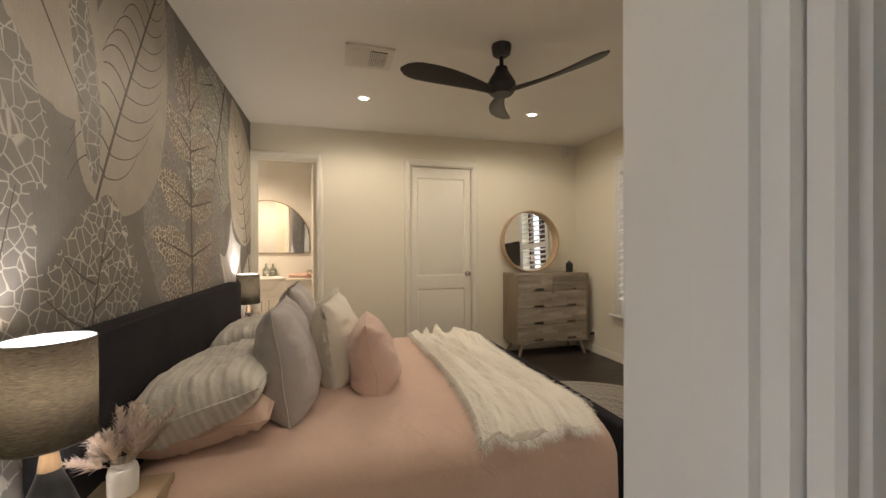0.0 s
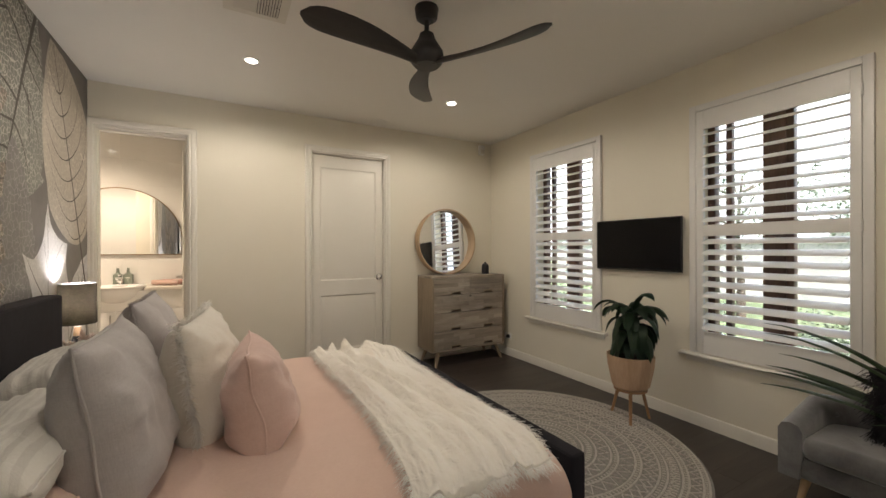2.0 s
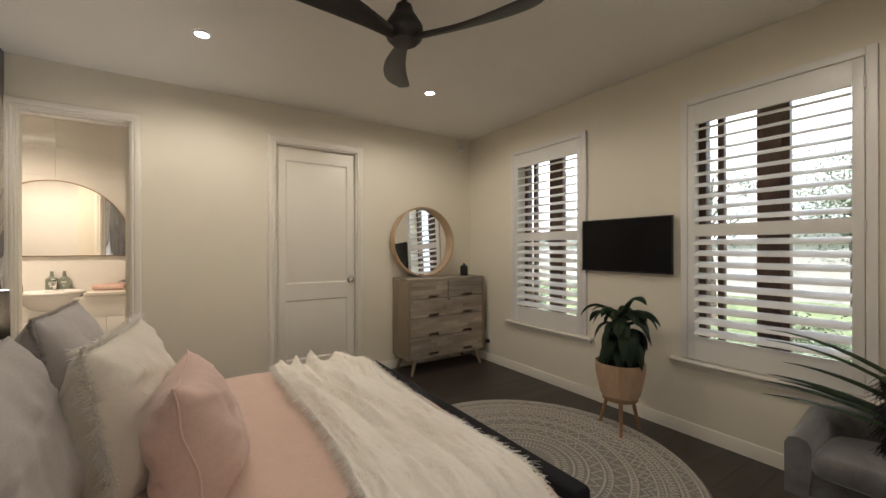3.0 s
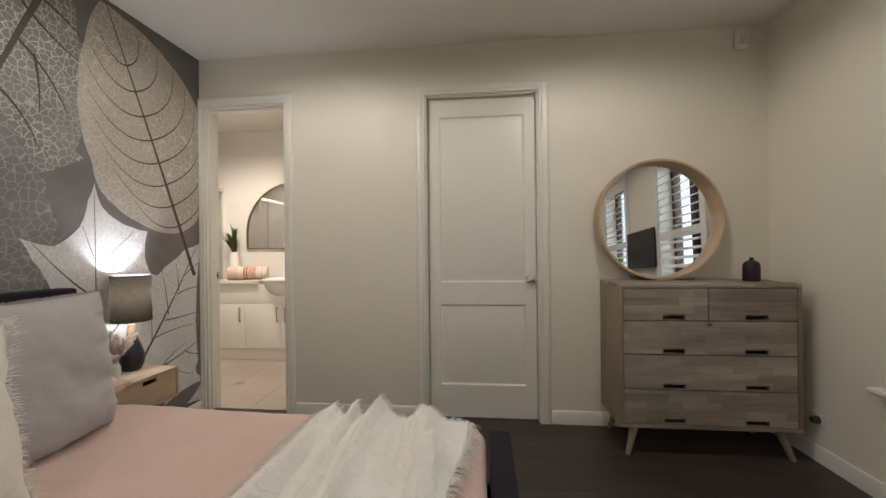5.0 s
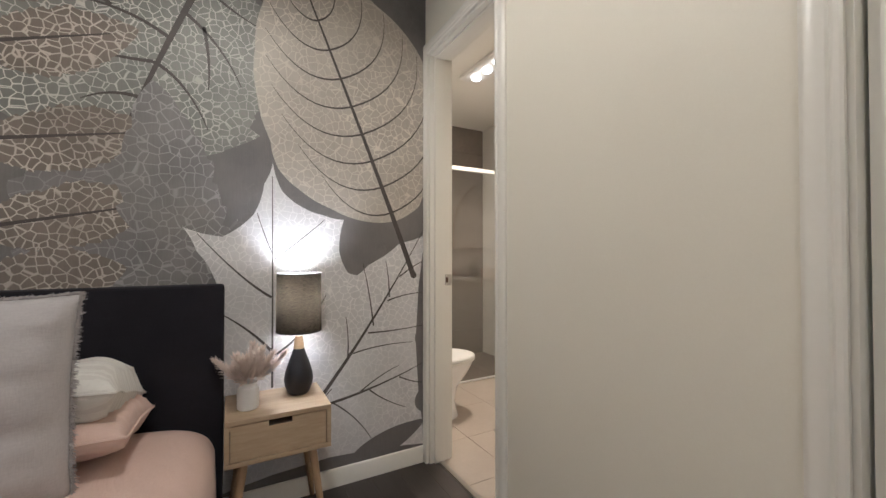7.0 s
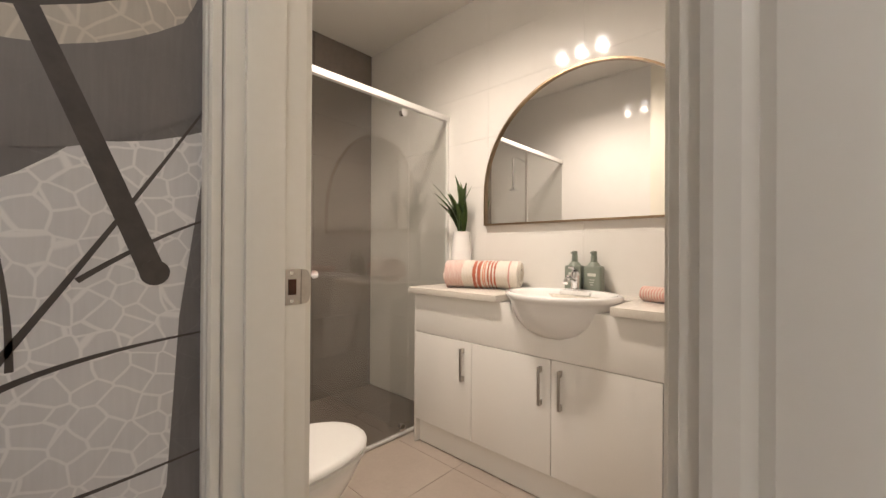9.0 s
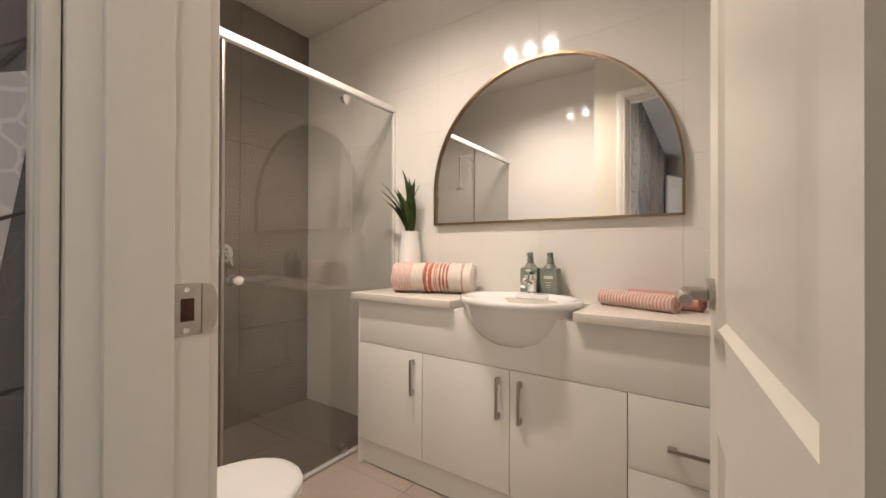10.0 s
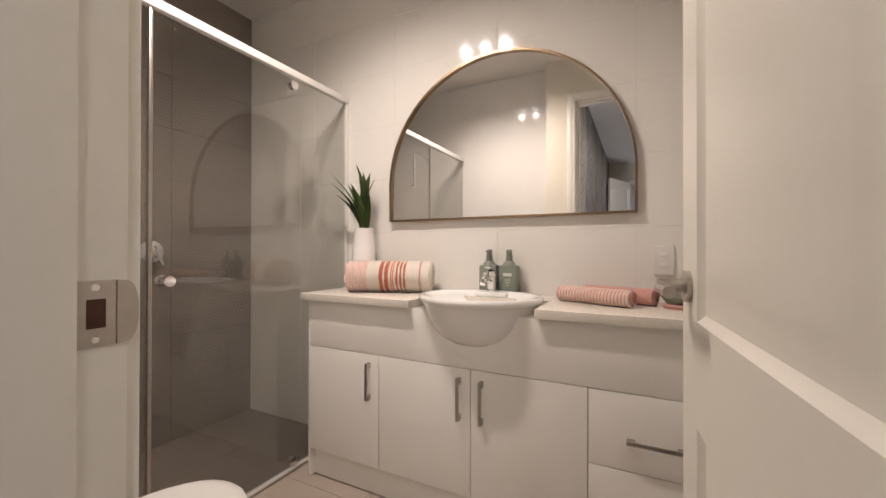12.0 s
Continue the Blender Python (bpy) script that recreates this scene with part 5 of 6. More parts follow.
am = thing("arch_mirror", pose(MX, BN - 0.009, MZ0), "arched wall mirror in a thin aged brass frame", "mirror")


def arch(ins):
    w, h0 = MW - ins, MH - MW
    pts = [(-w, ins), (w, ins)]
    for k in range(49):
        t = math.pi * k / 48
        pts.append((w * math.cos(t), h0 + (MW - ins) * math.sin(t)))
    return pts


def arch_band(i0, i1, y0, y1):
    rings = [[(x, y, z) for x, z in arch(i)] for i, y in ((i0, y1), (i0, y0), (i1, y0), (i1, y1))]
    b = loft(rings, True, False)
    bmesh.ops.recalc_face_normals(b, faces=b.faces[:])
    return b


part("mirror_frame", arch_band(0, 0.010, -0.028, -0.001), BRASS, am, "thin aged brass frame")
fb = bmesh.new()
fb.faces.new([fb.verts.new((x, -0.014, z)) for x, z in arch(0.0095)])
ext = bmesh.ops.extrude_face_region(fb, geom=fb.faces[:])
bmesh.ops.translate(fb, vec=(0, 0.008, 0), verts=[v for v in ext["geom"] if isinstance(v, bmesh.types.BMVert)])
bmesh.ops.recalc_face_normals(fb, faces=fb.faces[:])
part("mirror_glass", fb, MIRROR, am, smooth=0)

# towels
def rolled_towel(name, m, L, r, mats, label):
    tw = thing(name, m, label, "towel", "rolled towels")
    n = len(mats)
    pos = 0.0
    for k, (mat, share) in enumerate(mats):
        x0, x1 = pos * L, (pos + share) * L
        pos += share
        cnt = max(2, int((x1 - x0) / 0.006))
        rings = []
        for i in range(cnt + 1):
            x = x0 + (x1 - x0) * i / cnt
            ring = []
            for j in range(30):
                t = 2 * math.pi * j / 30
                rr = r * (1 + 0.07 * math.sin(x * 400 + j) * math.cos(j * 2.1) + 0.05 * noise.noise((x * 14, math.cos(t) * 2, math.sin(t) * 2)))
                ring.append((x, 1.12 * rr * math.cos(t), r * 0.95 + rr * 0.92 * math.sin(t)))
            rings.append(ring)
        part("towel_band", loft(rings), mat, tw, smooth=70)
    coil = [(-0.002, 0.92 * r * (1 - q / 34) * math.cos(q * 0.55), r * 0.95 + 0.85 * r * (1 - q / 34) * math.sin(q * 0.55)) for q in range(30)]
    part("towel_roll_end", tube(coil, r * 0.09, 6), mats[0][0], tw)
    part("towel_roll_end", moved(tube(coil, r * 0.09, 6), pose(L + 0.004, 0, 0)), mats[-1][0], tw)
    return tw


TERRY_MIX = cloth("pink_white_waffle", (0.66, 0.42, 0.36), (0.58, 0.34, 0.29), 120, wrinkle=0.3, stripes=("X", 40, (0.74, 0.62, 0.55)))
RUST_MIX = cloth("rust_cream_stripe", (0.62, 0.18, 0.08), (0.50, 0.12, 0.055), 120, wrinkle=0.3, stripes=("X", 36, (0.74, 0.60, 0.50)))
rolled_towel("bath_towel", pose(-1.672, 6.24, VT, 0, 0, 21), 0.41, 0.082, [(TERRY_MIX, 0.26), (TERRY_WHITE, 0.15)] + [(TERRY_RED, 0.045), (TERRY_WHITE, 0.02)] * 2 + [(RUST_MIX, 0.05), (TERRY_WHITE, 0.02), (TERRY_RED, 0.022), (TERRY_WHITE, 0.022), (TERRY_RED, 0.022), (TERRY_WHITE, 0.022), (TERRY_RED, 0.022), (TERRY_WHITE, 0.16), (TERRY_PINK, 0.02), (TERRY_WHITE, 0.10)], "rolled waffle bath towel in pink, cream and rust bands")
rolled_towel("hand_towel", pose(-0.665, 6.375, VT, 0, 0, -24), 0.29, 0.034, [(STRIPE_TOWEL, 1.0)], "rolled pink and cream striped hand towel")
rolled_towel("hand_towel", pose(-0.575, 6.45, VT, 0, 0, -21), 0.27, 0.034, [(TERRY_PINK, 1.0)], "rolled dusty pink hand towel")
bowl = thing("stone_bowl", pose(-0.25, 6.33, VT), "small grey stone bowl on a terracotta dish", "bowl")
part("dish", lathe([(0.0001, 0), (0.05, 0), (0.056, 0.012), (0.05, 0.016), (0.0001, 0.014)], 28), TERRY_PINK, bowl)
part("bowl", lathe([(0.0001, 0.016), (0.04, 0.018), (0.060, 0.045), (0.056, 0.075), (0.045, 0.092), (0.04, 0.09), (0.05, 0.07), (0.0001, 0.05)], 28), SAGE, bowl)

# vase with agave leaves
va = thing("agave_vase", pose(-1.705, 6.385, VT), "tall white vase with upright green agave leaves", "vase")
part("vase", lathe([(0.0001, 0), (0.050, 0), (0.058, 0.01), (0.066, 0.10), (0.061, 0.22), (0.050, 0.31), (0.052, 0.325), (0.042, 0.325), (0.040, 0.30), (0.0001, 0.29)], 36), CERAMIC, va)


def sword_leaf(tip, width, root=(0, 0, 0.30), fold=0.3, bend=0.15, n=10):
    root, tip = Vector(root), Vector(tip)
    d = tip - root
    side = d.cross(Vector((0, 0, 1)))
    side = side.normalized() if side.length > 1e-4 else Vector((1, 0, 0))
    up = side.cross(d).normalized()
    rows = []
    b = bmesh.new()
    for i in range(n + 1):
        t = i / n
        w = width * (0.55 + 0.9 * t - 1.45 * t ** 2.2 + 0.02)
        w = max(w, 0.0006)
        c = root + d * t + up * (bend * d.length * math.sin(t * math.pi) * 0.5)
        rows.append([b.verts.new(c - side * w + up * w * fold), b.verts.new(c), b.verts.new(c + side * w + up * w * fold)])
    for p, q in zip(rows, rows[1:]):
        for k in range(2):
            b.faces.new((p[k], p[k + 1], q[k + 1], q[k]))
    g = bmesh.ops.solidify(b, geom=b.faces[:], thickness=0.0016)
    return b


rg = random.Random(12)
for k in range(14):
    t = 2 * math.pi * k / 14 + rg.uniform(-0.2, 0.2)
    r = rg.uniform(0.04, 0.19)
    part("leaf", sword_leaf(((0.55 if math.cos(t) > 0 else 1.0) * r * math.cos(t) - 0.02, 0.6 * r * math.sin(t) - 0.02, rg.uniform(0.60, 0.73) - 0.5 * r), 0.036), SUCCULENT, va)

# shower: screen, floor, fittings
SX = -1.925
scr = thing("shower_screen", pose(SX, 0, 0), "clear glass shower screen with a white aluminium head rail", "shower screen")
part("head_rail", box(-0.016, BS + 0.01, 1.965, 0.016, BN - 0.009, 2.0, 0.003), PLASTIC, scr)
part("sill_rail", box(-0.012, BS + 0.01, 0.002, 0.012, BN - 0.009, 0.016, 0.002), PLASTIC, scr)
part("wall_channel", box(-0.012, BN - 0.030, 0.016, 0.012, BN - 0.009, 1.965, 0.002), PLASTIC, scr)
part("glass_door", box(-0.003, 5.475, 0.018, 0.003, 6.145, 1.960), SHOWERGLASS, scr)
part("glass_panel", box(-0.003, 6.155, 0.018, 0.003, BN - 0.012, 1.964), SHOWERGLASS, scr)
part("glass_panel", box(-0.003, BS + 0.012, 0.018, 0.003, 5.45, 1.964), SHOWERGLASS, scr)
part("door_post", box(-0.007, 5.458, 0.016, 0.007, 5.471, 1.965, 0.002), BRUSHED, scr)
for z in (0.045, 1.925):
    part("pivot_hinge", moved(lathe([(0.0001, -0.012), (0.022, -0.012), (0.022, 0.012), (0.0001, 0.012)], 20), pose(0, 6.10, z, 0, 90)), CHROME, scr)
part("knob", moved(lathe([(0.0001, -0.035), (0.02, -0.035), (0.023, -0.02), (0.012, -0.006), (0.012, 0.006), (0.023, 0.02), (0.02, 0.035), (0.0001, 0.035)], 24), pose(0, 5.515, 0.985, 0, 90)), CHROME, scr)
shm = thing("shower_mixer", pose(BX0 + 0.0085, 5.88, 1.09), "chrome shower mixer on the tiled wall", "tap")
part("plate", moved(lathe([(0.0001, 0), (0.065, 0), (0.062, 0.010), (0.035, 0.016), (0.033, 0.05), (0.0001, 0.055)], 32), pose(0, 0, 0, 0, 90)), CHROME, shm)
part("lever", tube([(0.045, 0, 0), (0.065, 0.02, -0.04), (0.07, 0.03, -0.075)], 0.012, 10, 0.008), CHROME, shm)
shh = thing("overhead_shower", pose(-2.3, BS, 2.02), "chrome shower arm with a drop pipe", "shower head")
part("arm", tube([(0, 0.002, 0), (0, 0.25, 0.03), (0, 0.30, 0.0), (0, 0.30, -0.30)], 0.011, 10), CHROME, shh)
part("rose", moved(lathe([(0.012, 0.03), (0.04, 0.01), (0.045, 0), (0.0001, -0.002)], 24), pose(0, 0.30, -0.32)), CHROME, shh)

# toilet facing into the room
TX, TY = -1.40, BS + 0.0005
wc = thing("toilet", pose(TX, TY, 0.0), "white ceramic toilet with the lid down", "toilet")


def toilet_ring(z, w, front, back, segs=36):
    pts = []
    for k in range(segs):
        t = 2 * math.pi * k / segs
        c, s = math.cos(t), math.sin(t)
        y = (back + 0.20) + ((front - back - 0.20) * s if s > 0 else 0.20 * s)
        pts.append((w * (abs(c) ** 0.85) * (1 if c > 0 else -1), y, z))
    return pts


part("pan", loft([toilet_ring(z, w, f, bk) for z, w, f, bk in ((0.0, 0.125, 0.50, 0.14), (0.02, 0.122, 0.495, 0.14), (0.12, 0.105, 0.47, 0.15), (0.22, 0.118, 0.50, 0.14), (0.31, 0.160, 0.585, 0.10), (0.37, 0.178, 0.625, 0.09), (0.395, 0.180, 0.63, 0.09))]), CERAMIC, wc, smooth=60)
part("seat", loft([toilet_ring(z, w, f, bk) for z, w, f, bk in ((0.397, 0.178, 0.632, 0.16), (0.400, 0.184, 0.640, 0.155), (0.415, 0.184, 0.640, 0.155), (0.418, 0.180, 0.634, 0.16))]), PLASTIC, wc, smooth=40)
part("lid", loft([toilet_ring(z, w, f, bk) for z, w, f, bk in ((0.420, 0.178, 0.630, 0.165), (0.424, 0.185, 0.642, 0.155), (0.436, 0.183, 0.638, 0.157), (0.444, 0.165, 0.61, 0.175), (0.447, 0.10, 0.52, 0.22))]), PLASTIC, wc, smooth=60)
part("cistern", box(-0.185, 0.0, 0.40, 0.185, 0.165, 0.80, 0.025, segs=3), CERAMIC, wc)
part("cistern_lid", box(-0.195, 0.0, 0.801, 0.195, 0.175, 0.835, 0.012, segs=3), CERAMIC, wc)

# ceiling heat lamp unit
hl = thing("heat_lamp_unit", pose(-1.40, 5.585, H), "white ceiling heat lamp unit with three lit bulbs in a row", "ceiling light")
part("cover", box(-0.27, -0.10, -0.030, 0.27, 0.10, 0.0005, 0.014, segs=3), PLASTIC, hl)
for sx in (-0.155, 0.0, 0.155):
    part("bulb", moved(lathe([(0.030, 0.0), (0.036, -0.006), (0.038, -0.014), (0.033, -0.022), (0.021, -0.028), (0.0001, -0.030)], 24), pose(sx, 0, -0.0295)), BULB, hl)
# floor waste
dr2 = thing("floor_waste", pose(-0.98, 5.386, 0.0), "round chrome floor drain grate in the tiles", "drain")
part("rim", lathe([(0.034, 0), (0.04, 0), (0.04, 0.004), (0.034, 0.004)], 28, False), CHROME, dr2)
for k in range(5):
    o = -0.024 + 0.012 * k
    w = math.sqrt(0.034 ** 2 - o * o)
    part("bar", box(-w, o - 0.0025, 0.0, w, o + 0.0025, 0.003), CHROME, dr2)
# power point beside the mirror
p2 = thing("power_point", pose(-0.29, BN - 0.0085, 1.06), "white bathroom wall power point", "power outlet")
part("plate", box(-0.036, -0.009, -0.058, 0.036, -0.0005, 0.058, 0.003), PLASTIC, p2)
for z in (-0.02, 0.02):
    part("switch", box(-0.012, -0.013, z - 0.008, 0.012, -0.009, z + 0.008, 0.001), PLASTIC, p2)


# ---- leaf mural on the bed wall ----
from mathutils.geometry import tessellate_polygon

MU_PALE = netted("print_pale_leaf", (0.47, 0.43, 0.37), (0.41, 0.37, 0.32), (0.70, 0.64, 0.55), 26, 0.065, 0.85, 1.6)
MU_TEAL = netted("print_grey_green_leaf", (0.25, 0.25, 0.225), (0.19, 0.192, 0.175), (0.68, 0.66, 0.60), 30, 0.08, 1.0, 1.2)
MU_BROWN = netted("print_brown_leaf", (0.225, 0.187, 0.157), (0.165, 0.138, 0.116), (0.70, 0.63, 0.55), 31, 0.10, 1.0, 1.4)
MU_GHOST = netted("print_ghost_leaf", (0.225, 0.214, 0.208), (0.175, 0.166, 0.164), (0.35, 0.335, 0.325), 24, 0.065, 0.95, 1.5)
MU_WHITE = netted("print_white_leaf", (0.64, 0.625, 0.62), (0.57, 0.555, 0.55), (0.82, 0.80, 0.78), 30, 0.075, 0.9, 1.1)
MU_DARK = netted("print_shadow_leaf", (0.185, 0.172, 0.165), (0.145, 0.135, 0.132), (0.2, 0.19, 0.18), 24, 0.02, 0.2)
MU_BIGNET = netted("print_open_net_leaf", (0.19, 0.178, 0.167), (0.145, 0.136, 0.13), (0.47, 0.44, 0.395), 19, 0.06, 1.0, 0.8)
MU_FAN = netted("print_cream_leaf", (0.35, 0.315, 0.275), (0.30, 0.27, 0.235), (0.42, 0.385, 0.34), 30, 0.03, 0.4, 1.2)
INK = material("print_vein_ink", (0.085, 0.072, 0.064), (0.058, 0.049, 0.044), 40, rough=0.55, relief=0.05)
mural = thing("leaf_mural", pose(0, 0, 0), "wallpaper mural of overlapping skeleton leaves in grey and cream", "mural")
part("paper", box(XW + 0.0003, YS + 0.001, 0.0925, XW + 0.002, YN - 0.003, H - 0.001), WALLPAPER, mural)
ML = [0]


def clampyz(y, z):
    return min(max(y, YS + 0.01), YN - 0.006), min(max(z, 0.095), H - 0.003)


def layer():
    ML[0] += 1
    return XW + 0.0022 + 0.00005 * ML[0]


def leaf_print(base, tip, wl, wr, mat, jag=0.0, teeth=30, swell=0.8, bend=0.0, n=70, seed=0, label=""):
    """Leaf blade printed flat on the wall between a base and a tip."""
    x = layer()
    B, T = Vector(base), Vector(tip)
    d = T - B
    nrm = Vector((-d.y, d.x)).normalized()
    b = bmesh.new()
    rows = []
    for i in range(n + 1):
        t = i / n
        c = B + d * t + nrm * bend * math.sin(math.pi * t)
        f = math.sin(math.pi * t ** swell) ** 0.75 if 0 < t < 1 else 0.0
        j = 1 + jag * ((t * teeth) % 1.0 - 0.5) + 1.4 * jag * noise.noise((t * 7 + seed, seed, 0))
        j2 = 1 + jag * ((t * teeth + 0.4) % 1.0 - 0.5) + 1.4 * jag * noise.noise((t * 7 + seed, seed, 5))
        p, q = c + nrm * wl * f * j, c - nrm * wr * f * j2
        row = []
        for k in range(5):
            m = p.lerp(q, k / 4)
            row.append(b.verts.new((x, *clampyz(m.x, m.y))))
        rows.append(row)
    for r0, r1 in zip(rows, rows[1:]):
        for k in range(4):
            b.faces.new((r0[k], r0[k + 1], r1[k + 1], r1[k]))
    return part("leaf_print", b, mat, mural, smooth=0)


def poly_print(pts, mat):
    """Lobed leaf outline, its edges softened by a little waviness."""
    x = layer()
    b = bmesh.new()
    out = []
    for (y0, z0), (y1, z1) in zip(pts, pts[1:] + pts[:1]):
        dy, dz = y1 - y0, z1 - z0
        size = math.hypot(dy, dz)
        for k in range(4):
            t = k / 4
            w = -0.05 * size * math.sin(math.pi * t)
            out.append(clampyz(y0 + dy * t - dz / size * w, z0 + dz * t + dy / size * w))
    vs = [b.verts.new((x, y, z)) for y, z in out]
    for tri in tessellate_polygon([[Vector((y, z, 0)) for y, z in out]]):
        if len(set(tri)) == 3:
            b.faces.new([vs[i] for i in tri])
    return part("leaf_print", b, mat, mural, smooth=0)


def vein(pts, w0, w1, x, b=None, n=10):
    """A tapering printed vein along a smooth line through the points."""
    b = b or bmesh.new()
    P = [Vector(p) for p in pts]
    if len(P) == 2:
        P = [P[0], (P[0] + P[1]) / 2, P[1]]
    line = []
    for k in range(n + 1):
        t = k / n
        line.append(P[0] * (1 - t) ** 2 + P[1] * 2 * t * (1 - t) + P[2] * t * t)
    prev = None
    for k, p in enumerate(line):
        d = (line[min(k + 1, n)] - line[max(k - 1, 0)]).normalized()
        w = (w0 + (w1 - w0) * k / n) / 2
        o = Vector((-d.y, d.x)) * w
        cur = [b.verts.new((x, *clampyz(*(p + o)))), b.verts.new((x, *clampyz(*(p - o))))]
        if prev:
            b.faces.new((prev[0], prev[1], cur[1], cur[0]))
        prev = cur
    return b


def ribs(base, tip, pairs, reach_l, reach_r, lift, w=0.009, bow=0.35, swell=0.8, t0=0.08, t1=0.85):
    """Side veins that leave the midrib in pairs and bow towards the tip."""
    x = layer()
    B, T = Vector(base), Vector(tip)
    d = T - B
    u, nrm = d.normalized(), Vector((-d.y, d.x)).normalized()
    b = None
    for k in range(pairs):
        t = t0 + (t1 - t0) * k / (pairs - 1)
        r = B + d * t
        for s, reach in ((1, reach_l), (-1, reach_r)):
            f = math.sin(math.pi * min(0.999, t + 0.12) ** swell) ** 0.75
            e = r + nrm * s * reach * f * 0.97 + u * lift * (0.45 + 0.55 * f)
            c = r + nrm * s * reach * f * (0.5 + bow * 0.5) + u * lift * (0.02 if bow > 0 else 0.5)
            b = vein([r, c, e], w, 0.002, x, b)
    part("vein_print", b, INK, mural, smooth=0)


def stem(pts, w0, w1):
    part("vein_print", vein(pts, w0, w1, layer(), None, 16), INK, mural, smooth=0)


# ghosted leaves and shadows behind
leaf_print((3.50, 1.0), (3.38, 1.78), 0.40, 0.34, MU_GHOST, 0.12, 9, seed=3)
leaf_print((2.62, 1.0), (2.70, 2.72), 0.30, 0.26, MU_GHOST, 0.12, 9, seed=4)
leaf_print((1.42, 1.35), (1.28, 2.2), 0.20, 0.22, MU_BIGNET, 0.1, 9, seed=5)
poly_print([(3.45, 1.61), (3.64, 1.715), (3.82, 2.01), (3.91, 1.855), (3.955, 1.70), (3.93, 1.555), (3.85, 1.485), (3.845, 1.37), (3.775, 1.29), (3.69, 1.29), (3.60, 1.31), (3.45, 1.3)], MU_DARK)
# grey-green leaf above
leaf_print((3.42, 1.55), (3.72, 2.9), 0.62, 0.40, MU_TEAL, 0.16, 7, 0.62, seed=8)
leaf_print((3.66, 1.62), (3.86, 2.4), 0.14, 0.16, MU_TEAL, 0.15, 8, seed=2)
stem([(3.42, 1.73), (3.56, 2.15), (3.79, 2.69)], 0.012, 0.034)
xx, bb = layer(), None
for r, c, e in (((3.55, 2.12), (3.35, 2.25), (3.08, 2.17)), ((3.60, 2.25), (3.75, 2.15), (3.83, 1.96)), ((3.66, 2.40), (3.78, 2.30), (3.90, 2.26)), ((3.66, 2.40), (3.45, 2.62), (3.25, 2.58)),
                ((3.50, 2.0), (3.62, 1.95), (3.70, 1.74)), ((3.46, 1.86), (3.52, 1.80), (3.55, 1.68)), ((3.50, 2.0), (3.38, 1.99), (3.24, 2.0)), ((3.70, 2.5), (3.85, 2.45), (3.93, 2.38)),
                ((3.68, 2.2), (3.71, 2.05), (3.70, 1.92)), ((3.45, 1.84), (3.36, 1.86), (3.27, 1.80)), ((3.36, 2.2), (3.22, 2.3), (3.10, 2.28)), ((3.45, 2.56), (3.3, 2.5), (3.15, 2.45)), ((3.74, 2.58), (3.5, 2.75), (3.3, 2.69))):
    bb = vein([r, c, e], 0.016, 0.004, xx, bb)
part("vein_print", bb, INK, mural, smooth=0)
# brown fern-like leaf with paired lobes
for (ry, rz), tips in (((2.99, 1.95), ((3.45, 2.12), (2.58, 2.14))), ((2.995, 1.60), ((3.53, 1.72), (2.50, 1.74))), ((3.0, 1.30), ((3.56, 1.42), (2.44, 1.42))), ((3.0, 1.08), ((3.42, 1.13), (2.55, 1.14))), ((2.98, 2.18), ((3.22, 2.42), (2.76, 2.44)))):
    for ty, tz in tips:
        leaf_print((ry, rz - 0.04), (ty, tz), 0.128, 0.124, MU_BROWN, 0.12, 12, 0.85, seed=ry + tz)
leaf_print((2.98, 2.1), (2.96, 2.62), 0.13, 0.13, MU_BROWN, 0.1, 10, seed=7)
xx, bb = layer(), None
for (ry, rz), tips in (((2.99, 1.95), ((3.36, 2.08), (2.68, 2.08))), ((2.995, 1.60), ((3.50, 1.70), (2.58, 1.71))), ((3.0, 1.28), ((3.54, 1.405), (2.52, 1.39))), ((2.98, 2.2), ((3.15, 2.38), (2.82, 2.40)))):
    for ty, tz in tips:
        bb = vein([(ry, rz), ((ry + ty) / 2, (rz + tz) / 2 + 0.0), (ty, tz)], 0.016, 0.004, xx, bb)
part("vein_print", bb, INK, mural, smooth=0)
stem([(3.005, 1.03), (2.99, 1.7), (2.965, 2.55)], 0.028, 0.008)
leaf_print((3.66, 1.02), (3.50, 1.92), 0.20, 0.17, MU_GHOST, 0.14, 9, seed=31)
# white maple-like leaf behind the lamp and down the wall
poly_print([(3.607, 1.305), (3.76, 1.265), (3.885, 1.37), (3.93, 1.52), (3.967, 1.625), (4.01, 1.49), (4.10, 1.42), (4.20, 1.385), (4.31, 1.365), (4.285, 1.22), (4.36, 1.10), (4.50, 1.16), (4.62, 1.25),
            (4.78, 1.30), (4.78, 0.10), (3.70, 0.10), (3.74, 0.60), (3.76, 0.95), (3.72, 1.10), (3.66, 1.20)], MU_WHITE)
poly_print([(4.31, 1.37), (4.285, 1.2), (4.33, 1.09), (4.38, 1.075), (4.45, 1.14), (4.51, 1.27), (4.56, 1.23), (4.66, 1.26), (4.78, 1.34), (4.78, 1.46), (4.5, 1.44)], MU_DARK)
for cy, cz, r in ((4.77, 0.72, 0.07), (4.77, 0.36, 0.075)):
    leaf_print((cy, cz - r), (cy, cz + r), 0.055, 0.055, MU_DARK)
leaf_print((4.35, 0.12), (4.78, 0.24), 0.05, 0.08, MU_DARK)
xx, bb = layer(), None
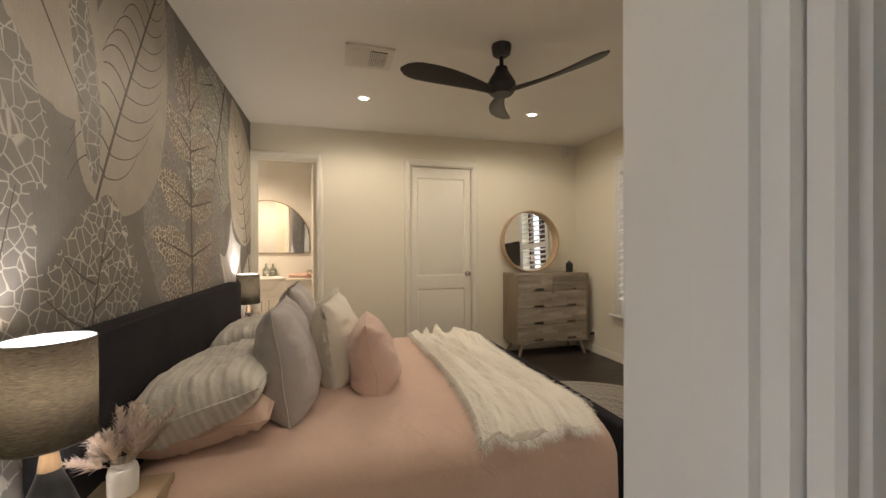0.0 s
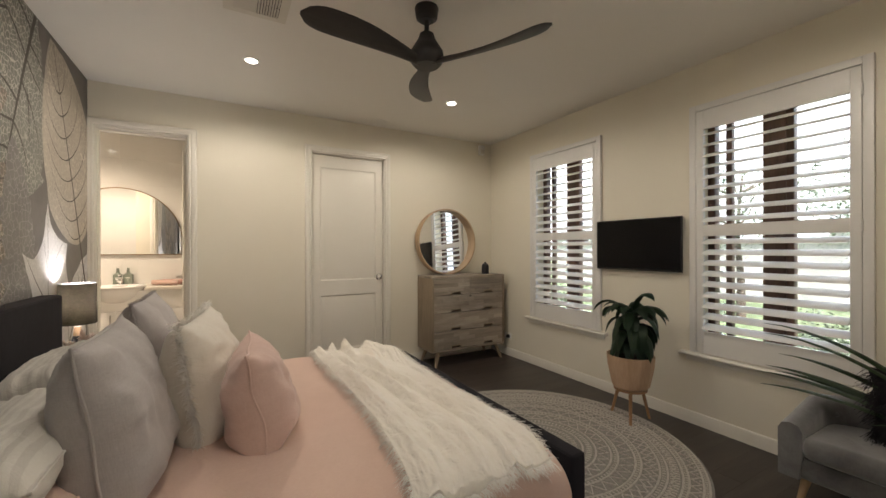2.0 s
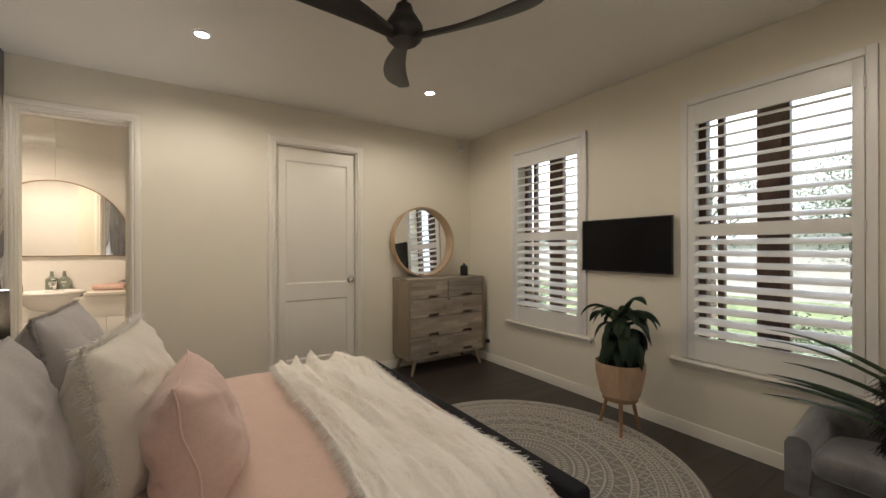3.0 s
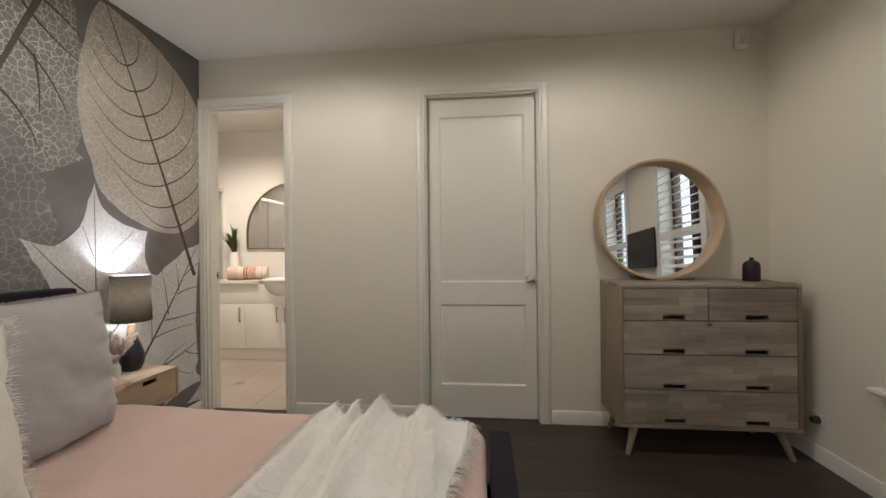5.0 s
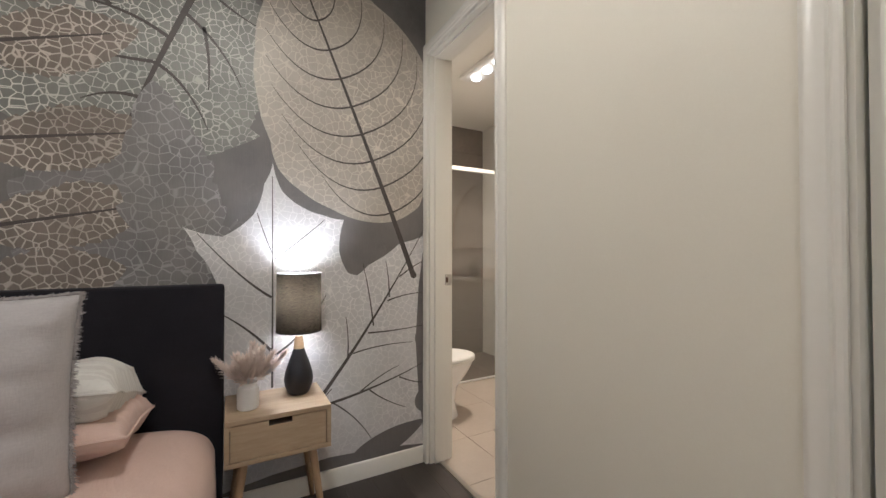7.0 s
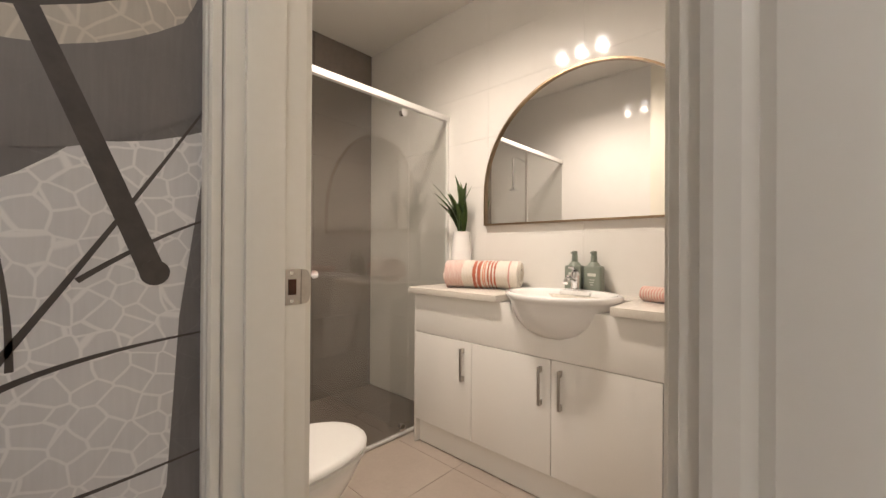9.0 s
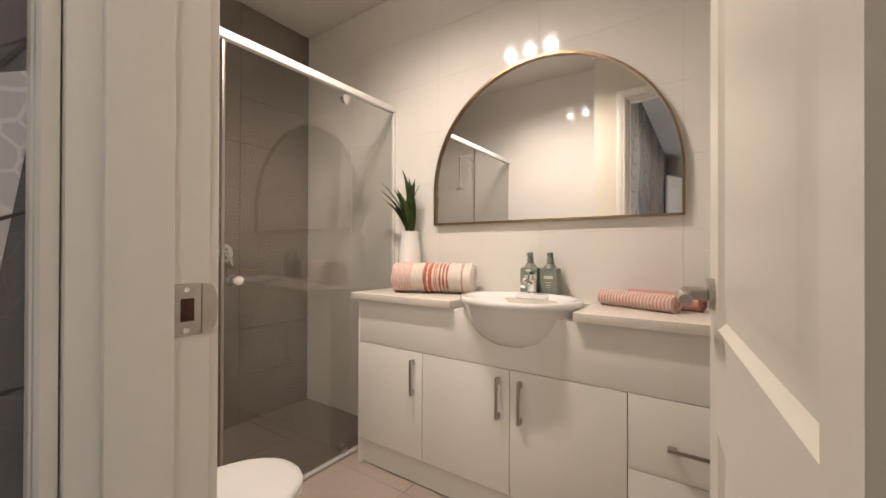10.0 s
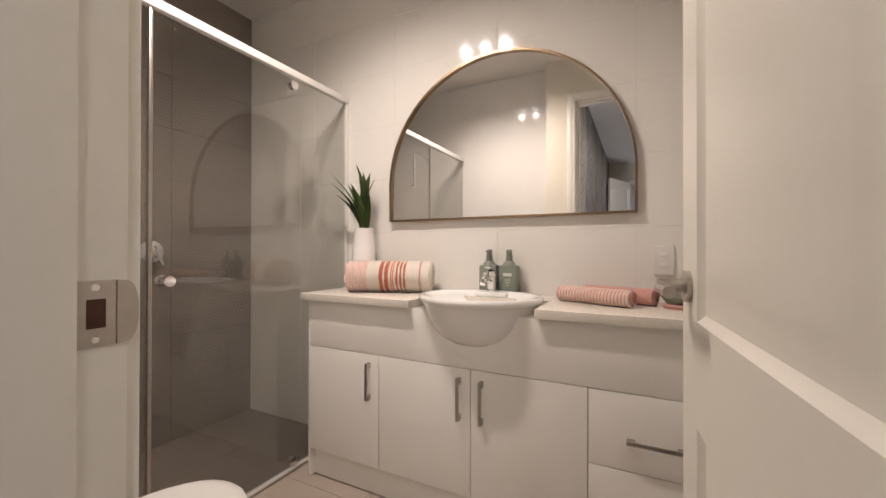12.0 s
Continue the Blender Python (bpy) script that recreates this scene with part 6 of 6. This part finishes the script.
for r, c, e, w in (((3.97, 0.55), (3.97, 1.2), (3.965, 1.56), 0.010), ((3.965, 0.98), (3.84, 1.06), (3.66, 1.28), 0.012), ((3.975, 1.16), (4.08, 1.24), (4.21, 1.36), 0.006), ((3.97, 1.18), (3.93, 1.28), (3.90, 1.38), 0.005),
                   ((3.97, 0.72), (3.86, 0.86), (3.70, 0.95), 0.014), ((3.975, 0.70), (4.12, 0.78), (4.22, 0.98), 0.012), ((4.10, 0.35), (4.25, 0.5), (4.25, 0.5), 0.01)):
    bb = vein([r, c, e], w, 0.003, xx, bb)
for r, c, e, w in (((4.20, 0.47), (4.50, 0.85), (4.77, 1.33), 0.020), ((4.47, 0.80), (4.45, 0.98), (4.41, 1.14), 0.009), ((4.55, 0.93), (4.62, 0.96), (4.77, 0.97), 0.009), ((4.44, 0.765), (4.6, 0.76), (4.77, 0.78), 0.009), ((4.36, 0.665), (4.5, 0.70), (4.70, 0.69), 0.008),
                   ((4.56, 0.95), (4.56, 1.05), (4.54, 1.15), 0.008), ((4.62, 1.06), (4.7, 1.12), (4.77, 1.15), 0.008), ((4.33, 0.63), (4.34, 0.75), (4.32, 0.86), 0.008),
                   ((4.20, 0.42), (4.5, 0.46), (4.78, 0.57), 0.016), ((4.44, 0.47), (4.52, 0.39), (4.66, 0.33), 0.008), ((4.62, 0.505), (4.7, 0.46), (4.78, 0.45), 0.008), ((4.25, 0.43), (4.38, 0.34), (4.46, 0.20), 0.008), ((4.40, 0.46), (4.5, 0.53), (4.62, 0.57), 0.008)):
    bb = vein([r, c, e], w, 0.003, xx, bb)
part("vein_print", bb, INK, mural, smooth=0)
# cream leaf by the doorway
poly_print([(4.01, 2.67), (3.92, 2.39), (3.886, 2.16), (3.895, 1.94), (3.955, 1.73), (3.99, 1.60), (4.08, 1.51), (4.24, 1.42), (4.43, 1.36), (4.60, 1.372), (4.74, 1.46), (4.78, 1.6), (4.78, 2.27), (4.66, 2.43), (4.49, 2.54), (4.33, 2.615), (4.16, 2.65)], MU_PALE)
ribs((4.60, 1.35), (4.05, 2.66), 8, 0.36, 0.52, 0.34, 0.010, 0.55, 0.74, 0.05, 0.78)
stem([(4.705, 1.065), (4.50, 1.62), (4.045, 2.675)], 0.032, 0.006)
part("vein_print", lathe([(0.0001, 0), (0.019, 0), (0.019, 0.0004), (0.0001, 0.0004)], 20), INK, mural, m=pose(layer(), 4.706, 1.068, 0, 90))
# cream fan leaf over the bed head
leaf_print((2.00, 1.50), (2.53, 2.95), 0.28, 0.42, MU_FAN, 0.015, 40, 0.62, seed=13)
xx, bb = layer(), None
for k in range(11):
    q = Vector((1.995, 1.53)).lerp(Vector((2.50, 2.66)), 0.08 + 0.086 * k)
    f = math.sin(math.pi * (0.1 + 0.075 * k) ** 0.62) ** 0.75
    bb = vein([q, (q.x - 0.15 * f, q.y + 0.20 * f), (q.x - 0.30 * f, q.y + 0.02 - 0.09 * f)], 0.010, 0.003, xx, bb)
    bb = vein([q, (q.x + 0.22 * f, q.y - 0.02), (q.x + 0.36 * f, q.y + 0.16)], 0.006, 0.002, xx, bb)
part("vein_print", bb, INK, mural, smooth=0)
stem([(1.975, 1.52), (2.20, 2.05), (2.54, 2.69)], 0.016, 0.014)
# open net leaf low beside it
leaf_print((1.95, 0.95), (2.07, 1.56), 0.30, 0.34, MU_BIGNET, 0.16, 9, 0.6, seed=17)
stem([(1.93, 0.98), (1.98, 1.2), (2.06, 1.5)], 0.014, 0.006)
xx, bb = layer(), None
for r, c, e in (((1.95, 1.10), (2.10, 1.16), (2.22, 1.25)), ((1.97, 1.2), (1.85, 1.24), (1.78, 1.32)), ((1.94, 1.03), (1.8, 1.08), (1.70, 1.18)), ((2.0, 1.28), (2.09, 1.32), (2.16, 1.40))):
    bb = vein([r, c, e], 0.010, 0.004, xx, bb)
part("vein_print", bb, INK, mural, smooth=0)
# pale leaves towards the entry
leaf_print((1.93, 1.82), (1.10, 2.95), 0.30, 0.34, MU_FAN, 0.08, 14, 0.7, seed=19)
leaf_print((1.97, 1.58), (1.83, 2.50), 0.06, 0.085, MU_BIGNET, 0.12, 9, seed=20)
leaf_print((1.70, 1.52), (1.34, 2.20), 0.13, 0.13, MU_BIGNET, 0.10, 9, seed=22)
stem([(1.90, 1.86), (1.66, 2.14), (1.30, 2.68)], 0.006, 0.014)
stem([(1.66, 2.16), (1.74, 2.2), (1.80, 2.3)], 0.008, 0.003)
stem([(1.55, 2.32), (1.44, 2.25), (1.30, 2.26)], 0.009, 0.003)
leaf_print((1.36, 0.60), (1.60, 1.58), 0.30, 0.24, MU_BIGNET, 0.14, 9, 0.65, seed=23)
leaf_print((0.85, 0.3), (0.95, 2.3), 0.34, 0.30, MU_TEAL, 0.12, 12, 0.7, seed=25)
stem([(1.36, 0.65), (1.46, 1.05), (1.585, 1.52)], 0.012, 0.004)


# ---- outside the windows ----
GRASS = material("garden_grass", (0.16, 0.20, 0.09), (0.09, 0.12, 0.05), 3, rough=0.9, relief=0.6, fine=40)
PAVE = material("pale_paving", (0.55, 0.53, 0.50), (0.46, 0.44, 0.42), 3, rough=0.8, relief=0.2)
FOLIAGE = material("tree_leaves", (0.17, 0.20, 0.13), (0.09, 0.12, 0.07), 8, rough=0.6, relief=0.1)
BARK = material("tree_bark", (0.16, 0.12, 0.09), (0.08, 0.06, 0.045), 14, rough=0.9, relief=0.6, fine=50)
PALEWALL = material("pale_render", (0.62, 0.59, 0.54), (0.55, 0.52, 0.47), 2, rough=0.85, relief=0.2)
ROOFSHEET = material("grey_roof_sheet", (0.30, 0.30, 0.31), (0.25, 0.25, 0.26), 3, rough=0.5)
g = box(XE + 0.02, -60, -0.35, 120, 70, -0.15)
setting("ground", g, GRASS, "green garden lawn outside the windows", "ground")
setting("pavement", box(XE + 0.24, -3, -0.149, XE + 2.0, 9, -0.10), PAVE, "pale paved path along the house", "paving")


SKYHAZE = glow("bright_hazy_sky", (0.82, 0.92, 1.0), 0.42)
arc = [(70 * math.cos(t), 2.5 + 70 * math.sin(t)) for t in (math.pi * (k / 24 - 0.5) for k in range(25))]
setting("backdrop", loft([[(x, y, z) for x, y in arc] for z in (-1.0, 60.0)], False), SKYHAZE, "bright hazy sky beyond the garden", "sky", 30)


def leafy(n, spread, seed, size=0.10):
    rg = random.Random(seed)
    b = bmesh.new()
    clumps = [Vector((rg.gauss(0, 0.45), rg.gauss(0, 0.45), rg.gauss(0, 0.38))) * spread for _ in range(26)]
    for k in range(n):
        c = rg.choice(clumps) + Vector((rg.gauss(0, 0.13), rg.gauss(0, 0.13), rg.gauss(0, 0.11))) * spread
        u = Vector((rg.uniform(-1, 1), rg.uniform(-1, 1), rg.uniform(-0.6, 0.6))).normalized()
        w = u.cross(Vector((rg.uniform(-1, 1), rg.uniform(-1, 1), 1))).normalized()
        s = size * rg.uniform(0.6, 1.3)
        b.faces.new([b.verts.new(p) for p in (c - u * s, c - w * s * 0.4, c + u * s, c + w * s * 0.4)])
    return b


def tree(x, y, h, spread, seed):
    t = thing("garden_tree", pose(x, y, -0.16), "leafy green garden tree with a slender trunk", "tree", "garden trees")
    rg = random.Random(seed)
    b = tube([(0, 0, 0), (0.05, 0.03, h * 0.3), (0.0, 0.08, h * 0.6), (0.05, 0.0, h)], 0.09, 10, 0.02)
    for k in range(9):
        a, z = rg.uniform(0, 6.28), h * rg.uniform(0.45, 0.9)
        r = spread * rg.uniform(0.4, 0.8)
        b = join(b, tube([(0.02, 0.04, z), (r * 0.5 * math.cos(a), r * 0.5 * math.sin(a), z + 0.2 * r), (r * math.cos(a), r * math.sin(a), z + 0.5 * r)], 0.03, 6, 0.006))
    part("trunk", b, BARK, t)
    tagged(part("crown", moved(leafy(8000, spread, seed, 0.032), pose(0, 0, h * 0.85)), FOLIAGE, t, smooth=0), kind="stuff")


tree(8.0, 1.6, 2.6, 1.5, 1)
tree(9.5, 4.6, 3.0, 1.7, 2)
tree(10.5, 7.6, 2.8, 1.6, 3)
tree(9.0, -1.4, 3.0, 1.6, 4)
tree(12.5, 3.0, 3.4, 1.9, 7)
for k, (x, y) in enumerate(((5.6, 0.9), (5.9, 2.2), (5.7, 3.6), (6.0, 5.0), (5.8, 6.4), (6.1, -0.6))):
    sb = thing("garden_shrub", pose(x, y, -0.16), "low green garden shrub beside the path", "shrub", "garden shrubs")
    part("stem", tube([(0, 0, 0), (0.02, 0.01, 0.35)], 0.02, 6, 0.01), BARK, sb)
    tagged(part("foliage", moved(leafy(2400, 0.48, 20 + k, 0.028), pose(0, 0, 0.42)), FOLIAGE, sb, smooth=0), kind="stuff")
fence = thing("garden_fence", pose(14.5, 2.5, -0.16), "pale rendered garden wall with a coping", "fence")
part("wall", box(-0.1, -12, 0, 0.1, 12, 1.6), PALEWALL, fence)
part("coping", box(-0.14, -12, 1.6, 0.14, 12, 1.68, 0.01), PALEWALL, fence)
for k in range(3):
    hs = thing("neighbour_house", pose(26, -14 + 16 * k, -0.16), "pale rendered single-storey house beyond the garden", "house", "houses beyond the fence")
    w = part("wall", box(-3, -5, 0, 3, 5, 2.7), PALEWALL, hs)
    rf = bmesh.new()
    v = [rf.verts.new(p) for p in ((-3.4, -5.4, 2.7), (3.4, -5.4, 2.7), (3.4, 5.4, 2.7), (-3.4, 5.4, 2.7), (0, -3, 4.3), (0, 3, 4.3))]
    for f in ((0, 1, 4), (1, 2, 5, 4), (2, 3, 5), (3, 0, 4, 5), (3, 2, 1, 0)):
        rf.faces.new([v[i] for i in f])
    part("roof", rf, ROOFSHEET, hs, smooth=0)
    for yy in (-2.5, 2.5):
        wn_ = part("window", box(-3.03, yy - 0.7, 0.9, -2.99, yy + 0.7, 2.1), TIMBERFRAME, hs)
        part("pane", box(-3.04, yy - 0.62, 0.98, -3.03, yy + 0.62, 2.02), TVBLACK, wn_)


# ---- plants and armchair ----
def strap_leaf(root, way, length, width, droop, n=9, fold=0.25, twist=0.0):
    """An arching strap leaf with a midrib crease."""
    b = bmesh.new()
    d = Vector(way).normalized()
    flat = Vector((d.x, d.y, 0)).normalized()
    side = Vector((-flat.y, flat.x, 0))
    p = Vector(root)
    rows = []
    for i in range(n + 1):
        t = i / n
        w = width / 2 * (0.35 + 2.1 * t - 2.4 * t * t) if t < 0.99 else 0.0008
        w = max(w, 0.001)
        up = side.cross(d).normalized()
        a = twist * min(1, 3 * t)
        across, up = side * math.cos(a) + up * math.sin(a), up * math.cos(a) - side * math.sin(a)
        rows.append([b.verts.new(p - across * w + up * w * fold), b.verts.new(p - up * 0.001), b.verts.new(p + across * w + up * w * fold)])
        p = p + d * (length / n)
        d = (d + Vector((0, 0, -droop / n * (0.4 + 1.3 * t)))).normalized()
    for r0, r1 in zip(rows, rows[1:]):
        for k in range(2):
            b.faces.new((r0[k], r0[k + 1], r1[k + 1], r1[k]))
    bmesh.ops.solidify(b, geom=b.faces[:], thickness=0.0012)
    return b


px, py = 2.81, 2.525
stand = thing("plant_stand", pose(px, py, 0), "three-legged timber plant stand", "plant stand")
part("ring", lathe([(0.085, 0.235), (0.120, 0.235), (0.120, 0.250), (0.085, 0.250)], 36, False), STANDWOOD, stand)
part("deck", lathe([(0.0001, 0.236), (0.086, 0.236), (0.086, 0.2495), (0.0001, 0.2495)], 30), STANDWOOD, stand)
for a in (215, 95, 335):
    c, s = math.cos(radians(a)), math.sin(radians(a))
    part("leg", leg_bm((0.095 * c, 0.095 * s, 0.236), (0.155 * c, 0.155 * s, 0.0145 if a != 335 else 0.0), 0.014, 0.010), STANDWOOD, stand)
pot = thing("plant_pot", pose(px, py, 0.2505), "tapered pale timber-look pot with faceted ribs", "plant pot")
part("pot_body", lathe([(0.0001, 0), (0.118, 0), (0.135, 0.02), (0.166, 0.17), (0.172, 0.255), (0.164, 0.255), (0.156, 0.222), (0.0001, 0.221)], 12), POTWOOD, pot, smooth=20)
part("soil", lathe([(0.0001, 0.223), (0.155, 0.223), (0.0001, 0.233)], 24), SOIL, pot)
plant = thing("dracaena_plant", pose(px, py, 0.2505 + 0.222), "dark green dracaena with arching strap leaves in the pot", "plant")
part("stem", tube([(0, 0, 0.0), (0.01, 0.0, 0.14), (0.0, 0.01, 0.30)], 0.013, 8, 0.010), STEMGREEN, plant)
part("stem", tube([(0.03, 0.02, 0.0), (0.045, 0.03, 0.10), (0.05, 0.04, 0.18)], 0.011, 8, 0.009), STEMGREEN, plant)
rg = random.Random(31)
for k in range(62):
    a = k * 2.399 + rg.uniform(-0.25, 0.25)
    h = rg.uniform(0.11, 0.35)
    up = 0.15 + 2.2 * ((h - 0.11) / 0.24) ** 1.3 * rg.uniform(0.4, 1.2)
    part("leaf", strap_leaf((0.008 * math.cos(a), 0.008 * math.sin(a), h), (math.cos(a), math.sin(a), up), rg.uniform(0.24, 0.36), rg.uniform(0.090, 0.125), rg.uniform(4.5, 8.0) * (1.3 - 0.7 * (h - 0.1) / 0.22), 12, twist=rg.uniform(-0.5, 0.5)), LEAF, plant)

# armchair by the window
ch = thing("armchair", pose(2.87, 1.15, 0, 0, 0, 0), "grey velvet tub armchair with buttoned back and timber legs", "armchair")


def cushion_box(x0, y0, z0, x1, y1, z1, r):
    return box(x0, y0, z0, x1, y1, z1, r, segs=5)


part("seat_base", cushion_box(-0.26, -0.34, 0.15, 0.24, 0.34, 0.28, 0.04), VELVET, ch)
part("seat_cushion", cushion_box(-0.285, -0.29, 0.265, 0.17, 0.29, 0.375, 0.045), VELVET, ch, smooth=60)


def tub(t, h, inset):
    """Plan of the tub: a U open towards -x."""
    w, bx = 0.385 - inset, 0.255 - inset
    if t < 0.3:
        return Vector((-0.27 + (bx - 0.16 + 0.27) * t / 0.3, w, h))
    if t > 0.7:
        return Vector((bx - 0.16 - (bx - 0.16 + 0.27) * (t - 0.7) / 0.3, -w, h))
    a = math.pi / 2 - math.pi * (t - 0.3) / 0.4
    return Vector((bx - 0.16 + 0.16 * math.cos(a), (w) * math.sin(a), h))


rings = []
for i in range(61):
    t = i / 60
    top = 0.43 + 0.09 * math.sin(math.pi * t) ** 1.2
    ring = []
    for k, (ins, f) in enumerate(((0, 0), (0.0, 0.45), (0.0, 0.85), (0.015, 0.96), (0.05, 1.0), (0.085, 0.96), (0.10, 0.85), (0.10, 0.45), (0.085, 0))):
        p = tub(t, 0.15 + (top - 0.15) * f, ins)
        dim = 0.0
        if k in (6, 7):
            dim = 0.012 * math.sin(t * 40) * math.sin(f * 9)
        ring.append(p + Vector((-dim, 0, 0)))
    rings.append(ring)
b = loft(rings)
bmesh.ops.recalc_face_normals(b, faces=b.faces[:])
back = part("backrest", b, VELVET, ch, smooth=60)
for k, t in enumerate((0.36, 0.43, 0.5, 0.57, 0.64)):
    p = tub(t, 0.43, 0.103)
    part("button", moved(lathe([(0.0001, -0.005), (0.010, -0.004), (0.013, 0.0), (0.010, 0.004), (0.0001, 0.005)], 14), pose(p.x, p.y, p.z, 0, 90)), VELVET, back)
for sx, sy in ((-0.19, 0.29), (-0.19, -0.29), (0.16, 0.24), (0.16, -0.24)):
    part("leg", leg_bm((sx, sy, 0.152), (sx * 1.12, sy * 1.1, 0), 0.022, 0.012), OAKLEG, ch)
furc = thing("shag_cushion", pose(2.93, 1.05, 0.36), "black long-haired shag cushion on the armchair", "cushion")
part("body", moved(pillow_bm(0.42, 0.40, 0.18, 77), pose(0, 0, 0, 0, -16, 0) @ pose(0, 0, 0, 0, 0, 90)), FUR, furc, smooth=80)
rg, rt = random.Random(5), []
mfur = pose(0, 0, 0, 0, -16, 0) @ pose(0, 0, 0, 0, 0, 90)
for k in range(2600):
    u, v = rg.uniform(-1, 1), rg.uniform(-1, 1)
    full = (max(0, 1 - u ** 4) * max(0, 1 - v ** 4)) ** 0.45
    s = rg.choice((1, 1, -1))
    p = mfur @ Vector((0.20 * u, s * 0.085 * full, 0.20 + 0.19 * v))
    d = (mfur.to_3x3() @ Vector((0.8 * u, s * 0.9, 0.7 * v - 0.3))).normalized()
    rt.append((p, d))
tagged(part("hair", strands(rt, 0.05, 0.0022, 9, 0.7), FUR, furc), kind="stuff")
palm = thing("palm_plant", pose(2.84, 0.80, 0), "potted palm with long narrow arching leaves", "plant")
part("pot", lathe([(0.0001, 0), (0.12, 0), (0.15, 0.26), (0.14, 0.26), (0.13, 0.24), (0.0001, 0.235)], 30), WHITEJAR, palm)
part("trunk", tube([(0, 0, 0.23), (0.01, 0.02, 0.33), (0.0, 0.03, 0.42)], 0.03, 10, 0.02), STEMGREEN, palm)
rg = random.Random(44)
for k in range(13):
    a = k * 2.399
    part("leaf", strap_leaf((0, 0.03, 0.40), (0.55 * math.cos(a), math.sin(a), rg.uniform(0.5, 1.8)), rg.uniform(0.45, 0.62), rg.uniform(0.05, 0.065), rg.uniform(0.9, 1.6), 12, twist=rg.uniform(-0.9, 0.9)), PALM, palm)
for way, L in (((-0.10, 1, 0.48), 0.90), ((-0.06, 1, 0.55), 0.88), ((-0.16, 1, 0.42), 0.86), ((0.0, 1, 0.50), 0.84), ((-0.12, 1, 1.15), 1.0), ((-0.18, 1, 1.05), 0.96), ((-0.1, 1, 0.8), 0.85)):
    part("leaf", strap_leaf((0, 0.03, 0.40), way, L, 0.040, 0.60 + 0.75 * max(0, way[2] - 0.5), 12, twist=0.8 + 2 * way[0]), PALM, palm)


# ---- floor pieces ----
floor_ob = bpy.data.objects["floor"]


def planks(x0, x1, y0, y1, w):
    rg = random.Random(2)
    meshes, y = {}, y0
    while y < y1 - 0.01:
        ww = round(min(w, y1 - y) - 0.0007, 4)
        x = x0
        first = True
        while x < x1 - 0.01:
            L = rg.choice((1.2, 1.5, 1.8)) if not first else rg.choice((0.5, 0.9, 1.3, 1.7))
            first = False
            if x1 - (x + L) < 0.3:
                L = x1 - x
            L = round(L, 3)
            if (L, ww) not in meshes:
                meshes[L, ww] = finish(box(0, 0, -0.0118, L - 0.0007, ww, -0.0002, 0.0005, segs=1), "floorboard", FLOORWOOD, 30)
            p = new("floorboard", meshes[L, ww])
            p.parent = floor_ob
            p.location = (x, y, 0)
            x += L
        y += w


planks(XW, XE, YS - 0.1, YN + 0.055, 0.145)
planks(-1.5, XE, -1.2, YS - 0.1, 0.26)
# ensuite floor and wall tiles
floor_bath = setting("floor_ensuite", box(BX0, BS, -0.0115, BX1, BN, -0.0095), GROUT, "beige tiled ensuite floor", "floor")
meshes = {}
y = BN - 0.009
rowsy = []
while y > BS + 0.01:
    rowsy.append((max(BS, y - 0.45), y))
    y -= 0.45
xs = [(SX + 0.014 + 0.45 * k, min(SX + 0.014 + 0.45 * (k + 1), BX1)) for k in range(5) if SX + 0.014 + 0.45 * k < BX1 - 0.01]
xs_sh = [(BX0 + 0.009, BX0 + 0.44), (BX0 + 0.44, SX - 0.014)]
for cols, mat, nm in ((xs, FLOORTILE, "tile"), (xs_sh, DARKTILE, "tile")):
    for x0, x1 in cols:
        for y0, y1 in rowsy:
            if y1 <= BY and x0 > -1.1:
                continue
            yy0 = max(y0, BY - 0.085) if x0 > -1.1 else y0
            w, h = round(x1 - x0 - 0.002, 4), round(y1 - yy0 - 0.002, 4)
            if (mat.name, w, h) not in meshes:
                meshes[mat.name, w, h] = finish(box(0, 0, -0.0094, w, h, -0.0005, 0.001, segs=1), nm, mat, 30)
            t = new(nm, meshes[mat.name, w, h])
            t.parent = floor_bath
            t.location = (x0, yy0, 0)
tiled(bpy.data.objects["wall_ensuite_north"], "x", BN, -1, BX0 + 0.001, BX1, 0.0, H, 0.60, 0.30, WALLTILE, 0.0006)
tiled(bpy.data.objects["wall_ensuite_west"], "y", BX0, 1, BS, BN - 0.008, 0.0, H, 0.60, 0.30, DARKTILE, 0.0012)
